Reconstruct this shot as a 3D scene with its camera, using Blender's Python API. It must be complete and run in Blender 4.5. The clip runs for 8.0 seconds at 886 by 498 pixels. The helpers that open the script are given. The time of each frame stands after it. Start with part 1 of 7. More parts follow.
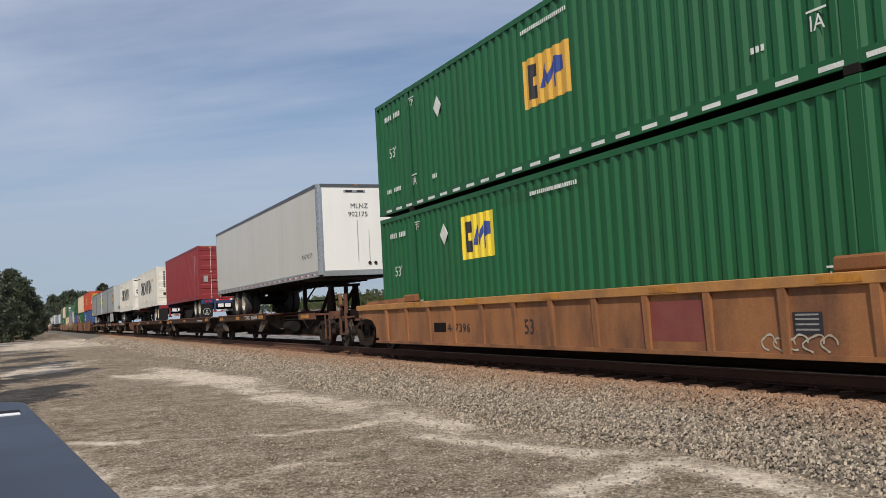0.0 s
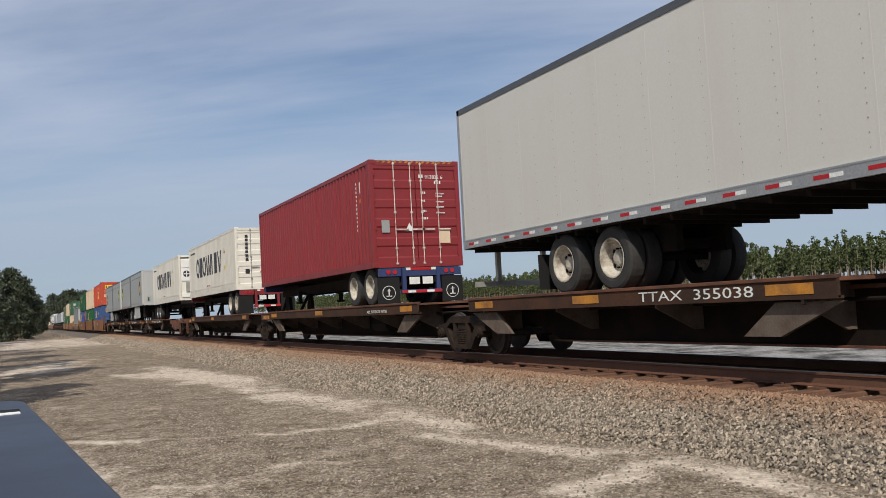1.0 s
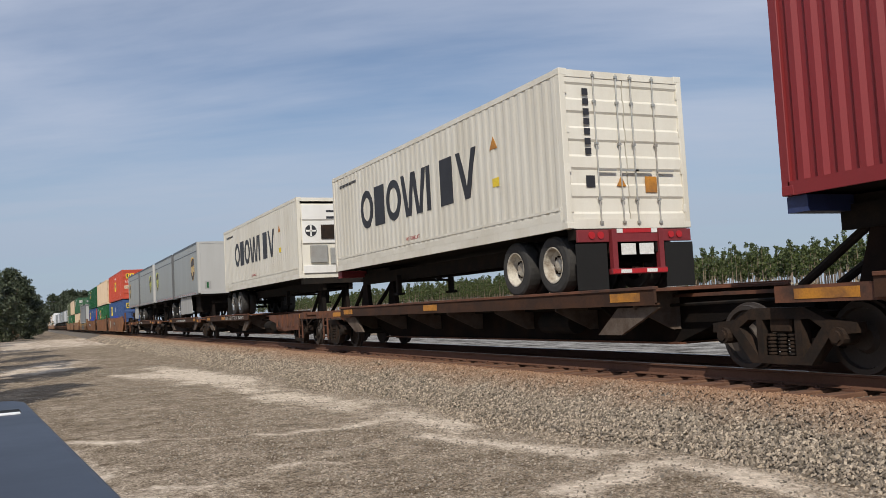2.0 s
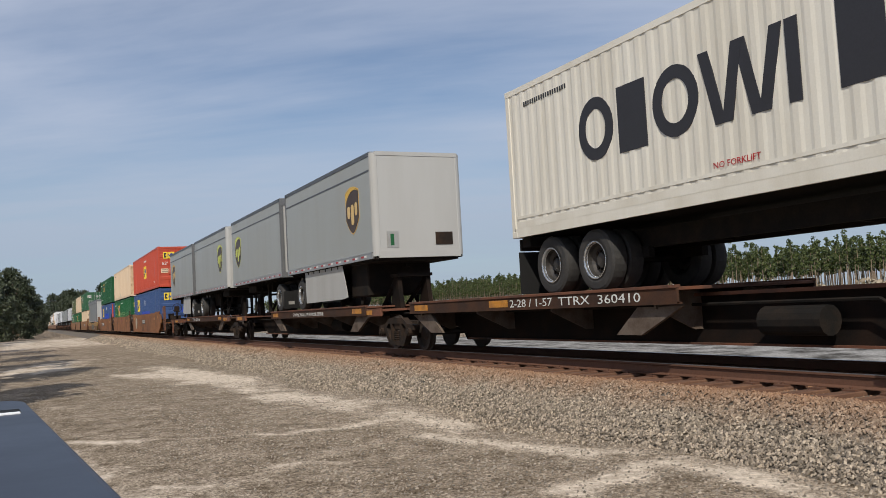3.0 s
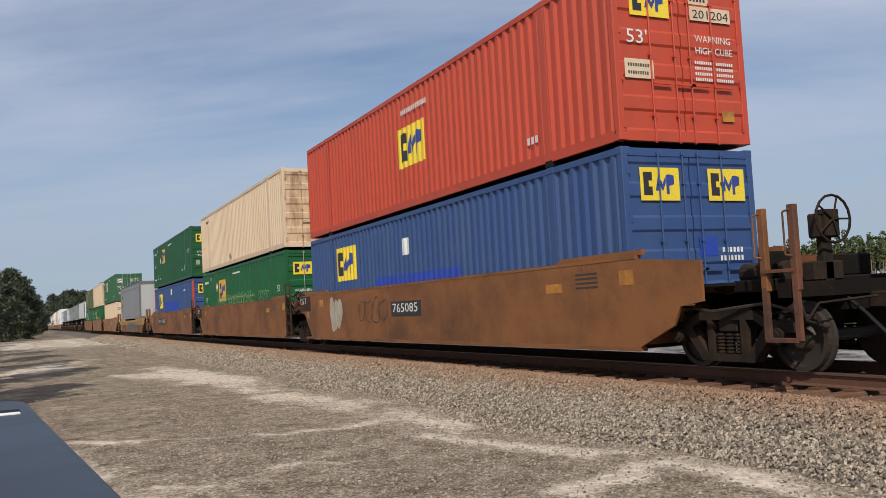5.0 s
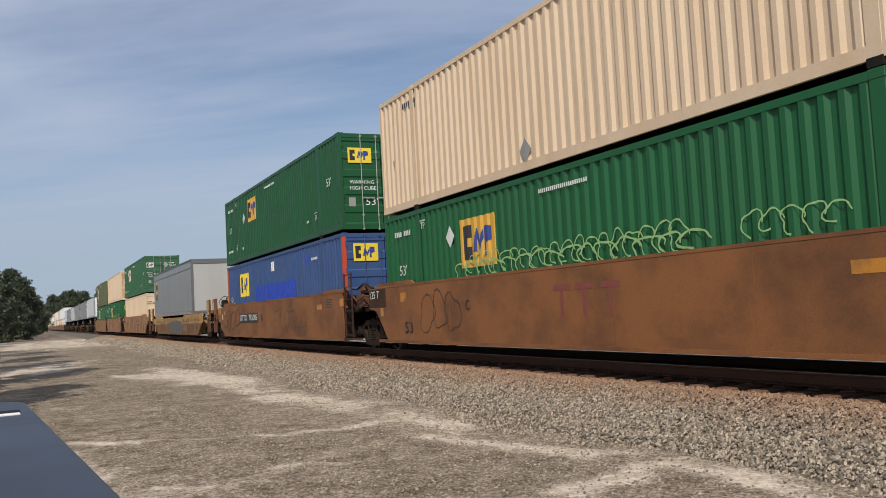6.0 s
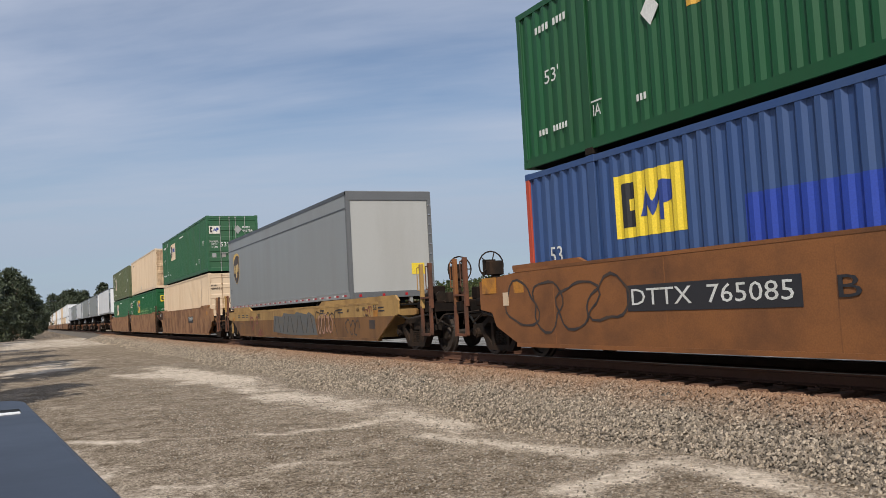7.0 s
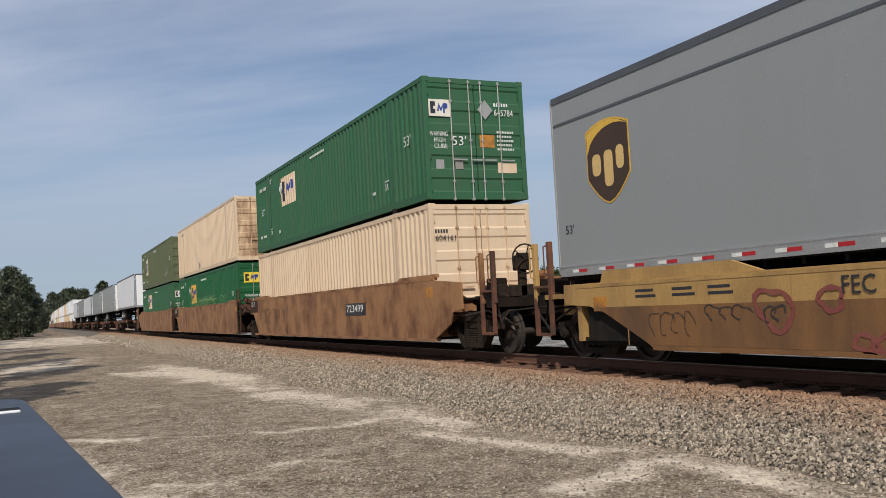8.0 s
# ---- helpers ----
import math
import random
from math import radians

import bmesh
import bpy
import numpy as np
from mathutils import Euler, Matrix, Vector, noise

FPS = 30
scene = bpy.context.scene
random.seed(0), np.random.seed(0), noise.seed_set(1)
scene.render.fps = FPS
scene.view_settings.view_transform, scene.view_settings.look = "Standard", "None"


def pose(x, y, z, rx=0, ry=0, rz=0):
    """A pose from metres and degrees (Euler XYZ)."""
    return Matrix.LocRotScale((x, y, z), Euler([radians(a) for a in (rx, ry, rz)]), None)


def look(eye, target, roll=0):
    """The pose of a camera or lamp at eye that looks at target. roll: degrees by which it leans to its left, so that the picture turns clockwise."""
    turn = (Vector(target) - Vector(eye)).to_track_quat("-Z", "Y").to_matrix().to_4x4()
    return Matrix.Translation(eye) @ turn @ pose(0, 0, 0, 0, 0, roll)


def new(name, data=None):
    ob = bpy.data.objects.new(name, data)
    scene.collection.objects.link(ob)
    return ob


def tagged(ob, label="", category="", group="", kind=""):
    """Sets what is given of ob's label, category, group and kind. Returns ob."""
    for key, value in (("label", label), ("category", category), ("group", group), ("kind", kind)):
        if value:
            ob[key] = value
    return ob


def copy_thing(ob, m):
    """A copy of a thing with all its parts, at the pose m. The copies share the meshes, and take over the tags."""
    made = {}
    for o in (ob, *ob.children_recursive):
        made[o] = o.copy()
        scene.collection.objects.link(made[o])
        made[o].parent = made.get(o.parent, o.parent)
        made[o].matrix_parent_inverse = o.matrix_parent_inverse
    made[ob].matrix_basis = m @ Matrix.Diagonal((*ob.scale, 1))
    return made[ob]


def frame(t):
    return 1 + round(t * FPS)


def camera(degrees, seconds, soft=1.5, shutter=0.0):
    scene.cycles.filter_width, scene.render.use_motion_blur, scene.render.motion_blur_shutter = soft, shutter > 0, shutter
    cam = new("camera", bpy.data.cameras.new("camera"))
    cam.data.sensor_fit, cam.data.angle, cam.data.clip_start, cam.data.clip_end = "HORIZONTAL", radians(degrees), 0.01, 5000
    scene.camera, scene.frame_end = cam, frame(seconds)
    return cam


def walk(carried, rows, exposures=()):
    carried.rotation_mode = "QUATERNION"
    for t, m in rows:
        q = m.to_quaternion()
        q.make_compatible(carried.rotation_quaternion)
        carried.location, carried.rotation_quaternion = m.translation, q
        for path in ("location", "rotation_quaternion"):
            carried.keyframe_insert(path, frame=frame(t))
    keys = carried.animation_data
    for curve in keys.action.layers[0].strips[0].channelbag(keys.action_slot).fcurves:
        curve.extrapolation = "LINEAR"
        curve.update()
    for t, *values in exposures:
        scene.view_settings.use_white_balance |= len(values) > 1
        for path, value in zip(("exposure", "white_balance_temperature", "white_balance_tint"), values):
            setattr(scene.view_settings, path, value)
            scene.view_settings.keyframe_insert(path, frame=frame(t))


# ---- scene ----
cam = camera(53.75, 8.0, soft=0.5)


def aim(drop):
    """The camera beside the track, nodding by a few thousandths of a radian."""
    return pose(0, 0, 1.04) @ Matrix.Rotation(radians(64.61), 4, "Z") @ Matrix.Rotation(radians(93.709) + drop / 1547, 4, "X") @ Matrix.Rotation(radians(-3.083), 4, "Z")


walk(cam, [(t, aim(d)) for t, d in ((0.0, 1.5), (0.5, 0), (1.0, 0), (1.5, 0.5), (3.0, 0), (3.5, 0), (4.5, 0), (6.0, 1.5), (6.5, 1.5), (7.0, 0), (7.5, 1.5), (8.0, -3))])

# ---- light ----
SUN_EL, SUN_AZ = 42.0, 30.0  # degrees above the horizon, and from the track's line towards the camera's side
world = bpy.data.worlds.new("sky")
scene.world = world
world.use_nodes = True
wn, wl = world.node_tree.nodes, world.node_tree.links
wn.clear()


def world_sky():
    out, bg = wn.new("ShaderNodeOutputWorld"), wn.new("ShaderNodeBackground")
    sky = wn.new("ShaderNodeTexSky")
    sky.sky_type, sky.sun_disc = "NISHITA", False
    sky.sun_elevation, sky.sun_rotation = radians(SUN_EL), radians(90 + SUN_AZ)
    sky.air_density, sky.dust_density, sky.ozone_density = 0.9, 0.05, 3.0
    tc = wn.new("ShaderNodeTexCoord")
    # thin cirrus: direction projected on a high plane, drawn out along one line
    sep, inv = wn.new("ShaderNodeSeparateXYZ"), wn.new("ShaderNodeMath")
    wl.new(tc.outputs["Generated"], sep.inputs[0])
    add = wn.new("ShaderNodeMath")
    add.operation, add.inputs[1].default_value = "ADD", 0.12
    wl.new(sep.outputs["Z"], add.inputs[0])
    mx = wn.new("ShaderNodeMath")
    mx.operation, mx.inputs[1].default_value = "MAXIMUM", 0.05
    wl.new(add.outputs[0], mx.inputs[0])
    inv.operation, inv.inputs[0].default_value = "DIVIDE", 1.0
    wl.new(mx.outputs[0], inv.inputs[1])
    sc = wn.new("ShaderNodeVectorMath")
    sc.operation = "SCALE"
    wl.new(tc.outputs["Generated"], sc.inputs[0])
    wl.new(inv.outputs[0], sc.inputs["Scale"])
    masks = []
    for scale, stretch, rot, lo, hi in ((0.62, (1.5, 0.66, 1.0), 66, 0.27, 0.60), (1.8, (1.7, 0.5, 1.0), 56, 0.30, 0.78)):
        mp, nz, rp = wn.new("ShaderNodeMapping"), wn.new("ShaderNodeTexNoise"), wn.new("ShaderNodeMapRange")
        mp.inputs["Scale"].default_value, mp.inputs["Rotation"].default_value = stretch, (0, 0, radians(rot))
        mp.vector_type = "TEXTURE"
        mp.inputs["Location"].default_value = (3.1, 1.4, 0)
        nz.inputs["Scale"].default_value, nz.inputs["Detail"].default_value, nz.inputs["Roughness"].default_value = scale, 7, 0.55
        nz.inputs["Distortion"].default_value = 0.3
        rp.inputs["From Min"].default_value, rp.inputs["From Max"].default_value = lo, hi
        wl.new(sc.outputs[0], mp.inputs[0]), wl.new(mp.outputs[0], nz.inputs[0]), wl.new(nz.outputs[0], rp.inputs[0])
        masks.append(rp)
    mul = wn.new("ShaderNodeMath")
    mul.operation = "MULTIPLY_ADD"
    mul.inputs[1].default_value = 0.32
    mul2 = wn.new("ShaderNodeMath")
    mul2.operation, mul2.inputs[1].default_value = "MULTIPLY", 0.68
    wl.new(masks[0].outputs[0], mul2.inputs[0])
    wl.new(masks[1].outputs[0], mul.inputs[0]), wl.new(mul2.outputs[0], mul.inputs[2])
    mix = wn.new("ShaderNodeMix")
    mix.data_type, mix.clamp_factor = "RGBA", True
    mix.inputs[7].default_value = (6.1, 6.75, 8.3, 1)
    wl.new(mul.outputs[0], mix.inputs[0]), wl.new(sky.outputs[0], mix.inputs[6])
    # pale blue haze low in the sky
    hz, rp2 = wn.new("ShaderNodeMix"), wn.new("ShaderNodeMapRange")
    hz.data_type = "RGBA"
    rp2.interpolation_type = "SMOOTHSTEP"
    rp2.inputs["From Min"].default_value, rp2.inputs["From Max"].default_value = -0.02, 0.30
    rp2.inputs["To Min"].default_value, rp2.inputs["To Max"].default_value = 0.8, 0.0
    hz.inputs[7].default_value = (3.75, 4.75, 6.0, 1)
    wl.new(sep.outputs["Z"], rp2.inputs[0]), wl.new(rp2.outputs[0], hz.inputs[0]), wl.new(mix.outputs[2], hz.inputs[6])
    bg.inputs["Strength"].default_value = 0.085
    wl.new(hz.outputs[2], bg.inputs[0]), wl.new(bg.outputs[0], out.inputs[0])


world_sky()
sun_data = bpy.data.lights.new("sun", "SUN")
sun_data.energy, sun_data.angle, sun_data.color = 3.7, radians(0.53), (1.0, 0.93, 0.82)
sun = new("sun", sun_data)
sun_way = Vector((math.cos(radians(SUN_EL)) * math.cos(radians(SUN_AZ)), -math.cos(radians(SUN_EL)) * math.sin(radians(SUN_AZ)), math.sin(radians(SUN_EL))))
sun.matrix_world = look(sun_way * 60, (0, 0, 0))
scene.view_settings.exposure = 0.0


# ---- materials ----
def mat(name, base, rough=0.6, metal=0.0, dirt=None, amount=0.35, scale=1.2, streak=(1, 1, 1), var=0.12, fine=45.0, bump=0.15, spec=0.5):
    """A worn surface: base colour, dirt in soft patches, fine grain in colour, gloss and relief."""
    m = bpy.data.materials.new(name)
    m.use_nodes = True
    n, l = m.node_tree.nodes, m.node_tree.links
    b = n["Principled BSDF"]
    tc, mp, nz, rp, mix = n.new("ShaderNodeTexCoord"), n.new("ShaderNodeMapping"), n.new("ShaderNodeTexNoise"), n.new("ShaderNodeMapRange"), n.new("ShaderNodeMix")
    mp.inputs["Scale"].default_value = streak
    oi, addv = n.new("ShaderNodeObjectInfo"), n.new("ShaderNodeVectorMath")
    addv.operation = "MULTIPLY_ADD"
    addv.inputs[1].default_value = (37, 21, 13)
    l.new(oi.outputs["Random"], addv.inputs[0]), l.new(tc.outputs["Object"], addv.inputs[2])
    l.new(addv.outputs[0], mp.inputs[0]), l.new(mp.outputs[0], nz.inputs[0])
    nz.inputs["Scale"].default_value, nz.inputs["Detail"].default_value, nz.inputs["Roughness"].default_value = scale, 6, 0.62
    rp.inputs["From Min"].default_value, rp.inputs["From Max"].default_value, rp.inputs["To Max"].default_value = 0.42, 0.78, amount * 1.6
    l.new(nz.outputs[0], rp.inputs[0])
    mix.data_type = "RGBA"
    mix.inputs[6].default_value = (*base, 1)
    mix.inputs[7].default_value = (*(dirt or [c * 0.6 for c in base]), 1)
    l.new(rp.outputs[0], mix.inputs[0])
    f, fr, hv = n.new("ShaderNodeTexNoise"), n.new("ShaderNodeMapRange"), n.new("ShaderNodeHueSaturation")
    f.inputs["Scale"].default_value, f.inputs["Detail"].default_value = fine, 4
    l.new(addv.outputs[0], f.inputs[0])
    fr.inputs["From Min"].default_value, fr.inputs["From Max"].default_value = 0.3, 0.7
    fr.inputs["To Min"].default_value, fr.inputs["To Max"].default_value = 1 - var, 1 + var
    l.new(f.outputs[0], fr.inputs[0]), l.new(fr.outputs[0], hv.inputs["Value"]), l.new(mix.outputs[2], hv.inputs["Color"])
    l.new(hv.outputs[0], b.inputs["Base Color"])
    rr = n.new("ShaderNodeMapRange")
    rr.inputs["To Min"].default_value, rr.inputs["To Max"].default_value = max(0.05, rough - 0.12), min(1, rough + 0.15)
    l.new(nz.outputs[0], rr.inputs[0]), l.new(rr.outputs[0], b.inputs["Roughness"])
    b.inputs["Metallic"].default_value, b.inputs["Specular IOR Level"].default_value = metal, spec
    if bump:
        bp = n.new("ShaderNodeBump")
        bp.inputs["Strength"].default_value, bp.inputs["Distance"].default_value = bump, 0.01
        l.new(f.outputs[0], bp.inputs["Height"]), l.new(bp.outputs[0], b.inputs["Normal"])
    return m


DOWN = (1.0, 1.0, 0.16)  # dirt that runs down
M = {
    "green": mat("green_paint", (0.006, 0.098, 0.029), 0.48, dirt=(0.012, 0.07, 0.025), amount=0.4, streak=DOWN, scale=1.6, var=0.05, bump=0.05),
    "green_deep": mat("deep_green_paint", (0.006, 0.078, 0.024), 0.48, dirt=(0.012, 0.055, 0.02), amount=0.4, streak=DOWN, scale=1.6, var=0.05, bump=0.05),
    "slate_trailer": mat("slate_grey_trailer_panel", (0.26, 0.277, 0.284), 0.45, dirt=(0.25, 0.25, 0.245), amount=0.35, streak=DOWN, scale=1.0, bump=0.02, var=0.03),
    "letter_gold": mat("pale_gold_marking", (0.66, 0.46, 0.18), 0.4, amount=0.2, bump=0.02),
    "green_dull": mat("faded_green_paint", (0.02, 0.105, 0.045), 0.6, dirt=(0.05, 0.10, 0.05), amount=0.5, streak=DOWN, scale=1.6, bump=0.05),
    "olive": mat("olive_paint", (0.085, 0.11, 0.05), 0.6, dirt=(0.13, 0.115, 0.06), amount=0.5, streak=DOWN, scale=1.6, bump=0.05),
    "blue": mat("blue_paint", (0.030, 0.071, 0.20), 0.5, dirt=(0.052, 0.094, 0.20), amount=0.5, streak=DOWN, scale=1.4, var=0.05, bump=0.05),
    "deep_blue": mat("fresh_blue_patch", (0.02, 0.055, 0.36), 0.45, amount=0.2, streak=DOWN, bump=0.03),
    "orange": mat("orange_red_paint", (0.50, 0.065, 0.03), 0.5, dirt=(0.36, 0.06, 0.03), amount=0.5, streak=DOWN, scale=1.6, var=0.05, bump=0.05),
    "maroon": mat("maroon_paint", (0.225, 0.022, 0.025), 0.45, dirt=(0.17, 0.025, 0.025), amount=0.4, streak=DOWN, var=0.05, bump=0.05),
    "cream": mat("cream_paint", (0.67, 0.52, 0.365), 0.55, dirt=(0.52, 0.36, 0.22), amount=0.4, streak=DOWN, scale=1.5, var=0.05, bump=0.05),
    "cream_rust": mat("cream_paint_stained_with_rust", (0.62, 0.44, 0.27), 0.65, dirt=(0.14, 0.055, 0.025), amount=0.8, streak=(1, 1, 0.3), scale=2.4, bump=0.1),
    "reefer": mat("white_reefer_paint", (0.73, 0.70, 0.615), 0.5, dirt=(0.50, 0.45, 0.35), amount=0.4, streak=DOWN, scale=1.3, bump=0.01, var=0.03),
    "trailer": mat("off_white_trailer_panel", (0.58, 0.57, 0.53), 0.42, dirt=(0.52, 0.49, 0.43), amount=0.3, streak=DOWN, scale=1.1, bump=0.02, var=0.03),
    "pale_nose": mat("pale_grey_nose_panel", (0.42, 0.42, 0.405), 0.45, dirt=(0.34, 0.33, 0.31), amount=0.35, streak=DOWN, bump=0.02, var=0.03),
    # The off-white trailer's paint again, lightened for the sun on its nose.
    "nose": mat("white_nose_panel", (0.78, 0.77, 0.74), 0.4, dirt=(0.55, 0.52, 0.45), amount=0.3, streak=DOWN, scale=1.1, bump=0.02, var=0.03),
    "grey_trailer": mat("pale_grey_trailer_panel", (0.325, 0.345, 0.338), 0.45, dirt=(0.32, 0.32, 0.305), amount=0.35, streak=DOWN, scale=1.0, bump=0.02, var=0.03),
    "far_white": mat("white_box_paint", (0.74, 0.75, 0.76), 0.5, amount=0.25, streak=DOWN, var=0.05, bump=0.02),
    "frame_grey": mat("grey_door_frame", (0.16, 0.165, 0.17), 0.5, 0.3, amount=0.3, bump=0.03),
    "well_low": mat("rusty_brown_lower_side", (0.215, 0.102, 0.035), 0.75, dirt=(0.10, 0.052, 0.026), amount=0.75, streak=(1, 1, 0.3), scale=1.4, bump=0.12),
    "alu": mat("aluminium_rail", (0.52, 0.53, 0.53), 0.38, 0.75, amount=0.3, bump=0.04),
    "dark_alu": mat("dull_dark_rail", (0.10, 0.11, 0.12), 0.45, 0.3, amount=0.3, bump=0.04),
    "chrome": mat("bright_steel", (0.62, 0.63, 0.63), 0.25, 0.9, amount=0.2, bump=0.02),
    "zinc": mat("galvanised_bar", (0.42, 0.42, 0.40), 0.5, 0.5, dirt=(0.25, 0.18, 0.12), amount=0.4, bump=0.05),
    "cast": mat("dark_cast_steel", (0.022, 0.017, 0.014), 0.9, 0.0, dirt=(0.055, 0.032, 0.02), amount=0.6, scale=4, bump=0.25, spec=0.15),
    "under": mat("grimy_underframe_steel", (0.014, 0.013, 0.012), 0.9, 0.0, dirt=(0.032, 0.023, 0.017), amount=0.6, scale=3, bump=0.2, spec=0.12),
    "wheel": mat("worn_wheel_steel", (0.05, 0.04, 0.034), 0.6, 0.3, dirt=(0.055, 0.036, 0.025), amount=0.5, scale=5, bump=0.1),
    "well_orange": mat("weathered_orange_car_paint", (0.32, 0.135, 0.05), 0.7, dirt=(0.12, 0.055, 0.03), amount=0.85, streak=(1, 1, 0.35), scale=1.1, bump=0.12),
    "well_brown": mat("rust_brown_car_paint", (0.255, 0.098, 0.029), 0.7, dirt=(0.10, 0.042, 0.018), amount=0.7, streak=(0.5, 1, 0.6), scale=1.3, bump=0.12),
    "well_tan": mat("dusty_tan_car_paint", (0.33, 0.165, 0.07), 0.7, dirt=(0.12, 0.045, 0.02), amount=0.85, streak=(0.7, 1, 0.5), scale=2.2, bump=0.12),
    "well_yellow": mat("grimy_yellow_car_paint", (0.42, 0.255, 0.085), 0.7, dirt=(0.18, 0.10, 0.042), amount=0.6, streak=(1, 1, 0.3), scale=1.4, bump=0.12),
    "well_sill": mat("faded_yellow_orange_sill", (0.47, 0.22, 0.06), 0.65, dirt=(0.24, 0.12, 0.055), amount=0.75, scale=1.6, bump=0.12),
    "spine": mat("rusty_deck_steel", (0.15, 0.056, 0.028), 0.8, 0.0, dirt=(0.045, 0.026, 0.019), amount=0.85, scale=1.8, bump=0.2),
    # Near-black copy of the deck steel: shade beneath the decks is in the colour.
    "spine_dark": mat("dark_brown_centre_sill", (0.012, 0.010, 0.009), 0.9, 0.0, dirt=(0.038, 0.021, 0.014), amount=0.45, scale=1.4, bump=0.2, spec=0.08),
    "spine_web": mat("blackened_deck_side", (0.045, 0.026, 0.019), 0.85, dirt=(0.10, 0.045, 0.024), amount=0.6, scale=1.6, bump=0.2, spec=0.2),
    # Sun on the plate faces is put into this colour, paler than the sill.
    "gusset": mat("dusty_gusset_plate", (0.14, 0.11, 0.088), 0.85, dirt=(0.06, 0.036, 0.025), amount=0.6, scale=3, bump=0.15, spec=0.2),
    "bar_white": mat("chipped_white_bar", (0.66, 0.60, 0.55), 0.5, dirt=(0.30, 0.13, 0.09), amount=0.75, scale=5, bump=0.05),
    "safety": mat("yellow_orange_reflector", (0.52, 0.22, 0.025), 0.55, dirt=(0.20, 0.09, 0.035), amount=0.8, scale=3, bump=0.03),
    "yellow": mat("yellow_sign_panel", (0.80, 0.60, 0.04), 0.5, dirt=(0.66, 0.46, 0.05), amount=0.35, streak=DOWN, bump=0.02),
    "gold": mat("gold_sign_panel", (0.64, 0.36, 0.05), 0.5, dirt=(0.46, 0.27, 0.06), amount=0.4, streak=DOWN, bump=0.02),
    "ink": mat("black_marking", (0.025, 0.025, 0.03), 0.5, amount=0.2, bump=0.02),
    "ink_blue": mat("dark_blue_marking", (0.03, 0.06, 0.26), 0.5, amount=0.2, bump=0.02),
    "white": mat("white_marking", (0.72, 0.73, 0.70), 0.5, dirt=(0.45, 0.45, 0.41), amount=0.4, scale=4, bump=0.02),
    "red": mat("red_reflector", (0.42, 0.015, 0.02), 0.35, amount=0.2, bump=0.02),
    "brown": mat("dark_brown_shield", (0.055, 0.030, 0.018), 0.4, amount=0.2, bump=0.02),
    "shield_gold": mat("gold_shield", (0.68, 0.42, 0.06), 0.4, amount=0.2, bump=0.02),
    "lime": mat("pale_lime_shield", (0.55, 0.60, 0.10), 0.4, amount=0.2, bump=0.02),
    "rubber": mat("tyre_rubber", (0.028, 0.027, 0.026), 0.8, dirt=(0.06, 0.055, 0.05), amount=0.5, scale=5, bump=0.2),
    "rim_white": mat("white_painted_rim", (0.52, 0.485, 0.41), 0.6, dirt=(0.17, 0.12, 0.08), amount=0.75, scale=5, bump=0.05),
    "rim_dark": mat("dark_rim", (0.045, 0.042, 0.04), 0.5, 0.4, dirt=(0.10, 0.08, 0.06), amount=0.4, scale=6, bump=0.05),
    "hose": mat("black_hose", (0.018, 0.018, 0.018), 0.75, amount=0.2, bump=0.05, spec=0.15),
    "chassis_blue": mat("dark_blue_chassis_paint", (0.03, 0.045, 0.13), 0.5, amount=0.4, bump=0.08),
    "chassis_red": mat("dark_red_chassis_paint", (0.20, 0.025, 0.03), 0.5, amount=0.4, bump=0.08),
    "rail": mat("rusty_rail", (0.125, 0.056, 0.032), 0.8, 0.0, dirt=(0.10, 0.047, 0.029), amount=0.5, scale=2, bump=0.15),
    "rail_top": mat("polished_rail_head", (0.30, 0.27, 0.26), 0.35, 0.9, amount=0.4, scale=2, bump=0.02),
    "tie": mat("weathered_timber", (0.125, 0.062, 0.038), 0.9, dirt=(0.22, 0.115, 0.065), amount=0.6, streak=(3, 0.4, 1), scale=4, bump=0.5, fine=30),
    "bark": mat("pine_bark", (0.16, 0.115, 0.08), 0.95, dirt=(0.09, 0.065, 0.05), amount=0.6, streak=(1, 1, 0.3), scale=4, bump=0.4),
    "spray_grey": mat("grey_spray_paint", (0.105, 0.112, 0.112), 0.6, dirt=(0.17, 0.13, 0.09), amount=0.5, scale=3, bump=0.03),
    "spray_pink": mat("faded_pink_spray_paint", (0.42, 0.22, 0.16), 0.6, dirt=(0.4, 0.27, 0.14), amount=0.5, scale=3, bump=0.03),
    "spray_black": mat("black_spray_paint", (0.035, 0.03, 0.03), 0.6, dirt=(0.10, 0.06, 0.035), amount=0.5, scale=3, bump=0.03),
    "spray_red": mat("dark_red_spray_paint", (0.21, 0.05, 0.042), 0.6, dirt=(0.24, 0.085, 0.055), amount=0.5, scale=3, bump=0.03),
    "lime_spray": mat("pale_green_spray_paint", (0.30, 0.50, 0.20), 0.6, amount=0.3, bump=0.03),
    "spray_pale": mat("pale_spray_paint", (0.46, 0.44, 0.36), 0.6, dirt=(0.36, 0.22, 0.12), amount=0.6, scale=3, bump=0.03),
    "car_paint": mat("dark_slate_blue_car_paint", (0.012, 0.019, 0.036), 0.42, 0.0, dirt=(0.024, 0.03, 0.046), amount=0.3, scale=2, bump=0.01, var=0.03),
}


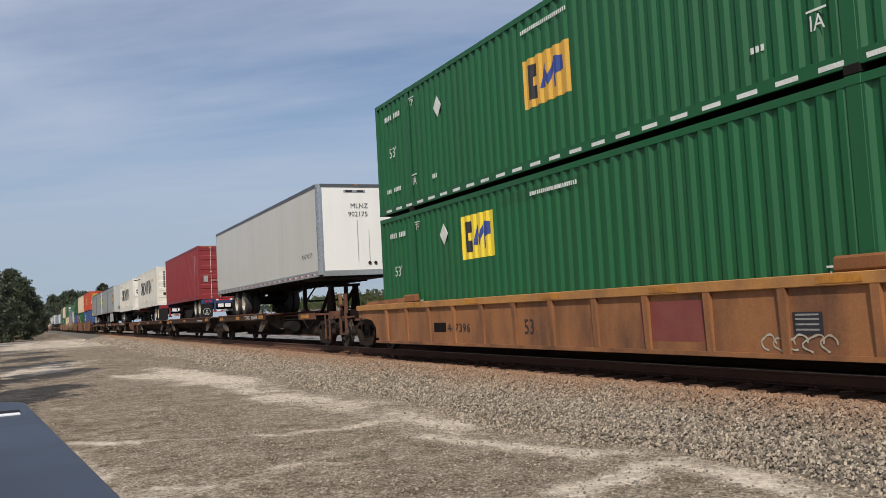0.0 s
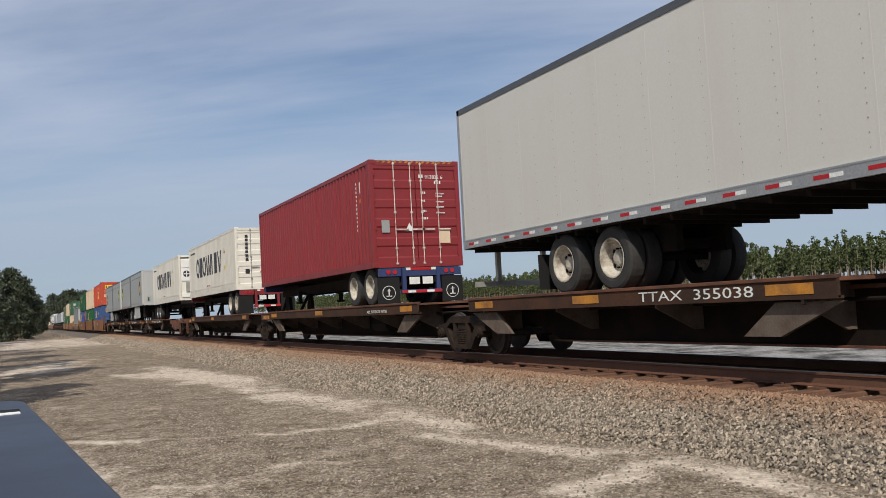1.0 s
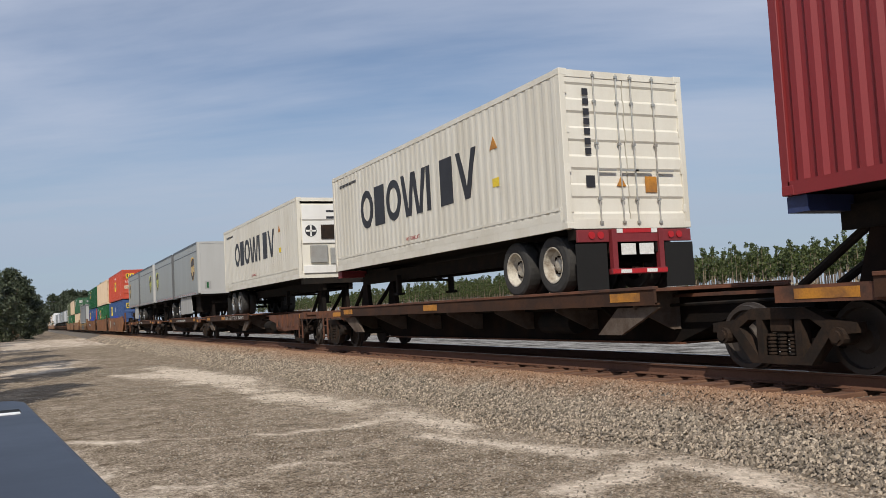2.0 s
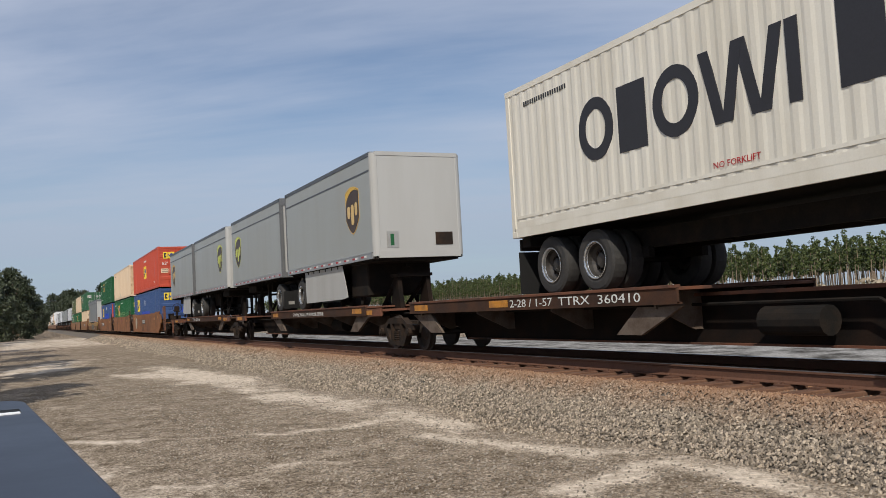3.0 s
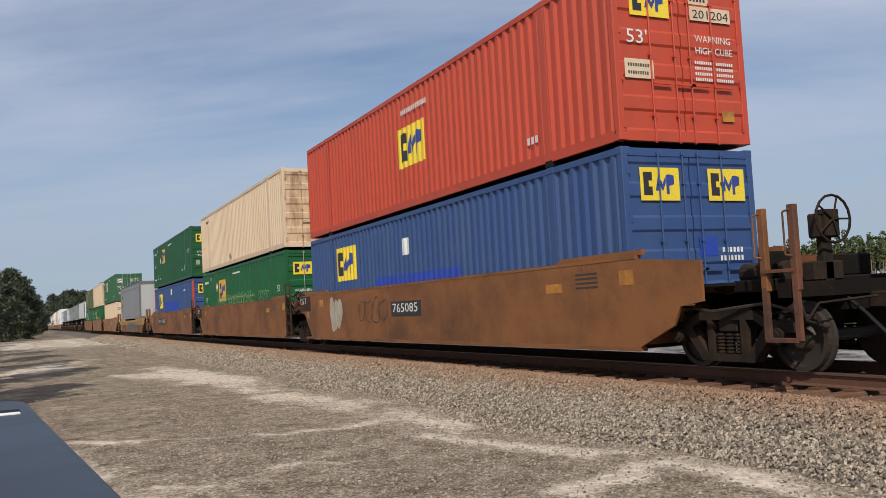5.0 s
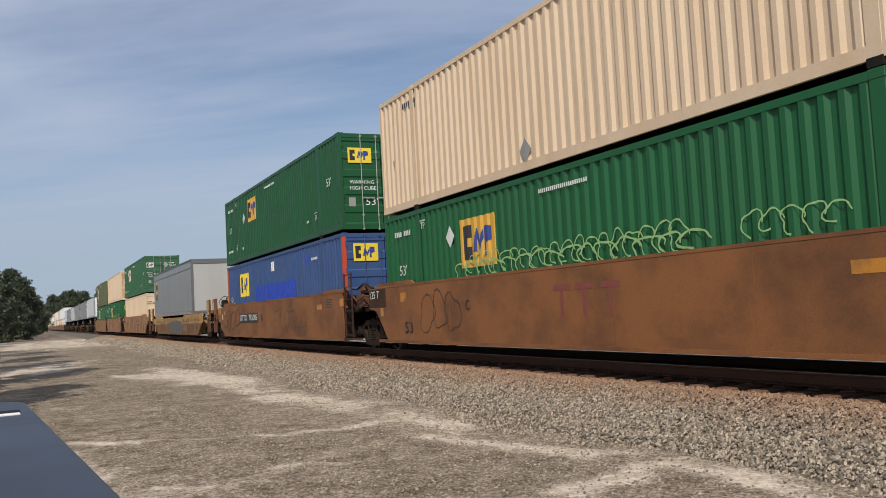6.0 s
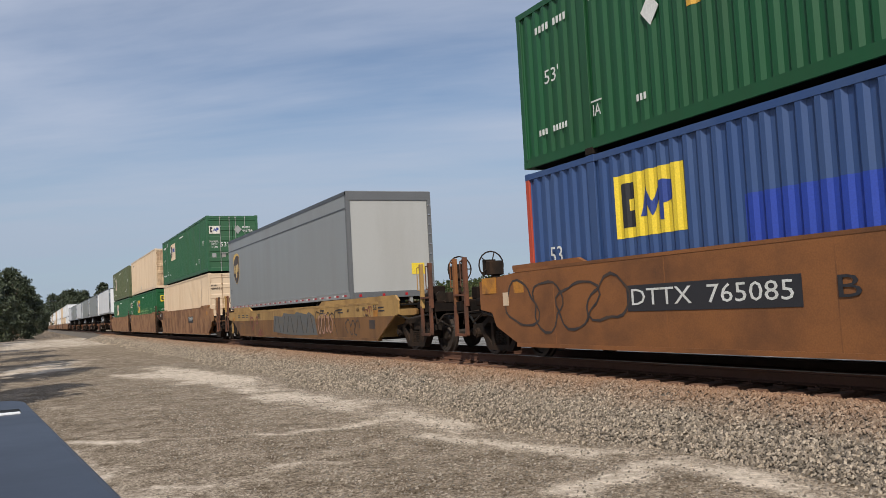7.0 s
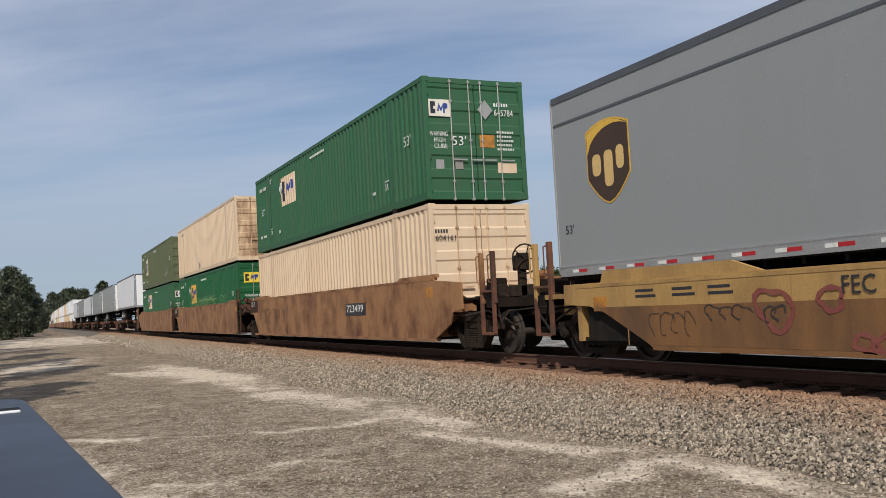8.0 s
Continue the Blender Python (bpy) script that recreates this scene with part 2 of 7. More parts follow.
def stone_mat(name, a, b, rusty=None):
    """Loose stones: each one its own shade; rust dust towards the rail, as brake dust lies there."""
    m = mat(name, a, 0.9, dirt=b, amount=0.5, scale=12, fine=60, var=0.2, bump=0.4)
    n, l = m.node_tree.nodes, m.node_tree.links
    g, r, mul = n.new("ShaderNodeNewGeometry"), n.new("ShaderNodeValToRGB"), n.new("ShaderNodeMix")
    r.color_ramp.elements[0].color, r.color_ramp.elements[1].color = (0.38, 0.365, 0.345, 1), (1.5, 1.46, 1.40, 1)
    e = r.color_ramp.elements.new(0.6)
    e.color = (0.95, 0.93, 0.9, 1)
    l.new(g.outputs["Random Per Island"], r.inputs[0])
    mul.data_type, mul.blend_type, mul.inputs[0].default_value = "RGBA", "MULTIPLY", 1.0
    src = n["Hue/Saturation/Value"].outputs[0]
    l.new(src, mul.inputs[6]), l.new(r.outputs[0], mul.inputs[7])
    last = mul.outputs[2]
    if rusty:
        sep, rg, nz, addn, mixr = n.new("ShaderNodeSeparateXYZ"), n.new("ShaderNodeMapRange"), n.new("ShaderNodeTexNoise"), n.new("ShaderNodeMath"), n.new("ShaderNodeMix")
        tc = n.new("ShaderNodeTexCoord")
        l.new(tc.outputs["Object"], sep.inputs[0]), l.new(tc.outputs["Object"], nz.inputs[0])
        nz.inputs["Scale"].default_value, nz.inputs["Detail"].default_value = 1.5, 4
        addn.operation = "ADD"
        l.new(sep.outputs["Y"], addn.inputs[0]), l.new(nz.outputs[0], addn.inputs[1])
        rg.inputs["From Min"].default_value, rg.inputs["From Max"].default_value, rg.inputs["To Max"].default_value = 7.35, 8.5, 0.85
        l.new(addn.outputs[0], rg.inputs[0])
        mixr.data_type, mixr.blend_type = "RGBA", "MIX"
        mixr.inputs[7].default_value = (*rusty, 1)
        l.new(rg.outputs[0], mixr.inputs[0]), l.new(last, mixr.inputs[6])
        last = mixr.outputs[2]
    l.new(last, n["Principled BSDF"].inputs["Base Color"])
    return m


M["ballast"] = stone_mat("crushed_granite_ballast", (0.355, 0.30, 0.24), (0.22, 0.188, 0.148), (0.315, 0.17, 0.092))
M["pebble"] = stone_mat("grey_pebbles", (0.31, 0.27, 0.225), (0.20, 0.175, 0.142))


def ground_mat():
    """Sandy lot with grey gravel, pale sand patches and wheel tracks; rough green scrub beyond the track."""
    m = bpy.data.materials.new("sandy_gravel_ground")
    m.use_nodes = True
    n, l = m.node_tree.nodes, m.node_tree.links
    b, tc = n["Principled BSDF"], n.new("ShaderNodeTexCoord")
    b.inputs["Roughness"].default_value, b.inputs["Specular IOR Level"].default_value = 1.0, 0.0

    def noise_of(scale, stretch=(1, 1, 1), detail=6, rough=0.6, rot=0.0, dist=0.0):
        mp, z = n.new("ShaderNodeMapping"), n.new("ShaderNodeTexNoise")
        mp.inputs["Scale"].default_value, mp.inputs["Rotation"].default_value = stretch, (0, 0, radians(rot))
        z.inputs["Scale"].default_value, z.inputs["Detail"].default_value, z.inputs["Roughness"].default_value = scale, detail, rough
        z.inputs["Distortion"].default_value = dist
        l.new(tc.outputs["Object"], mp.inputs[0]), l.new(mp.outputs[0], z.inputs[0])
        return z.outputs[0]

    def span(v, lo, hi, a=0.0, c=1.0):
        r = n.new("ShaderNodeMapRange")
        r.inputs["From Min"].default_value, r.inputs["From Max"].default_value = lo, hi
        r.inputs["To Min"].default_value, r.inputs["To Max"].default_value = a, c
        l.new(v, r.inputs[0])
        return r.outputs[0]

    def blend(f, a, c, kind="MIX"):
        x = n.new("ShaderNodeMix")
        x.data_type, x.blend_type = "RGBA", kind
        for slot, v in ((0, f), (6, a), (7, c)):
            if isinstance(v, tuple):
                x.inputs[slot].default_value = (*v, 1)
            elif isinstance(v, float):
                x.inputs[slot].default_value = v
            else:
                l.new(v, x.inputs[slot])
        return x.outputs[2]

    soil = blend(span(noise_of(2.2, detail=8, rough=0.7), 0.35, 0.65), (0.21, 0.168, 0.125), (0.44, 0.37, 0.295))
    sand = blend(span(noise_of(5.0), 0.3, 0.7), (0.58, 0.49, 0.40), (0.70, 0.61, 0.505))
    att, addp = n.new("ShaderNodeAttribute"), n.new("ShaderNodeMath")
    att.attribute_name = "sand"
    addp.operation = "MULTIPLY_ADD"
    addp.inputs[1].default_value = 0.9
    l.new(noise_of(1.1, (0.8, 1.3, 1), 10, 0.72, 8, 0.2), addp.inputs[0]), l.new(att.outputs["Fac"], addp.inputs[2])
    patch = span(addp.outputs[0], 0.55, 0.74)
    col = blend(patch, soil, sand)
    grit = span(noise_of(30, detail=5, rough=0.85), 0.40, 0.62)
    col = blend(span(patch, 0.3, 1.0, 1.0, 0.35), col, blend(grit, (0.30, 0.28, 0.265), (1.38, 1.37, 1.35)), "MULTIPLY")
    lump = span(noise_of(9, detail=4, rough=0.7), 0.42, 0.60)
    col = blend(0.6, col, blend(lump, (0.62, 0.60, 0.57), (1.22, 1.22, 1.21)), "MULTIPLY")
    sep = n.new("ShaderNodeSeparateXYZ")
    l.new(tc.outputs["Object"], sep.inputs[0])
    scrub = blend(span(noise_of(0.12, detail=8, rough=0.7), 0.4, 0.6), (0.05, 0.06, 0.02), (0.14, 0.115, 0.065))
    col = blend(span(sep.outputs["Y"], 24, 30), col, scrub)
    l.new(col, b.inputs["Base Color"])
    bp = n.new("ShaderNodeBump")
    bp.inputs["Strength"].default_value, bp.inputs["Distance"].default_value = 0.6, 0.03
    l.new(noise_of(22, detail=6, rough=0.75), bp.inputs["Height"]), l.new(bp.outputs[0], b.inputs["Normal"])
    return m


M["ground"] = ground_mat()


def leaf_mat(name, a, b):
    m = bpy.data.materials.new(name)
    m.use_nodes = True
    n, l = m.node_tree.nodes, m.node_tree.links
    s, g, r = n["Principled BSDF"], n.new("ShaderNodeNewGeometry"), n.new("ShaderNodeMix")
    r.data_type = "RGBA"
    r.inputs[6].default_value, r.inputs[7].default_value = (*a, 1), (*b, 1)
    l.new(g.outputs["Random Per Island"], r.inputs[0]), l.new(r.outputs[2], s.inputs["Base Color"])
    s.inputs["Roughness"].default_value = 0.6
    return m


M["needles"] = leaf_mat("pine_needles", (0.026, 0.044, 0.010), (0.095, 0.118, 0.03))
M["leaves"] = leaf_mat("oak_leaves", (0.020, 0.029, 0.013), (0.058, 0.073, 0.036))
M["dry"] = leaf_mat("dry_brush", (0.20, 0.155, 0.10), (0.34, 0.28, 0.20))


# ---- shapes ----
YC = 9.365  # the track's middle line


def part(name, bm, material, parent, label=""):
    """Link a bmesh as one mesh object under a thing or a part."""
    me = bpy.data.meshes.new(name)
    bmesh.ops.recalc_face_normals(bm, faces=bm.faces)
    bm.to_mesh(me)
    bm.free()
    me.materials.append(M[material])
    ob = new(name, me)
    ob.parent = parent
    return tagged(ob, label)


def share(name, source, parent, m):
    """Another part on the mesh of an earlier one."""
    ob = new(name, source.data)
    ob.parent, ob.matrix_basis = parent, m
    return ob


def box(bm, x0, x1, y0, y1, z0, z1, b=0.0):
    vs = [bm.verts.new((x, y, z)) for x in (x0, x1) for y in (y0, y1) for z in (z0, z1)]
    fs = [bm.faces.new([vs[i] for i in q]) for q in ((0, 1, 3, 2), (4, 6, 7, 5), (0, 4, 5, 1), (2, 3, 7, 6), (0, 2, 6, 4), (1, 5, 7, 3))]
    if b:
        es = list({e for f in fs for e in f.edges})
        bmesh.ops.bevel(bm, geom=es, offset=b, segments=1, affect="EDGES", profile=0.5)
    return bm


def boxes(*rows, b=0.0):
    bm = bmesh.new()
    for r in rows:
        box(bm, *r, b=b)
    return bm


def prism(bm, pts, y0, y1, axis="y"):
    """A flat outline drawn in x and z (or in y and z), given depth."""
    def at(p, d):
        return (p[0], d, p[1]) if axis == "y" else (d, p[0], p[1]) if axis == "x" else (p[0], p[1], d)
    a, c = [bm.verts.new(at(p, y0)) for p in pts], [bm.verts.new(at(p, y1)) for p in pts]
    bm.faces.new(a), bm.faces.new(c[::-1])
    for i in range(len(pts)):
        j = (i + 1) % len(pts)
        bm.faces.new((a[i], c[i], c[j], a[j]))
    return bm


def rod(bm, p, q, r, n=8, r2=None):
    p, q = Vector(p), Vector(q)
    d = (q - p).normalized()
    u = d.orthogonal().normalized()
    w = d.cross(u)
    rings = []
    for c, rad in ((p, r), (q, r if r2 is None else r2)):
        rings.append([bm.verts.new(c + (u * math.cos(a) + w * math.sin(a)) * rad) for a in (2 * math.pi * i / n for i in range(n))])
    bm.faces.new(rings[0]), bm.faces.new(rings[1][::-1])
    for i in range(n):
        j = (i + 1) % n
        bm.faces.new((rings[0][i], rings[1][i], rings[1][j], rings[0][j]))
    return bm


def pipe(bm, pts, r, n=6):
    for a, c in zip(pts, pts[1:]):
        rod(bm, a, c, r, n)
    return bm


def lathe(bm, rings, n=28, y=0.0, front=True):
    """Turned about the y axis: rings of (y, radius)."""
    rows = [[bm.verts.new((r * math.cos(2 * math.pi * i / n), y + yy, r * math.sin(2 * math.pi * i / n))) for i in range(n)] for yy, r in rings]
    for a, c in zip(rows, rows[1:]):
        for i in range(n):
            j = (i + 1) % n
            bm.faces.new((a[i], a[j], c[j], c[i]))
    if front:
        bm.faces.new(rows[0])
    bm.faces.new(rows[-1][::-1])
    return bm


PITCH = 0.278


def ridge(x, depth=0.042):
    """How far a corrugated wall stands back at x."""
    u = (x / PITCH) % 1.0
    for a, c, da, dc in ((0, 0.30, 0, 0), (0.30, 0.5, 0, 1), (0.5, 0.80, 1, 1), (0.80, 1.0001, 1, 0)):
        if u < c:
            return depth * (da + (dc - da) * (u - a) / (c - a))
    return 0.0


def corr(bm, x0, x1, lo, hi, y, side=-1, depth=0.042, off=0.0, steps=()):
    """A corrugated sheet from x0 to x1 between the heights lo and hi (numbers, or functions of x)."""
    xs = {x0, x1, *steps}
    k = math.floor(x0 / PITCH) - 1
    while k * PITCH < x1 + PITCH:
        for f in (0, 0.30, 0.5, 0.80):
            if x0 < (k + f) * PITCH < x1:
                xs.add((k + f) * PITCH)
        k += 1
    xs = sorted(xs)
    low = lo if callable(lo) else lambda x: lo
    high = hi if callable(hi) else lambda x: hi
    prev = None
    for x in xs:
        yy = y - side * ridge(x, depth) + side * off
        cur = (bm.verts.new((x, yy, low(x))), bm.verts.new((x, yy, high(x))))
        if prev:
            bm.faces.new((prev[0], cur[0], cur[1], prev[1]))
        prev = cur
    return bm


def lettering(words, size, parent, m, material="white", fit=0.0, name="lettering", label=""):
    """Words in the built-in font, lying in the xy plane of m, made into a mesh; the words start at m's origin."""
    cu = bpy.data.curves.new(name, "FONT")
    cu.body, cu.size, cu.extrude, cu.resolution_u = words, size, 0.001, 2
    tmp = bpy.data.objects.new(name, cu)
    me = bpy.data.meshes.new_from_object(tmp)
    bpy.data.objects.remove(tmp)
    me.materials.clear()
    me.materials.append(M[material])
    xs = [v.co.x for v in me.vertices]
    wide = fit / (max(xs) - min(xs)) if fit else 1.0
    ob = new(name, me)
    ob.parent, ob.matrix_basis = parent, m @ Matrix.Diagonal((wide, 1, 1, 1))
    return tagged(ob, label)


def side_at(x, y, z):
    """A plane on a side that faces the camera's side: x along, up is up."""
    return pose(x, y, z, 90, 0, 0)


def end_at(x, y, z):
    """A plane on an end that faces the train's front."""
    return pose(x, y, z, 90, 0, 90)


def thing(name, label, category, group=""):
    return tagged(new(name), label, category, group)


MOVERS = []


def ride(ob, x, z=0.0, turned=False):
    """The thing goes with the train: its place along the train, its height over the rail."""
    ob.matrix_basis = pose(x, YC, z, 0, 0, 180 if turned else 0)
    MOVERS.append((ob, x, z, turned))
    return ob


# ---- ground, track ----
def axis_steps(fine0, fine1, step, far):
    a = list(np.arange(fine0, fine1, step))
    d, x = step, fine1
    while x < far:
        a.append(x)
        d *= 1.35
        x += d
    a.append(far)
    d, x = step, fine0
    while x > -far:
        d *= 1.35
        x -= d
        a.insert(0, max(x, -far))
    return a


def lot_height(x, y):
    h = 0.05 * noise.noise((x * 0.23, y * 0.5, 0)) + 0.02 * noise.noise((x * 0.9, y * 1.3, 4))
    near = 1.0 if y < 6 else 0.0
    return -0.62 + h * near * min(1, max(0, (x + 120) / 60)) if x < 30 else -0.62


# sand laid bare along wheel tracks (weight above nought) and gravel lying thick (below): line, half width, weight
STREAKS = (
    (((-17.6, 4.6), (-15.3, 5.0), (-12.8, 4.9), (-11.8, 5.2), (-11.0, 5.4)), 0.81, 1.00),
    (((-12.3, 4.5), (-12.1, 4.0), (-12.3, 3.2), (-12.6, 2.4), (-12.9, 1.7), (-13.2, 1.0), (-13.7, 0.4)), 0.23, 0.75),
    (((-10.4, 4.6), (-9.3, 5.0), (-8.4, 5.3), (-7.8, 5.6)), 0.37, 0.95),
    (((-6.6, 4.2), (-6.8, 5.1), (-6.9, 5.7), (-6.0, 5.6), (-5.4, 5.6), (-4.7, 5.6)), 0.36, 1.00),
    (((-30.3, 2.9), (-25.7, 4.0), (-22.7, 4.5), (-19.8, 4.6)), 1.06, 1.00),
    (((-33.3, 4.1), (-27.2, 4.7), (-23.5, 4.9)), 0.68, 0.90),
    (((-9.4, 2.5), (-9.3, 3.3), (-9.1, 3.6)), 0.24, 0.60),
    (((-17.1, 1.0), (-17.4, 2.0), (-18.9, 3.1)), 0.53, 0.50),
    (((-121.4, 0.3), (-131.8, 5.3), (-83.4, 6.6)), 14.28, 0.90),
    (((-44.9, 1.5), (-36.0, 0.1)), 2.20, 0.80),
    (((-12.8, 0.3), (-10.2, 0.7), (-8.6, 0.8)), 0.91, 0.55),
    (((-9.2, 1.2), (-9.0, 2.0), (-8.2, 2.6)), 0.18, 0.45),
    (((-10.9, 3.9), (-11.2, 3.3), (-10.3, 4.1)), 0.44, -1.00),
    (((-16.2, 2.2), (-14.4, 3.1)), 0.94, -0.60),
    (((-8.0, 3.8), (-7.6, 4.6)), 0.36, -0.80),
    (((-7.8, 2.3), (-7.4, 3.2)), 0.26, -0.50),
    (((-23.5, 2.0), (-22.0, 3.0)), 1.14, -0.50),
)


def sandiness(x, y):
    v = 0.10 * noise.noise((x * 0.3, y * 0.55, 2.0))
    wx, wy = x + 0.35 * noise.noise((x * 0.8, y * 1.6, 5)), y + 0.22 * noise.noise((x * 0.9, y * 1.8, 11))
    for line, half, k in STREAKS:
        near = 9.0
        for (ax, ay), (bx, by) in zip(line, line[1:]):
            dx, dy = bx - ax, by - ay
            f = min(1.0, max(0.0, ((wx - ax) * dx + (wy - ay) * dy) / (dx * dx + dy * dy)))
            near = min(near, math.hypot(wx - ax - f * dx, wy - ay - f * dy) / (half * (0.95 if k >= 0.9 else 0.7)))
        if near < 2.2:
            v += 0.30 * k * math.exp(-near ** 2.0)
    return v + 0.1 * max(0.0, -(y - 2.0) / 6)


def ground():
    xs, ys = axis_steps(-60, 6, 0.3, 3000), axis_steps(-8, 8, 0.25, 3000)
    xs = sorted([x for x in xs if not -26 < x < -3] + list(np.arange(-26, -3, 0.13)))
    ys = sorted([y for y in ys if not -0.5 < y < 6.8] + list(np.arange(-0.5, 6.8, 0.10)))
    verts = [(x, y, lot_height(x, y)) for y in ys for x in xs]
    w = len(xs)
    faces = [(j * w + i, j * w + i + 1, (j + 1) * w + i + 1, (j + 1) * w + i) for j in range(len(ys) - 1) for i in range(w - 1)]
    me = bpy.data.meshes.new("ground")
    me.from_pydata(verts, [], faces)
    me.polygons.foreach_set("use_smooth", [True] * len(faces))
    me.attributes.new("sand", "FLOAT", "POINT").data.foreach_set("value", [sandiness(v[0], v[1]) if abs(v[0]) < 130 else 0.0 for v in verts])
    me.materials.append(M["ground"])
    tagged(new("ground", me), "sandy gravel lot with pale sand patches and wheel tracks", "ground", kind="structure")


def bed_height(y):
    d = abs(y - YC)
    for a, c, za, zc in ((0, 1.72, -0.215, -0.215), (1.72, 3.55, -0.215, -0.66)):
        if d <= c:
            return za + (zc - za) * (d - a) / (c - a)
    return -0.7


def ballast():
    ys = [YC + d for d in (-3.6, -3.2, -2.8, -2.4, -2.0, -1.72, -1.2, -0.6, 0, 0.6, 1.2, 1.72, 2.2, 2.8, 3.6)]
    xs = list(np.arange(-60, 12, 0.6)) + [40, 200, 900]
    xs = [-1400, -700, -400, -250, -170, -120, -90, -75] + xs
    w = len(xs)
    verts = [(x, y, bed_height(y) - 0.02 + 0.03 * noise.noise((x * 0.7, y * 2, 9))) for y in ys for x in xs]
    faces = [(j * w + i, j * w + i + 1, (j + 1) * w + i + 1, (j + 1) * w + i) for j in range(len(ys) - 1) for i in range(w - 1)]
    me = bpy.data.meshes.new("ballast_bed")
    me.from_pydata(verts, [], faces)
    me.materials.append(M["ballast_bed"])
    tagged(new("ballast_bed", me), "raised bed of grey crushed stone under the track", "ballast", kind="structure")


def stones(name, label, material, spots, seed):
    """Loose broken stones, one closed angular lump each, in one mesh. spots: rows of x, y, z, size."""
    rng = np.random.default_rng(seed)
    base = np.array([(s * 0.62, t * 0.62, u * 0.45) for s in (-1, 1) for t in (-1, 1) for u in (-1, 1)])
    quads = np.array([(0, 1, 3, 2), (4, 6, 7, 5), (0, 4, 5, 1), (2, 3, 7, 6), (0, 2, 6, 4), (1, 5, 7, 3)])
    n = len(spots)
    v = (base[None] + rng.normal(0, 0.17, (n, 8, 3))) * np.array((1.25, 0.85, 0.9))
    ang = rng.uniform(0, 6.28, (n, 3))
    for k, (i, j) in enumerate(((0, 1), (1, 2), (0, 2))):
        c, s = np.cos(ang[:, k] * (1 if k == 0 else 0.2))[:, None], np.sin(ang[:, k] * (1 if k == 0 else 0.2))[:, None]
        a, b_ = v[:, :, i] * c - v[:, :, j] * s, v[:, :, i] * s + v[:, :, j] * c
        v[:, :, i], v[:, :, j] = a, b_
    v = v * spots[:, None, 3:4] + spots[:, None, :3]
    f = (quads[None] + (np.arange(n) * 8)[:, None, None]).reshape(-1)
    me = bpy.data.meshes.new(name)
    me.vertices.add(n * 8), me.loops.add(n * 24), me.polygons.add(n * 6)
    me.vertices.foreach_set("co", v.reshape(-1))
    me.loops.foreach_set("vertex_index", f)
    me.polygons.foreach_set("loop_start", np.arange(n * 6) * 4)
    me.update(calc_edges=True)
    me.validate()
    me.shade_flat()
    me.materials.append(M[material])
    tagged(new(name, me), label, "gravel", kind="stuff")


def ballast_stones():
    rng = np.random.default_rng(3)
    rows = []
    for x0, x1, dens, size in ((-15, -3, 1150, 0.0215), (-30, -15, 620, 0.027), (-60, -30, 190, 0.044), (-110, -60, 40, 0.08)):
        n = int((x1 - x0) * 3.0 * dens)
        x, y = rng.uniform(x0, x1, n), rng.uniform(5.55, 8.58, n)
        keep = rng.random(n) < np.clip((y - 5.4) / 0.9, 0.06, 1)
        x, y = x[keep], y[keep]
        z = np.array([max(bed_height(b), -0.64) for b in y]) + rng.uniform(-0.01, 0.016, len(x)) - 0.045 * (y > 7.96)
        rows.append(np.stack([x, y, z, size * rng.uniform(0.55, 1.25, len(x))], 1))
    n = 9000
    x, y = rng.uniform(-40, -4, n), rng.uniform(8.75, 12.6, n)
    rows.append(np.stack([x, y, np.array([bed_height(b) for b in y]), 0.045 * rng.uniform(0.6, 1.2, n)], 1))
    stones("ballast_stones", "loose grey crushed stones, rusty near the rail", "ballast", np.concatenate(rows), 5)
    n = 75000
    x = 4 - 39 * rng.random(n) ** 1.15
    y = rng.uniform(-1.5, 6.2, n)
    keep = np.array([-1.3 * sandiness(a, b) + 0.3 * noise.noise((a * 1.7, b * 1.7, 7)) + 0.10 * (b - 2.5) for a, b in zip(x, y)]) > rng.uniform(-0.35, 0.15, n)
    x, y = x[keep], y[keep]
    z = np.array([lot_height(a, b) for a, b in zip(x, y)])
    stones("lot_pebbles", "small grey pebbles strewn over the sandy lot", "pebble", np.stack([x, y, z, 0.012 * rng.uniform(0.5, 1.7, len(x))], 1), 8)


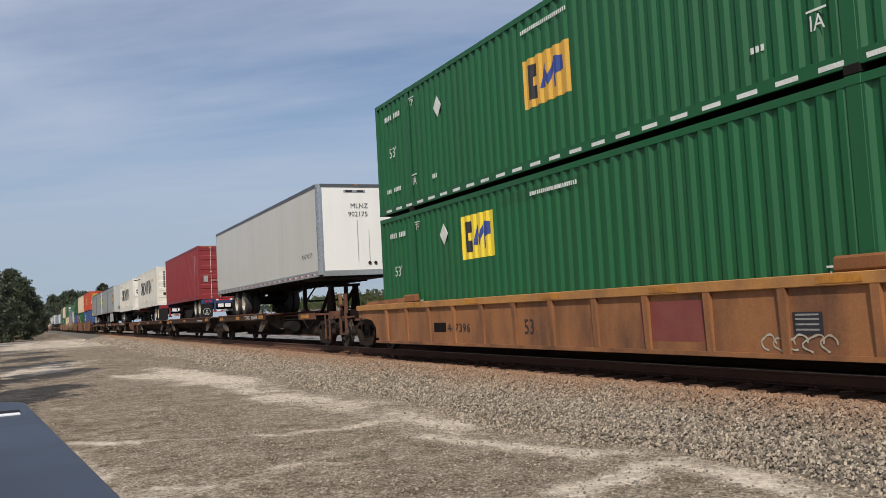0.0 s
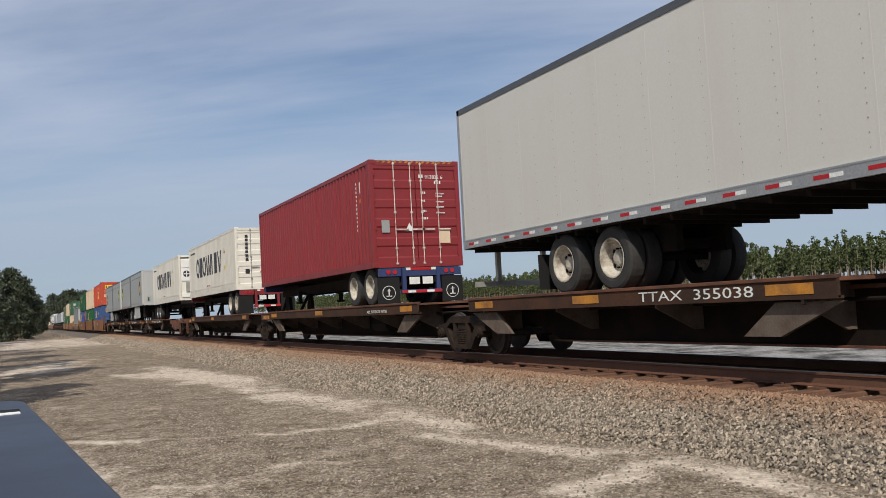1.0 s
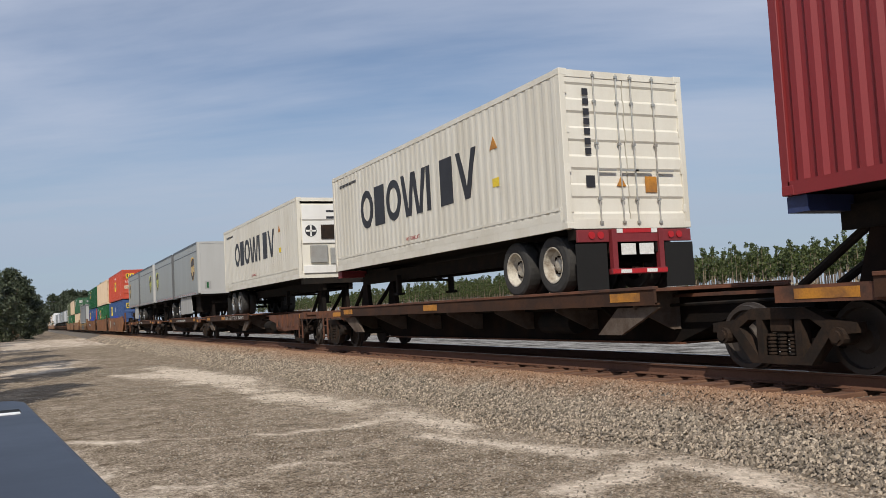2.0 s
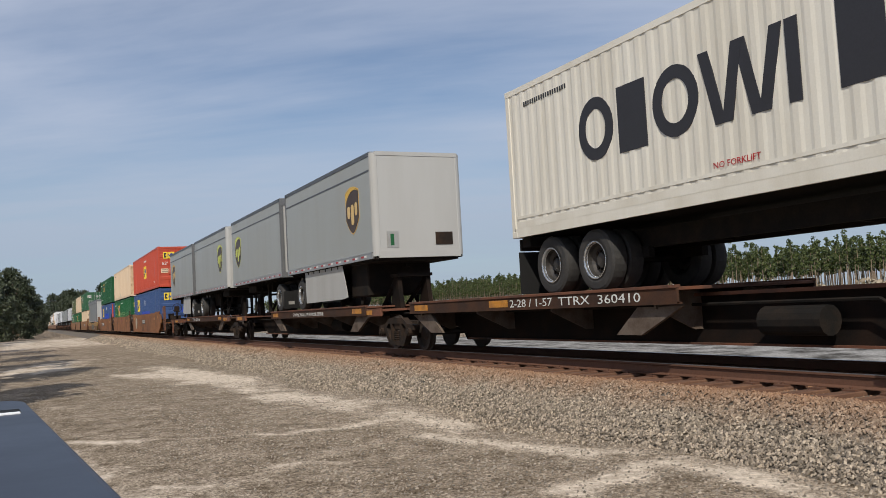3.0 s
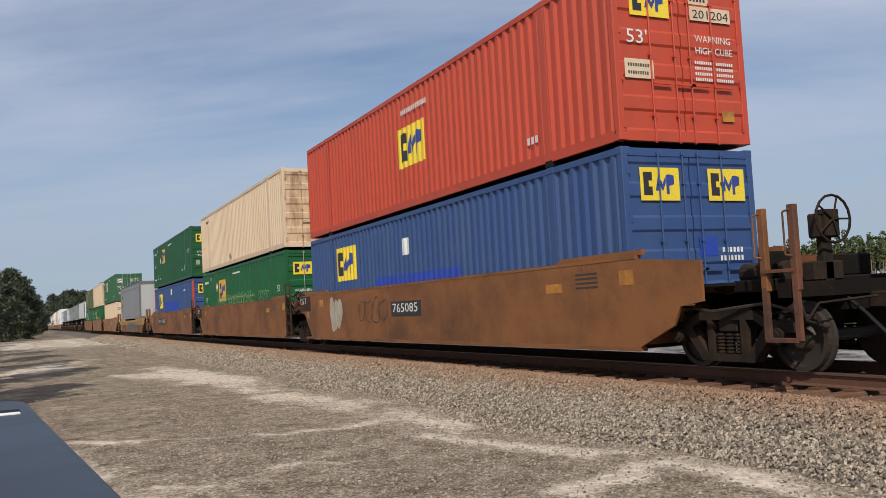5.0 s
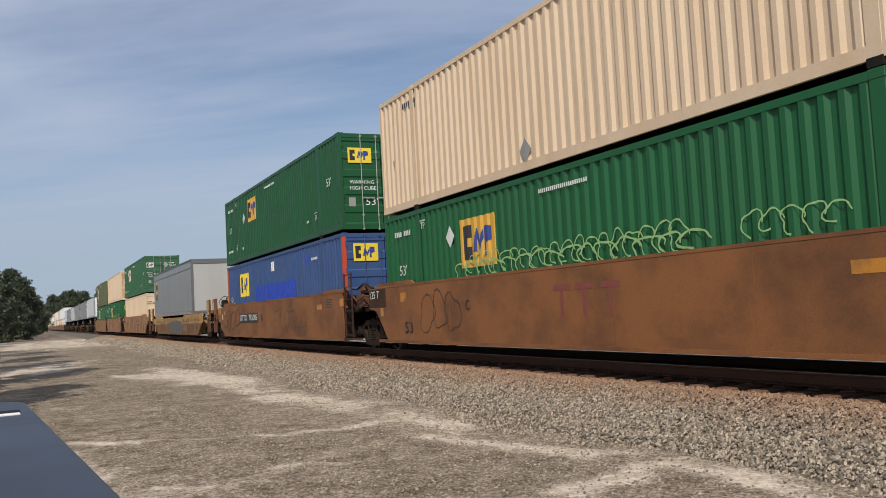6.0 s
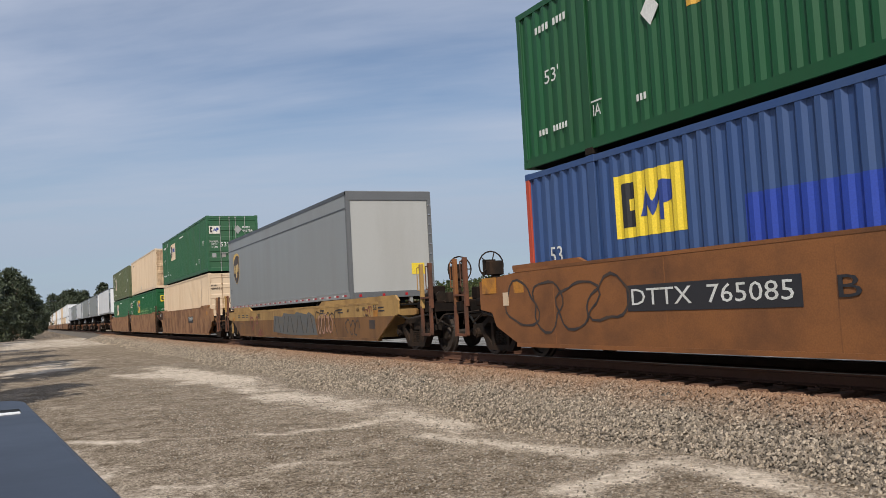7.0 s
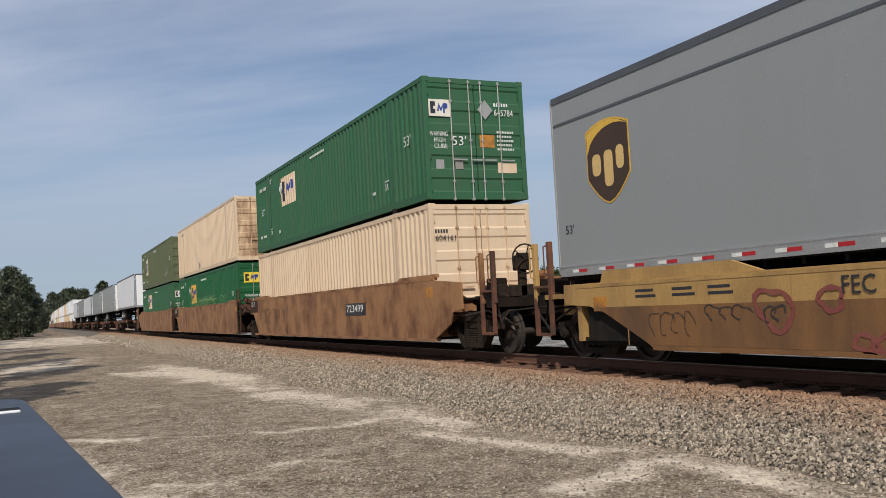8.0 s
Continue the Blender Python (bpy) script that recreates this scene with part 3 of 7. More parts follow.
def track():
    for side in (-1, 1):
        y = YC + side * 0.7525
        bm = bmesh.new()
        prof = [(-0.07, -0.17), (0.07, -0.17), (0.07, -0.16), (0.012, -0.14), (0.012, -0.04), (0.036, -0.03), (0.036, -0.006), (-0.036, -0.006), (-0.036, -0.03), (-0.012, -0.04), (-0.012, -0.14), (-0.07, -0.16)]
        prism(bm, [(y + a, z) for a, z in prof], -1300, 800, "x")
        rail = tagged(part("rail", bm, "rail", None, "long rusty steel rail with a worn shiny head"), category="rail", kind="structure")
        part("rail_head", boxes((-1300, 800, y - 0.034, y + 0.034, -0.006, 0.0)), "rail_top", rail)
    bm = bmesh.new()
    box(bm, -0.115, 0.115, -1.37, 1.37, -0.36, -0.19, 0.012)
    me = bpy.data.meshes.new("tie")
    bm.to_mesh(me), bm.free()
    me.materials.append(M["tie"])
    ties = tagged(new("ties"), "dark weathered timber ties bedded in ballast", "railway tie", kind="structure")
    plate = None
    for i in range(240):
        rx = random.Random(i)
        t = new("tie", me)
        t.parent = ties
        t.matrix_basis = pose(-3.0 - i * 0.52, YC + rx.uniform(-0.06, 0.06), rx.uniform(-0.012, 0.008), 0, rx.uniform(-1.5, 1.5), rx.uniform(-1.2, 1.2))
        if i < 90:
            if plate is None:
                plate = part("tie_plate", boxes((-0.09, 0.09, -0.18, 0.18, -0.192, -0.172), (-0.03, -0.005, -0.12, -0.09, -0.19, -0.145), (0.01, 0.035, 0.09, 0.12, -0.19, -0.145)), "rail", t)
                plate.matrix_basis = pose(0, -0.7525, 0.004)
            else:
                share("tie_plate", plate, t, pose(0, -0.7525, 0.004))


def far_road():
    """A strip of pale gravel road beyond the track."""
    bm = bmesh.new()
    for k in range(60):
        x0, x1 = -170 + k * 4, -166 + k * 4
        box(bm, x0, x1, 15.6 + 0.3 * noise.noise((k, 0, 0)), 20.0 + 0.4 * noise.noise((k, 5, 0)), -0.7, -0.60)
    tagged(part("far_road", bm, "far_gravel", None, "pale gravel service road beyond the track"), category="road", kind="structure")


M["ballast_bed"] = mat("packed_ballast", (0.13, 0.108, 0.085), 0.95, dirt=(0.12, 0.105, 0.09), amount=0.7, scale=14, fine=30, var=0.4, bump=1.0)
M["pale_bark"] = mat("pale_pine_bark", (0.26, 0.20, 0.145), 0.95, dirt=(0.15, 0.11, 0.08), amount=0.5, streak=(1, 1, 0.3), scale=4, bump=0.2)
M["far_gravel"] = mat("pale_gravel", (0.30, 0.29, 0.275), 1.0, dirt=(0.05, 0.047, 0.043), amount=1.0, scale=0.9, fine=14, var=0.35, bump=0.6, spec=0.0)
ground()
ballast()
track()
far_road()


# ---- trees ----
def leaf_cloud(verts, faces, centre, rx, rz, n, size, rng):
    for _ in range(n):
        d = rng.normal(0, 1, 3)
        d /= np.linalg.norm(d) + 1e-6
        r = rng.random() ** 0.4
        c = np.array(centre) + d * r * np.array((rx, rx, rz))
        u = rng.normal(0, 1, 3)
        u /= np.linalg.norm(u)
        w = np.cross(u, rng.normal(0, 1, 3))
        w /= np.linalg.norm(w)
        s = size * rng.uniform(0.6, 1.4)
        k = len(verts)
        verts += [tuple(c - u * s), tuple(c + w * s * 0.5), tuple(c + u * s), tuple(c - w * s * 0.5)]
        faces.append((k, k + 1, k + 2, k + 3))


def mesh_of(name, verts, faces, material, parent=None):
    me = bpy.data.meshes.new(name)
    me.from_pydata(verts, [], faces)
    me.materials.append(M[material])
    ob = new(name, me)
    ob.parent = parent
    return ob


def broad_tree(x, y, h, spread, seed, leaf=0.2, clumps=70, per=110, name="tree", low=0.15):
    rng = np.random.default_rng(seed)
    t = thing(name, "leafy dark green tree at the edge of the lot", "tree", "trees by the track")
    t.matrix_basis = pose(x, y, -0.65)
    bm = bmesh.new()
    rod(bm, (0, 0, 0), (0.1, 0.1, h * 0.45), 0.035 * h * 0.6, 9, 0.02 * h * 0.6)
    rod(bm, (0.1, 0.1, h * 0.45), (0.0, 0.2, h * 0.9), 0.02 * h * 0.6, 8, 0.006 * h)
    verts, faces = [], []
    for i in range(clumps):
        a, f = rng.uniform(0, 6.28), rng.random()
        z = h * (low + (1 - low) * f ** 0.8)
        rr = spread * math.sin(math.pi * min(1, 0.18 + 0.8 * (z / h))) ** 0.8 * rng.uniform(0.35, 1.05)
        c = (rr * math.cos(a), rr * math.sin(a), z)
        if i % 4 == 0:
            rod(bm, (0.05, 0.1, z * 0.7), c, 0.010 * h, 5, 0.003 * h)
        leaf_cloud(verts, faces, c, spread * rng.uniform(0.16, 0.30), spread * rng.uniform(0.12, 0.22), per, leaf, rng)
    part("trunk", bm, "bark", t)
    mesh_of("crown", verts, faces, "leaves", t)
    return t


def pine_wood():
    """The planted pine wood far behind the track: too many stems to count."""
    rng = np.random.default_rng(12)
    verts, faces = [], []
    bm = bmesh.new()
    for row in range(9):
        x = -95.0
        back = row > 4
        while x > -760:
            x -= rng.uniform(1.2, 3.6) * (1 if x > -430 else 1.8)
            y = 176 + row * 5 + rng.uniform(-3, 3) + 6 * noise.noise((x * 0.02, 0, 0))
            h = rng.uniform(10.0, 14.5) * (1 + 0.10 * noise.noise((x * 0.03, row, 3)))
            rod(bm, (x, y, -0.7), (x + rng.uniform(-0.3, 0.3), y, h * 0.92 - 0.7), 0.15, 5, 0.05)
            for _ in range(10 if back else 20):
                f = rng.uniform(0.40, 1.0) ** 0.85
                w = 1.75 * (1.04 - f) + 0.10
                a, q = rng.uniform(0, 6.28), rng.uniform(0.1, 1.0) * w
                leaf_cloud(verts, faces, (x + q * math.cos(a), y + q * math.sin(a), h * f - 0.7), 0.62, 0.5, 7 if back else 9, 0.7 if back else 0.34, rng)
    wood = tagged(part("pine_wood", bm, "pale_bark", None, "dense planted wood of tall slim pines"), category="woods", kind="stuff")
    tagged(mesh_of("crowns", verts, faces, "needles", wood), kind="stuff")
    # undergrowth and dead brush at the wood's foot
    verts, faces = [], []
    for _ in range(3000):
        x, y = rng.uniform(-700, -90), rng.uniform(160, 205)
        leaf_cloud(verts, faces, (x, y, rng.uniform(-0.5, 0.5)), 1.8, 0.6, 9, 0.4, rng)
    tagged(mesh_of("undergrowth", verts, faces, "needles"), "low green undergrowth before the pines", "undergrowth", kind="stuff")
    verts, faces = [], []
    for _ in range(700):
        x, y = rng.uniform(-330, -60), rng.uniform(62, 100)
        leaf_cloud(verts, faces, (x, y, -0.45 + rng.uniform(0, 1.9) ** 1.0), 1.3, 0.45, 9, 0.4, rng)
    tagged(mesh_of("dead_brush", verts, faces, "dry"), "grey heaps of dead brush in the clearing", "brush", kind="stuff")


# ---- the train's loads ----
HW = 1.295  # half a container's width


def fl(s, w, inner, outer):
    """The span of a strip on the flank s, from inner behind the plane at w to outer before it."""
    return sorted((s * (w - inner), s * (w + outer)))


def glyph_panel(parent, x0, x1, z0, z1, panel="yellow", flat=None, side=True):
    """A company panel as plain blocks in its colours: a dark block and two blue wedges on yellow."""
    w, h = x1 - x0, z1 - z0
    shapes = ((panel, 0.0, 1.0, 0.0, 1.0, 0.004), ("ink", 0.08, 0.30, 0.16, 0.86, 0.007), (panel, 0.21, 0.30, 0.42, 0.60, 0.009))
    wedges = ((0.38, 0.46, 0.30, 0.30, 0.78, 0.30), (0.46, 0.56, 0.78, 0.55, 0.50, 0.28), (0.56, 0.65, 0.50, 0.28, 0.74, 0.55), (0.66, 0.73, 0.78, 0.20, 0.80, 0.20), (0.73, 0.86, 0.80, 0.44, 0.76, 0.50))
    logo = None
    for mt, a, c, e, f, off in shapes:
        bm = bmesh.new()
        if flat is None:
            corr(bm, x0 + a * w, x0 + c * w, z0 + e * h, z0 + f * h, -HW, off=off)
            part_name = "sign_panel" if logo is None else "block"
            ob = part(part_name, bm, mt, parent if logo is None else logo)
        else:
            ob = part("sign_panel" if logo is None else "block", boxes((flat, flat + off, x0 + a * w, x0 + c * w, z0 + e * h, z0 + f * h)), mt, parent if logo is None else logo)
        logo = logo or ob
    for a, c, h0, l0, h1, l1 in wedges:
        xa, xc = x0 + a * w, x0 + c * w
        bm = bmesh.new()

        def line(v0, v1, xa=xa, xc=xc):
            return lambda x: z0 + h * (v0 + (v1 - v0) * (x - xa) / (xc - xa))
        if flat is None:
            corr(bm, xa, xc, line(l0, l1), line(h0, h1), -HW, off=0.008)
        else:
            prism(bm, [(xa, z0 + h * l0), (xc, z0 + h * l1), (xc, z0 + h * h1), (xa, z0 + h * h0 + 0.001)], flat, flat + 0.008, "x")
        part("block", bm, "ink_blue", logo)
    return logo


def diamond(parent, x, z, r, material="white"):
    part("hazard_diamond", prism(bmesh.new(), [(x - r, z), (x, z + r * 1.15), (x + r, z), (x, z - r * 1.15)], -HW - 0.006, -HW + 0.002), material, parent)


def bars(parent, rows, material="white", x=None):
    """Writing too small to read, as short bars: rows of (along, z, length, height)."""
    for a, z, w, h in rows:
        h = min(h, 0.13)
        n = max(1, round(w / (h * 0.9)))
        cut = [(a + w * k / n, a + w * (k + 0.58) / n) for k in range(n)]
        bm = boxes(*[(p, q, -HW - 0.004, -HW + 0.002, z, z + h) if x is None else (x, x + 0.004, p, q, z, z + h) for p, q in cut])
        part("marking", bm, material, parent)


def door_end(c, L, H, material, hw=HW, bar="zinc", name="door"):
    """Two doors with ribs, locking bars, handles and hinges at the +x end."""
    x = L / 2
    for s in (-1, 1):
        y0, y1 = (-hw + 0.1, -0.012) if s < 0 else (0.012, hw - 0.1)
        prof, rise = [(x - 0.07, 0.16)], (H - 0.3) / 5
        for k in range(5):
            z = 0.16 + rise * k
            prof += [(x - 0.012, z), (x - 0.012, z + 0.09), (x - 0.036, z + 0.13), (x - 0.036, z + rise - 0.13), (x - 0.012, z + rise - 0.09)]
        prof += [(x - 0.012, H - 0.14), (x - 0.07, H - 0.14)]
        bm = prism(bmesh.new(), prof, y0, y1)
        d = part(name, bm, material, c)
        for f in ((0.48, 0.88) if s < 0 else (0.12, 0.52)):
            y = y0 + (y1 - y0) * f
            bm = rod(bmesh.new(), (x + 0.012, y, 0.06), (x + 0.012, y, H - 0.05), 0.014, 7)
            for z in (0.1, 0.5, 1.45, H - 0.55, H - 0.1):
                box(bm, x - 0.012, x + 0.03, y - 0.032, y + 0.032, z - 0.022, z + 0.022)
            b = part("locking_bar", bm, bar, d)
            part("handle", boxes((x + 0.015, x + 0.04, min(y, y - s * 0.02), max(y, y - s * 0.02) + 0.34, 0.98, 1.015)), bar, d)
        for k in range(4):
            z = 0.35 + k * (H - 0.7) / 3
            yy = -hw + 0.07 if s < 0 else hw - 0.13
            part("hinge", boxes((x - 0.03, x + 0.004, yy, yy + 0.06, z - 0.07, z + 0.07)), material, d)


def container(name, label, material, L=16.15, H=2.896, doors=None, posts=6.06, bar="zinc", corner=None, deep=0.042):
    c = thing(name, label, "shipping container", "containers on the train")
    doors, corner = doors or material, corner or material
    h = L / 2
    lift = 0.09 if L > 14 else 0.0  # long boxes stand on their lift posts
    for s in (-1, 1):
        bm = bmesh.new()
        corr(bm, -h + 0.12, h - 0.12, 0.15 + lift, H - 0.10, s * HW, side=s, depth=deep)
        part("side_wall", bm, material, c)
        part("top_rail", boxes((-h + 0.1, h - 0.1, *fl(s, HW, 0.035, 0.006), H - 0.11, H - 0.01)), material, c)
        part("bottom_rail", boxes((-h + 0.1, h - 0.1, *fl(s, HW, 0.05, 0.004), lift, lift + 0.165)), material, c)
    part("roof", boxes((-h + 0.05, h - 0.05, -HW + 0.02, HW - 0.02, H - 0.06, H - 0.025)), material, c)
    part("floor", boxes((-h + 0.05, h - 0.05, -HW + 0.03, HW - 0.03, 0.03 + lift, 0.14 + lift)), "under", c)
    for ex in (-1, 1):
        for s in (-1, 1):
            part("corner_post", boxes((ex * h - (0.13 if ex > 0 else 0), ex * h + (0.13 if ex < 0 else 0), s * HW - (0.11 if s > 0 else 0.004), s * HW + (0.11 if s < 0 else 0.004), 0.1, H - 0.1), b=0.008), corner, c)
            for z in (lift, H - 0.118):
                part("corner_casting", boxes((ex * h - (0.18 if ex > 0 else 0.004), ex * h + (0.18 if ex < 0 else 0.004), s * HW - (0.16 if s > 0 else 0.008), s * HW + (0.16 if s < 0 else 0.008), z, z + 0.118), b=0.01), corner, c)
        part("end_beam", boxes((ex * h - 0.09 * (ex > 0), ex * h + 0.09 * (ex < 0), -HW + 0.11, HW - 0.11, H - 0.14, H - 0.02)), material, c)
        part("end_sill", boxes((ex * h - 0.09 * (ex > 0), ex * h + 0.09 * (ex < 0), -HW + 0.11, HW - 0.11, lift, 0.16 + lift)), material, c)
    bm = bmesh.new()
    for i in range(9):
        y = -HW + 0.13 + i * 0.258
        box(bm, -h + 0.03, -h + 0.05 + 0.03 * (i % 2), y, y + 0.258, 0.16, H - 0.14)
    part("front_wall", bm, material, c)
    door_end(c, L, H, doors, bar=bar)
    if L > 14 and posts:
        for x in (-posts, posts):
            for s in (-1, 1):
                part("lift_post", boxes((x - 0.10, x + 0.10, s * HW - (0.03 if s > 0 else 0.005), s * HW + (0.03 if s < 0 else 0.005), 0.03, H - 0.02), b=0.006), material, c)
                for z in (0.0, H - 0.118):
                    part("corner_casting", boxes((x - 0.11, x + 0.11, s * HW - (0.1 if s > 0 else 0.012), s * HW + (0.1 if s < 0 else 0.012), z, z + 0.118), b=0.01), corner if z else "under", c)
    return c


def marked_container(material="green", panel="gold", label="", logo_x=-3.6, logo_w=1.54, logo_z=(1.0, 2.35), ends=True, texts=True, dashes=False, twin=False, dia=2.1, door="plain"):
    """A 53-foot box with its sign panel, size marks and, at the door end, its warnings and plates."""
    c = container("shipping_container", label, material, bar=material if material in ("blue", "orange") else "zinc")
    y = -HW - 0.005
    if logo_w:
        glyph_panel(c, logo_x, logo_x + logo_w, *logo_z, panel)
    if texts:
        lettering("53'", 0.34, c, side_at(-7.25, y, 1.43), fit=0.44)
        lettering("53'", 0.34, c, side_at(6.83, y, 1.48), fit=0.42)
        for x, z in ((5.55, 0.62), (-5.9, 0.58)):
            lettering("IA", 0.26, c, side_at(x, y, z), fit=0.2)
            part("mark_bar", boxes((x - 0.03, x + 0.25, y, y + 0.006, z + 0.22, z + 0.245)), "white", c)
        lettering("TP", 0.22, c, side_at(-5.88, y, 2.42), fit=0.22)
        part("mark_bar", boxes((-5.92, -5.62, y, y + 0.006, 2.60, 2.62)), "white", c)
        diamond(c, -4.38, dia, 0.2)
        bars(c, [(-7.45, 2.36, 0.46, 0.12), (-6.88, 2.36, 0.42, 0.12), (-7.5, 0.58, 0.3, 0.1), (-7.05, 0.58, 0.45, 0.1), (-4.8, 0.56, 0.25, 0.1), (4.65, 0.62, 0.25, 0.08), (-0.75, 2.52, 1.5, 0.07)])
    x = 8.075 - 0.008
    if ends and twin:
        for y0 in (-0.98, 0.35):
            glyph_panel(c, y0, y0 + 0.75, 2.07, 2.58, "yellow", flat=x)
        bars(c, [(0.55, 1.25, 0.45, 0.08), (0.5, 1.12, 0.5, 0.08), (-0.5, 0.9, 0.3, 0.08)], x=x)
        part("paint_patch", boxes((x, x + 0.003, 0.1, 0.45, 1.2, 1.5)), "deep_blue", c)
    elif ends and door == "pale":
        glyph_panel(c, -1.17, -0.62, 1.98, 2.37, "reefer", flat=x)
        for words, y0, z, w in (("WARNING", -1.17, 1.53, 0.44), ("HIGH", -1.08, 1.39, 0.28), ("CUBE", -1.08, 1.25, 0.33)):
            lettering(words, 0.15, c, end_at(x + 0.004, y0, z), fit=w)
        lettering("53'", 0.31, c, end_at(x + 0.004, -0.64, 1.33), fit=0.36)
        lettering("645784", 0.22, c, end_at(x + 0.004, 0.50, 2.05), fit=0.5)
        bars(c, [(0.50, 2.27, 0.4, 0.08)], x=x)
        part("hazard_diamond", prism(bmesh.new(), [(0.27, 2.41), (0.47, 2.18), (0.27, 1.95), (0.07, 2.18)], x, x + 0.005, "x"), "zinc", c)
        part("placard", boxes((x, x + 0.004, 0.09, 0.48, 1.30, 1.59)), "safety", c)
        bars(c, [(0.55, 1.64 - k * 0.1, 0.45 - 0.05 * (k % 2), 0.05) for k in range(5)], x=x)
        part("notice", boxes((x, x + 0.004, 0.53, 1.03, 0.71, 0.95)), "cream", c)
        for y0 in (-1.05, -0.57):
            part("notice", boxes((x, x + 0.004, y0, y0 + 0.2, 0.78, 0.99)), "zinc", c)
    elif ends and door == "plates":
        glyph_panel(c, -0.96, -0.20, 2.05, 2.51, "yellow", flat=x)
        lettering("53'", 0.31, c, end_at(x + 0.004, -1.07, 1.61), fit=0.39)
        for y0, y1, z0, z1 in ((-1.12, -0.57, 1.06, 1.36), (0.22, 1.06, 2.07, 2.30), (0.20, 0.62, 2.33, 2.52)):
            part("notice", boxes((x, x + 0.003, y0, y1, z0, z1)), "cream", c)
        lettering("201204", 0.2, c, end_at(x + 0.005, 0.27, 2.11), "ink", 0.74)
        bars(c, [(0.24, 2.38, 0.34, 0.08), (-1.06, 1.24, 0.42, 0.05), (-1.06, 1.12, 0.4, 0.05)], "ink", x=x + 0.002)
        lettering("WARNING", 0.16, c, end_at(x + 0.004, 0.29, 1.72), fit=0.74)
        lettering("HIGH CUBE", 0.16, c, end_at(x + 0.004, 0.28, 1.53), fit=0.76)
        bars(c, [(0.26, 1.36 - k * 0.09, 0.36, 0.05) for k in range(4)] + [(0.70, 1.36 - k * 0.09, 0.36, 0.05) for k in range(4)], x=x)
        part("placard", boxes((x, x + 0.004, 0.75, 1.0, 0.45, 0.62)), "safety", c)
    elif ends:
        glyph_panel(c, -1.02, -0.30, 2.02, 2.46, "yellow", flat=x)
        lettering("WARNING", 0.155, c, end_at(x + 0.004, -1.0, 1.41), fit=0.75)
        lettering("HIGH CUBE", 0.155, c, end_at(x + 0.004, -1.0, 1.23), fit=0.8)
        lettering("53'", 0.30, c, end_at(x + 0.004, -0.54, 0.79), fit=0.37)
        part("hazard_diamond", prism(bmesh.new(), [(0.95, 2.01), (1.17, 1.78), (0.95, 1.55), (0.72, 1.78)], x, x + 0.005, "x"), "white", c)
        for k, y0 in enumerate((-1.05, -0.85, -0.5, -0.3, 0.25, 0.45, 0.85)):
            part("reflective_tape", boxes((x, x + 0.004, y0, y0 + 0.18, 0.155, 0.205)), "white" if k % 2 == 0 else "red", c)
        bars(c, [(0.27, 2.25, 0.75, 0.08), (0.27, 1.66, 0.32, 0.08)] + [(0.27, 1.47 - k * 0.07, 0.88 - 0.1 * (k % 2), 0.04) for k in range(4)], x=x)
        part("placard", boxes((x, x + 0.004, 0.29, 0.64, 0.75, 1.01)), "safety", c)
        part("notice", boxes((x, x + 0.004, 0.72, 1.17, 0.76, 0.99)), "zinc", c)
        part("notice", boxes((x, x + 0.004, -1.04, -0.84, 0.75, 1.01)), "zinc", c)
    if dashes:
        for i in range(24):
            part("reflective_dash", boxes((-7.6 + i * 0.63, -7.26 + i * 0.63, -HW - 0.008, -HW, 0.125, 0.185)), "white", c)
    return c


def tyre_pair(parent, x, y, z, rim, r=0.51, first=None):
    """One road wheel: tyre with tread, hollow rim with hub and holes."""
    if first:
        w = share("wheel", first, parent, pose(x, y, z))
        for ch in first.children:
            share(ch.name.split(".")[0], ch, w, Matrix())
        return w
    bm = lathe(bmesh.new(), [(-0.13, 0.30), (-0.145, 0.36), (-0.14, 0.46), (-0.115, r - 0.01), (-0.05, r), (0.05, r), (0.115, r - 0.01), (0.14, 0.46), (0.14, 0.30)], 30)
    for f in [f for f in bm.faces if len(f.verts) > 4]:
        bm.faces.remove(f)
    w = part("wheel", bm, "rubber", parent)
    w.matrix_basis = pose(x, y, z)
    bm = lathe(bmesh.new(), [(-0.146, 0.318), (-0.148, 0.30), (-0.135, 0.285), (-0.02, 0.262), (0.045, 0.20), (0.03, 0.13), (-0.03, 0.112), (-0.05, 0.06)], 28, front=False)
    disc = part("rim", bm, rim, w)
    if rim == "rim_dark":
        ring = lathe(bmesh.new(), [(-0.150, 0.305), (-0.152, 0.292), (-0.140, 0.278), (-0.10, 0.272), (-0.10, 0.268), (-0.149, 0.310)], 28, front=False)
        bmesh.ops.delete(ring, geom=[f for f in ring.faces if len(f.verts) > 4], context="FACES_ONLY")
        part("rim_ring", ring, "chrome", w)
    bm = bmesh.new()
    for k in range(10):
        a = k * 0.628
        rod(bm, (0.155 * math.cos(a), 0.035, 0.155 * math.sin(a)), (0.155 * math.cos(a), -0.01, 0.155 * math.sin(a)), 0.016, 6)
    for k in range(5):
        a = k * 1.2566
        rod(bm, (0.21 * math.cos(a), 0.04, 0.21 * math.sin(a)), (0.21 * math.cos(a), 0.022, 0.21 * math.sin(a)), 0.03, 8)
    part("wheel_nut", bm, "cast", w, "dark wheel nuts and hand holes")
    return w


def bogie(parent, xs, zdeck, rim, width=1.02):
    first = None
    for x in xs:
        for y in (-width, -width + 0.32, width - 0.32, width):
            w = tyre_pair(parent, x, y, zdeck + 0.51, rim, first=first)
            if y > 0:
                w.matrix_basis = pose(x, y, zdeck + 0.51, 0, 0, 180)
            first = first or w
        part("axle", rod(bmesh.new(), (x, -width, zdeck + 0.51), (x, width, zdeck + 0.51), 0.07, 8), "under", parent)


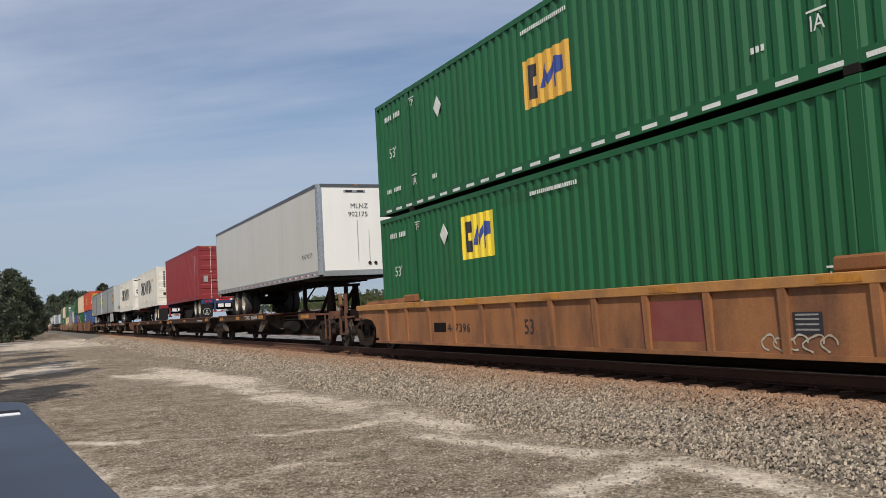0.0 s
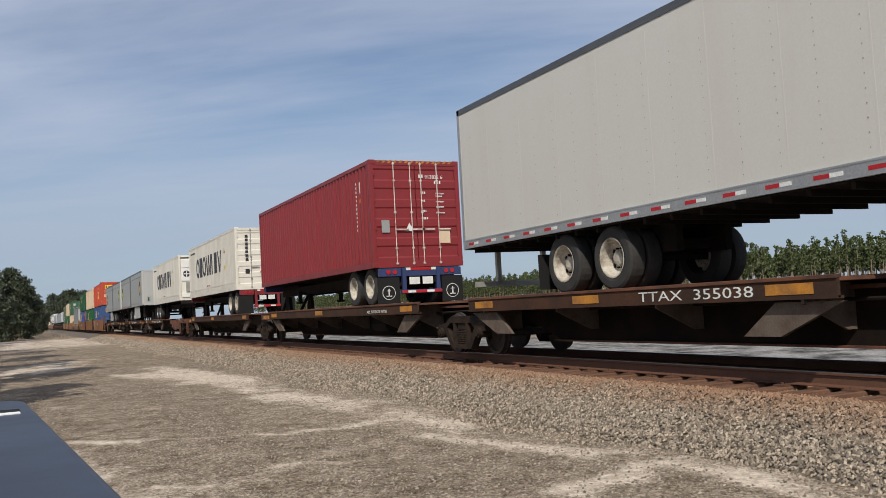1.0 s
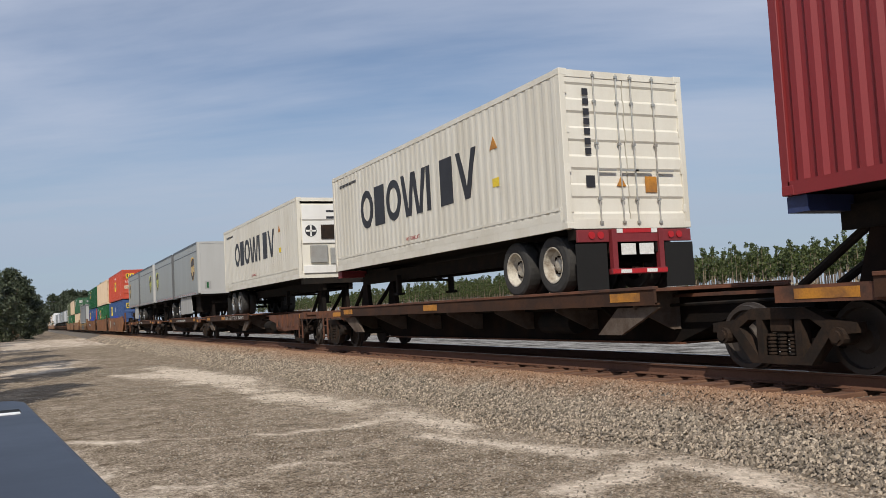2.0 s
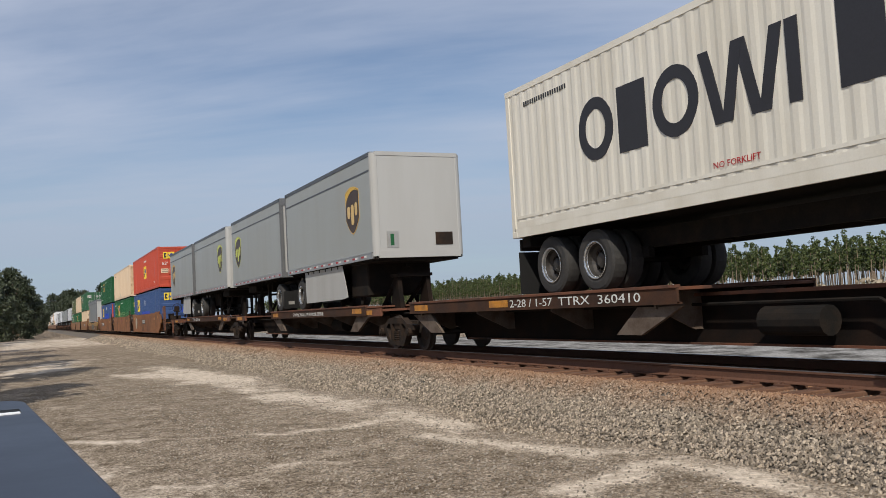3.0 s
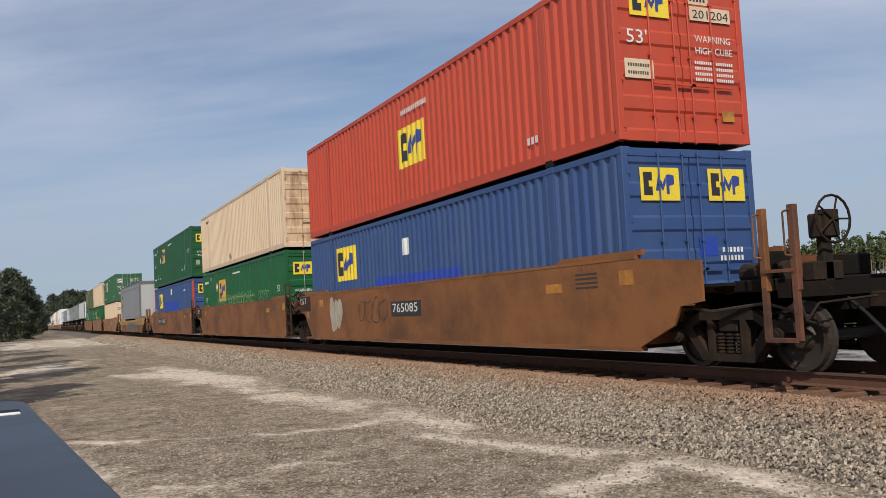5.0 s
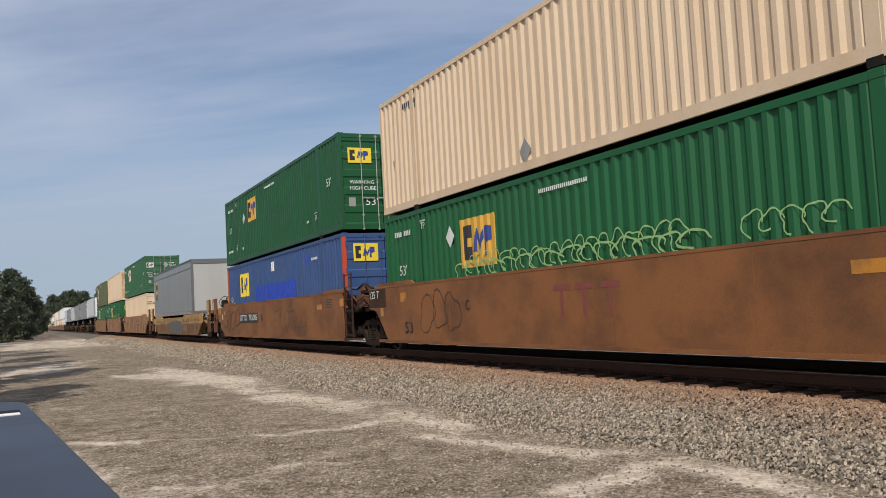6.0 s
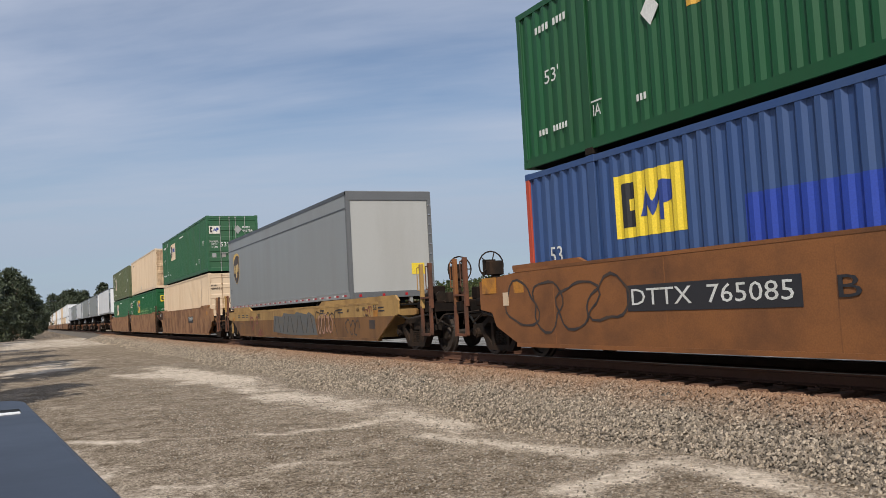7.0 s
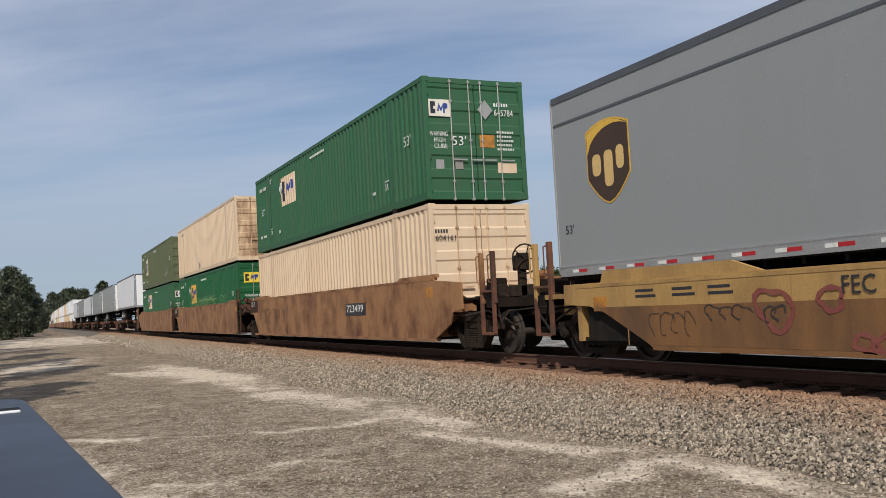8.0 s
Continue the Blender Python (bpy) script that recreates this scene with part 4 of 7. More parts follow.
def mudflap(parent, x, y, z, badge=True):
    f = part("mudflap", boxes((x, x + 0.012, y - 0.3, y + 0.3, z, z + 0.62)), "hose", parent)
    if badge:
        bm = prism(bmesh.new(), [(y + 0.15 * math.cos(a), z + 0.28 + 0.15 * math.sin(a)) for a in (k * 0.3927 for k in range(16))], x + 0.012, x + 0.016, "x")
        ring = part("badge", bm, "white", f)
        bm = prism(bmesh.new(), [(y + 0.125 * math.cos(a), z + 0.28 + 0.125 * math.sin(a)) for a in (k * 0.3927 for k in range(16))], x + 0.016, x + 0.019, "x")
        part("badge", bm, "hose", f)
        part("badge", boxes((x + 0.019, x + 0.022, y - 0.015, y + 0.015, z + 0.2, z + 0.37), (x + 0.019, x + 0.022, y - 0.07, y + 0.07, z + 0.2, z + 0.225), (x + 0.019, x + 0.022, y - 0.04, y + 0.04, z + 0.32, z + 0.34)), "white", f)


def landing_gear(parent, x, z0, z1):
    for y in (-0.75, 0.75):
        part("landing_leg", boxes((x - 0.06, x + 0.06, y - 0.06, y + 0.06, z0 + 0.06, z1), (x - 0.14, x + 0.14, y - 0.11, y + 0.11, z0, z0 + 0.06)), "under", parent)
    bm = bmesh.new()
    rod(bm, (x, -0.75, z0 + 0.35), (x, 0.75, z0 + 0.35), 0.03, 6)
    rod(bm, (x, -0.75, z0 + 0.3), (x + 0.9, -0.45, z1), 0.03, 6), rod(bm, (x, 0.75, z0 + 0.3), (x + 0.9, 0.45, z1), 0.03, 6)
    part("leg_brace", bm, "under", parent)


def shield(parent, x, z, w, h, lime=False):
    """A delivery firm's shield: gold rim, dark field, a gold arc and plain gold blocks."""
    def outline(k):
        pts = []
        for i in range(9):
            a = -1 + i / 4
            pts.append((x + a * w / 2 * k, z + h * (0.40 + 0.10 * (1 - a * a)) * k))
        for i in range(9):
            a = 1 - i / 4
            pts.append((x + a * w / 2 * k, z - h * (0.18 + 0.32 * (1 - abs(a) ** 1.6)) * k))
        return pts[:9] + pts[9:]
    y = -1.30
    s = part("shield", prism(bmesh.new(), outline(1.0), y - 0.004, y + 0.001), "lime" if lime else "shield_gold", parent, "gold-rimmed dark brown company shield")
    part("shield_field", prism(bmesh.new(), outline(0.955), y - 0.007, y - 0.003), "brown", s)
    steps = [-1 + k / 6 for k in range(13)]
    top = [(x + a * w / 2 * 0.93, z + h * (0.375 + 0.10 * (1 - a * a))) for a in steps] + [(x + a * w / 2 * 0.93, z + h * (0.13 + 0.243 * ((a + 1) / 2) ** 0.42 + 0.095 * (1 - a * a))) for a in reversed(steps)]
    part("shield_arc", prism(bmesh.new(), top, y - 0.010, y - 0.006), "lime" if lime else "shield_gold", s)
    u = w / 10
    for x0, x1, z0, z1 in ((-3.6, -1.6, -1.8, 1.3), (-0.8, 1.2, -3.6, 1.5), (2.0, 3.7, -1.5, 1.8)):
        bm = boxes((x + x0 * u, x + x1 * u, y - 0.011, y - 0.006, z + z0 * u, z + z1 * u))
        bmesh.ops.bevel(bm, geom=[e for e in bm.edges if abs(e.verts[0].co.y - e.verts[1].co.y) > 0.003], offset=0.8 * u, segments=4, affect="EDGES", profile=0.5)
        part("block", bm, "lime" if lime else "letter_gold", s)


def van_trailer(name, label, L, H, z0, side, nose, deck, wheels, stripe=False, skirt=None, rim="rim_dark", gear=None, roll_door=True, rivets=True, tape=-1, flaps=True, feet=None):
    """A road trailer, nose towards +x: sides, rails, rounded nose, rear frame and door, bogie, legs.
    Heights are over the rail: the box stands from z0 to z0 + H, the tyres at deck."""
    t = thing(name, label, "semi-trailer", "trailers on the train")
    h, W = L / 2, 1.297
    top = z0 + H
    bm = bmesh.new()
    # body in plan: rounded front corners
    plan = [(-h + 0.06, -W), (h - 0.16, -W)] + [(h - 0.16 + 0.16 * math.sin(a), -W + 0.16 - 0.16 * math.cos(a)) for a in (0.4, 0.8, 1.2, 1.5708)]
    plan += [(p[0], -p[1]) for p in reversed(plan)]
    prism(bm, plan[:2] + plan[-2:], z0 + 0.15, top - 0.09, "z")
    part("body", bm, side, t)
    bm = prism(bmesh.new(), [p for p in plan if p[0] > h - 0.2], z0 + 0.15, top - 0.09, "z")
    part("nose", bm, nose, t)
    for s in (-1, 1):
        post = [(x, s * abs(y) * 1.003) for x, y in plan[1:6]]
        inner = [(x - 0.006, s * (abs(y) - 0.02)) for x, y in reversed(plan[1:6])]
        part("corner_cap", prism(bmesh.new(), [(x + 0.006, y) for x, y in post] + inner, z0 + 0.05, top - 0.03, "z"), "chrome" if not stripe else "pale_nose", t)
        part("top_rail", boxes((-h, h - 0.16, *fl(s, W, 0.03, 0.012), top - 0.11, top)), "dark_alu", t)
        if stripe:
            part("stripe", boxes((-h + 0.1, h - 0.18, *fl(s, W, 0.002, 0.008), top - 0.50, top - 0.455)), "dark_alu", t)
        rail = part("bottom_rail", boxes((-h + 0.02, h - 0.16, *fl(s, W, 0.04, 0.014), z0, z0 + 0.17), (-h + 0.02, h - 0.16, *fl(s, W, 0.05, 0.02), z0 + 0.15, z0 + 0.175)), "alu", t)
        if s == tape:
            x = -h + 0.25
            while x < h - 0.5:
                ya, yb = sorted((s * (W + 0.018), s * (W + 0.012)))
                part("reflective_tape", boxes((x, x + 0.22, ya, yb, z0 + 0.055, z0 + 0.105)), "red", rail)
                part("reflective_tape", boxes((x + 0.22, x + 0.40, ya, yb, z0 + 0.055, z0 + 0.105)), "white", rail)
                x += 0.72
    part("roof", boxes((-h, h - 0.1, -W + 0.02, W - 0.02, top - 0.03, top + 0.012)), "alu", t)
    part("nose_cap", boxes((h - 0.18, h + 0.012, -W + 0.12, W - 0.12, top - 0.10, top + 0.005)), "dark_alu" if not stripe else "pale_nose", t)
    part("nose_sill", boxes((h - 0.18, h + 0.012, -W + 0.12, W - 0.12, z0, z0 + 0.17)), "alu" if not stripe else "pale_nose", t)
    part("floor", boxes((-h + 0.05, h - 0.06, -W + 0.05, W - 0.05, z0 - 0.02, z0 + 0.14)), "under", t)
    # crossmembers under the floor
    first = None
    for k in range(int((L - 2.4) / 0.6)):
        if first:
            share("crossmember", first, t, pose(k * 0.6, 0, 0))
        else:
            first = part("crossmember", boxes((-h + 0.3, -h + 0.36, -W + 0.08, W - 0.08, z0 - 0.10, z0 - 0.02)), "under", t)
    if rivets:
        bm = bmesh.new()
        for k in range(1, int(L / 1.22)):
            x = -h + k * 1.22
            box(bm, x - 0.012, x + 0.012, -W - 0.0015, -W + 0.002, z0 + 0.18, top - 0.12)
        part("panel_seam", bm, side, t)
    if stripe or rivets:
        sd = tape if tape else -1
        cols = []
        x = -h + 0.5
        while x < h - 0.5:
            z = z0 + 0.3
            while z < top - 0.62:
                cols.append((x - 0.007, x + 0.007, *sorted((sd * (W + 0.004), sd * (W - 0.002))), z - 0.007, z + 0.007))
                z += 0.16
            x += 0.61
        if tape:
            me_co = np.array([[(a, b, c) for a in r[:2] for b in r[2:4] for c in r[4:]] for r in cols]).reshape(-1, 3)
            quads = np.array([(0, 1, 3, 2), (4, 6, 7, 5), (0, 4, 5, 1), (2, 3, 7, 6), (0, 2, 6, 4), (1, 5, 7, 3)])
            me = bpy.data.meshes.new("rivets")
            me.from_pydata(me_co.tolist(), [], (quads[None] + (np.arange(len(cols)) * 8)[:, None, None]).reshape(-1, 4).tolist())
            me.materials.append(M["zinc"])
            rv = new("rivets", me)
            rv.parent = t
            tagged(rv, kind="stuff")
    # rear frame and door
    f = part("rear_frame", boxes((-h - 0.01, -h + 0.09, -W - 0.012, -W + 0.11, z0 - 0.02, top - 0.005), (-h - 0.01, -h + 0.09, W - 0.11, W + 0.012, z0 - 0.02, top - 0.005), (-h - 0.01, -h + 0.09, -W + 0.11, W - 0.11, top - 0.25, top - 0.005), (-h - 0.03, -h + 0.09, -W + 0.11, W - 0.11, z0 - 0.02, z0 + 0.16)), "frame_grey" if stripe else "alu", t)
    part("rear_door", boxes((-h + 0.02, -h + 0.058, -W + 0.11, W - 0.11, z0 + 0.16, top - 0.25)), "nose" if not stripe else "pale_nose", t)
    for k in range(4):
        part("tail_light", boxes((-h - 0.04, -h - 0.03, -1.1 + k * 0.7 - 0.04, -1.1 + k * 0.7 + 0.04, z0 + 0.03, z0 + 0.10)), "red", t)
    bm = bmesh.new()
    for k in range(9):
        z = z0 + 0.35 + k * (H - 0.75) / 8
        rod(bm, (-h - 0.005, -W + 0.02, z), (-h - 0.03, -W + 0.10, z), 0.018, 5)
    part("door_hinge", bm, "chrome", t)
    if wheels:
        bogie(t, [-h + w for w in wheels], deck, rim)
        xm = -h + sum(wheels) / len(wheels)
        part("subframe", boxes((xm - 1.5, xm + 1.5, -0.55, -0.42, deck + 0.55, z0 - 0.02), (xm - 1.5, xm + 1.5, 0.42, 0.55, deck + 0.55, z0 - 0.02), (xm - 1.2, xm + 1.2, -0.5, 0.5, deck + 0.6, deck + 0.75)), "under", t)
        part("rear_guard", boxes((-h, -h + 0.08, -1.1, 1.1, deck + 0.25, deck + 0.36), (-h, -h + 0.08, -0.6, -0.5, deck + 0.3, z0), (-h, -h + 0.08, 0.5, 0.6, deck + 0.3, z0)), "zinc", t)
        if flaps:
            for y in (-0.9, 0.9):
                mudflap(t, -h + max(0.12, min(wheels) - 0.75), y, deck + 0.1, False)
    if skirt:
        a, c = skirt
        for s in (tape,):
            part("side_skirt", prism(bmesh.new(), [(-h + a, z0), (-h + c - 0.40, z0), (-h + c - 0.06, deck + 0.50), (-h + c, deck + 0.30), (-h + c - 0.35, deck + 0.25), (-h + a + 0.05, deck + 0.22)], s * 1.20 - 0.008, s * 1.20 + 0.008), "pale_nose", t)
    if gear:
        landing_gear(t, -h + gear, deck if feet is None else feet, z0)
    part("kingpin_plate", boxes((h - 2.3, h - 0.12, -1.15, 1.15, z0 - 0.07, z0 - 0.02), (h - 0.95, h - 0.85, -0.05, 0.05, z0 - 0.2, z0 - 0.1)), "under", t)
    return t


def chassis(label, L, deck, zb, paint, wheels, gear, rim, badge=True):
    """A container chassis: two long beams, bolsters, bogie at the -x end, legs, bumper, lights, flaps."""
    c = thing("container_chassis", label, "chassis", "chassis on the train")
    h = L / 2
    part("main_beam", boxes((-h, h - 0.2, -0.52, -0.40, zb - 0.42, zb - 0.12)), "under", c)
    part("main_beam", boxes((-h, h - 0.2, 0.40, 0.52, zb - 0.42, zb - 0.12)), "under", c)
    part("bolster", boxes((h - 0.35, h - 0.05, -1.22, 1.22, zb - 0.2, zb - 0.005)), paint, c)
    part("bolster", boxes((-h + 0.06, -h + 0.34, -1.16, 1.16, zb - 0.18, zb - 0.005)), "under", c)
    for k in range(9):
        x = -h + 1.2 + k * (L - 2.4) / 8
        part("crossmember", boxes((x, x + 0.08, -0.4, 0.4, zb - 0.38, zb - 0.2)), "under", c)
    bogie(c, [-h + w for w in wheels], deck, rim)
    xm = -h + sum(wheels) / len(wheels)
    part("subframe", boxes((xm - 1.3, xm + 1.3, -0.6, -0.48, deck + 0.5, zb - 0.4), (xm - 1.3, xm + 1.3, 0.48, 0.6, deck + 0.5, zb - 0.4)), "under", c)
    for sy in (-1, 1):
        lo, hi = sorted((sy * 0.56, sy * 1.19))
        part("light_panel", boxes((-h + 0.0, -h + 0.06, lo, hi, zb - 0.24, zb - 0.03), b=0.008), paint, c)
        for y in (sy * 0.74, sy * 0.92):
            part("tail_light", rod(bmesh.new(), (-h - 0.02, y, zb - 0.125), (-h, y, zb - 0.125), 0.062, 12), "red", c)
        lo, hi = sorted((sy * 0.44, sy * 0.54))
        part("bumper_post", boxes((-h - 0.05, -h + 0.05, lo, hi, deck + 0.36, zb - 0.02)), paint, c)
        part("plate", boxes((-h - 0.02, -h - 0.01, min(sy * 0.04, sy * 0.34), max(sy * 0.04, sy * 0.34), zb - 0.46, zb - 0.27)), "white", c)
        part("reflector", boxes((-h - 0.03, -h - 0.02, min(sy * 0.30, sy * 0.43), max(sy * 0.30, sy * 0.43), zb - 0.09, zb - 0.02)), "white", c)
    part("cross_panel", boxes((-h - 0.02, -h + 0.04, -0.44, 0.44, zb - 0.24, zb - 0.02)), paint, c)
    part("reflector", boxes((-h - 0.03, -h - 0.02, -0.30, 0.30, zb - 0.09, zb - 0.02)), "red", c)
    bar = part("bumper", boxes((-h - 0.06, -h + 0.04, -0.58, 0.58, deck + 0.28, deck + 0.38), b=0.008), paint, c)
    part("reflector", boxes((-h - 0.066, -h - 0.06, -0.57, 0.57, deck + 0.295, deck + 0.365)), "red", bar)
    for y in (-0.24, 0.30):
        part("reflector", boxes((-h - 0.069, -h - 0.066, y - 0.11, y + 0.11, deck + 0.30, deck + 0.36)), "white", bar)
    for y in (-0.92, 0.92):
        fl = part("mudflap", boxes((-h + 0.02, -h + 0.032, y - 0.31, y + 0.31, deck + 0.04, zb - 0.26)), "hose", c)
        if badge:
            for r, x, mt in ((0.185, -h + 0.016, "white"), (0.17, -h + 0.012, "hose")):
                part("badge", prism(bmesh.new(), [(y + r * math.cos(k * 0.3927), deck + 0.32 + r * math.sin(k * 0.3927)) for k in range(16)], x, x + 0.004, "x"), mt, fl)
            part("badge", boxes((-h + 0.008, -h + 0.012, y - 0.018, y + 0.018, deck + 0.22, deck + 0.42), (-h + 0.008, -h + 0.012, y - 0.08, y + 0.08, deck + 0.22, deck + 0.245), (-h + 0.008, -h + 0.012, y - 0.045, y + 0.045, deck + 0.36, deck + 0.38)), "white", fl)
    landing_gear(c, -h + gear, deck + 0.25, zb - 0.3)
    part("gooseneck", boxes((h - 2.2, h - 0.1, -0.45, 0.45, zb - 0.14, zb - 0.01)), "under", c)
    return c


# ---- the train's cars ----
def spray(parent, x, z, w, h, y, material, seed, n=4, r=0.018, filled=None, closed=True):
    """Sprayed shapes on a car's side: n rounded outlines beside one another, with no letters in them."""
    rng = random.Random(seed)
    step = w / n
    for k in range(n):
        cx, cz = x + step * (k + 0.5), z + h / 2 + rng.uniform(-0.06, 0.06) * h
        rx, rz = step * rng.uniform(0.5, 0.66) * (1.15 if filled else 1), h / 2 * rng.uniform(0.8, 1.05)
        ph = [rng.uniform(0, 6.28) for _ in range(3)]
        pts = []
        for i in range(22 if closed else 17):
            a = 2 * math.pi * i / 22
            q = 1 + 0.16 * math.sin(2 * a + ph[0]) + 0.13 * math.sin(3 * a + ph[1]) + 0.06 * math.sin(5 * a + ph[2])
            pts.append((cx + rx * q * math.cos(a), cz + rz * q * math.sin(a)))
        if filled:
            part("sprayed_fill", prism(bmesh.new(), pts, y - 0.002 - 0.0008 * k, y + 0.001), filled, parent)
        loop = pts + pts[:1] if closed else pts
        bm = bmesh.new()
        edge, m = [], len(loop)
        for i, (px, pz) in enumerate(loop):
            (xa, za), (xb, zb) = loop[max(0, i - 1)], loop[min(m - 1, i + 1)]
            d = Vector((xb - xa, zb - za)).normalized() * r * (0.7 + 0.5 * math.sin(i * 0.9) ** 2)
            yy = y - 0.004 - 0.0008 * k
            edge.append((bm.verts.new((px - d[1], yy, pz + d[0])), bm.verts.new((px + d[1], yy, pz - d[0]))))
        for p, q in zip(edge, edge[1:]):
            bm.faces.new((p[0], p[1], q[1], q[0]))
        part("sprayed_line", bm, material, parent)


TRUCK = []


def truck(parent, x):
    """A three-piece freight truck: side frames with windows, springs, bolster, four wheels, bearings."""
    if TRUCK:
        src = TRUCK[0]
        t = share("truck", src, parent, pose(x, 0, 0))
        for ch in src.children:
            share(ch.name.split(".")[0], ch, t, ch.matrix_basis.copy())
        return t
    t = part("truck", boxes((-0.17, 0.17, -1.15, 1.15, 0.50, 0.72), b=0.02), "cast", parent, "cast steel freight truck")
    t.matrix_basis = pose(x, 0, 0)
    for s in (-1, 1):
        y0, y1 = s * 1.10 - 0.08, s * 1.10 + 0.08
        bm = bmesh.new()
        prism(bm, [(-1.12, 0.62), (-0.7, 0.66), (-0.42, 0.80), (0.42, 0.80), (0.7, 0.66), (1.12, 0.62), (1.12, 0.50), (0.78, 0.48), (0.48, 0.66), (-0.48, 0.66), (-0.78, 0.48), (-1.12, 0.50)], y0, y1)
        prism(bm, [(-0.80, 0.52), (-0.66, 0.58), (-0.36, 0.22), (0.36, 0.22), (0.66, 0.58), (0.80, 0.52), (0.46, 0.12), (-0.46, 0.12)], y0, y1)
        for e in (-1, 1):
            box(bm, e * 0.30 - 0.05, e * 0.30 + 0.05, y0, y1, 0.2, 0.68)
        part("side_frame", bm, "cast", t)
    for s in (-1, 1):
        for k in (-0.16, 0.0, 0.16):
            rings = []
            for i in range(6):
                z = 0.225 + i * 0.045
                rings += [(z, 0.05), (z + 0.008, 0.072), (z + 0.026, 0.072), (z + 0.034, 0.05)]
            bm = lathe(bmesh.new(), rings, 9)
            for v in bm.verts:
                v.co = Vector((v.co.x + k, s * 1.10 + v.co.z, v.co.y))
            part("spring", bm, "cast", t)
    for e in (-0.89, 0.89):
        for s in (-1, 1):
            bm = lathe(bmesh.new(), [(-s * 0.03, 0.455), (s * 0.02, 0.455), (s * 0.03, 0.42), (s * 0.105, 0.415), (s * 0.105, 0.355), (s * 0.05, 0.34), (s * 0.03, 0.18), (s * 0.09, 0.14), (s * 0.09, 0.05)], 30)
            w = part("wheel", bm, "wheel", t)
            w.matrix_basis = pose(e, s * 0.73, 0.418)
            bm = rod(bmesh.new(), (e, s * 0.98, 0.46), (e, s * 1.24, 0.46), 0.105, 12)
            rod(bm, (e, s * 1.24, 0.46), (e, s * 1.27, 0.46), 0.07, 10)
            part("bearing", bm, "cast", t)
        part("axle", rod(bmesh.new(), (e, -0.75, 0.42), (e, 0.75, 0.42), 0.08, 10), "wheel", t)
    bm = bmesh.new()
    for s in (-1, 1):
        box(bm, -0.62, -0.5, s * 0.72 - 0.1, s * 0.72 + 0.1, 0.3, 0.5), box(bm, 0.5, 0.62, s * 0.72 - 0.1, s * 0.72 + 0.1, 0.3, 0.5)
    box(bm, -0.6, 0.6, -0.05, 0.05, 0.36, 0.46)
    part("brake_beam", bm, "under", t)
    TRUCK.append(t)
    return t


def coupler(parent, x, e, z=0.84):
    """Drawbar, knuckle, uncoupling lever and hanging air hose at an end that faces e."""
    part("coupler", boxes((min(x, x + e * 0.6), max(x, x + e * 0.6), -0.09, 0.09, z - 0.1, z + 0.1), (min(x + e * 0.6, x + e * 0.95), max(x + e * 0.6, x + e * 0.95), -0.16, 0.16, z - 0.15, z + 0.15), b=0.02), "cast", parent)
    bm = pipe(bmesh.new(), [(x, -0.45, z + 0.05), (x + e * 0.25, -0.45, z - 0.15), (x + e * 0.5, -0.4, z - 0.42), (x + e * 0.9, -0.3, z - 0.35)], 0.025)
    part("air_hose", bm, "hose", parent)
    bm = pipe(bmesh.new(), [(x, -1.25, z + 0.1), (x + e * 0.1, -1.25, z - 0.2), (x + e * 0.15, -1.1, z), (x + e * 0.3, -0.3, z + 0.05)], 0.016)
    part("uncoupling_lever", bm, "cast", parent)


def ladder(parent, x, y, z0, z1, material, w=0.42):
    l = part("ladder", boxes((x - 0.02, x + 0.02, y - 0.02, y + 0.02, z0, z1), (x + w - 0.02, x + w + 0.02, y - 0.02, y + 0.02, z0, z1)), material, parent)
    k, z = 0, z0 + 0.06
    while z < z1 - 0.04:
        part("rung", boxes((x, x + w, y - 0.012, y + 0.012, z - 0.012, z + 0.012)), material, l)
        z += 0.33


def brake_wheel(parent, x, y, z):
    bm = bmesh.new()
    pts = [(x, y + 0.29 * math.cos(a), z + 0.29 * math.sin(a)) for a in (k * 0.3927 for k in range(17))]
    pipe(bm, pts, 0.016)
    for k in range(5):
        a = k * 1.2566
        rod(bm, (x, y, z), (x, y + 0.29 * math.cos(a), z + 0.29 * math.sin(a)), 0.013, 5)
    box(bm, x - 0.16, x - 0.02, y - 0.12, y + 0.12, z - 0.2, z + 0.12)
    part("brake_wheel", bm, "cast", parent)


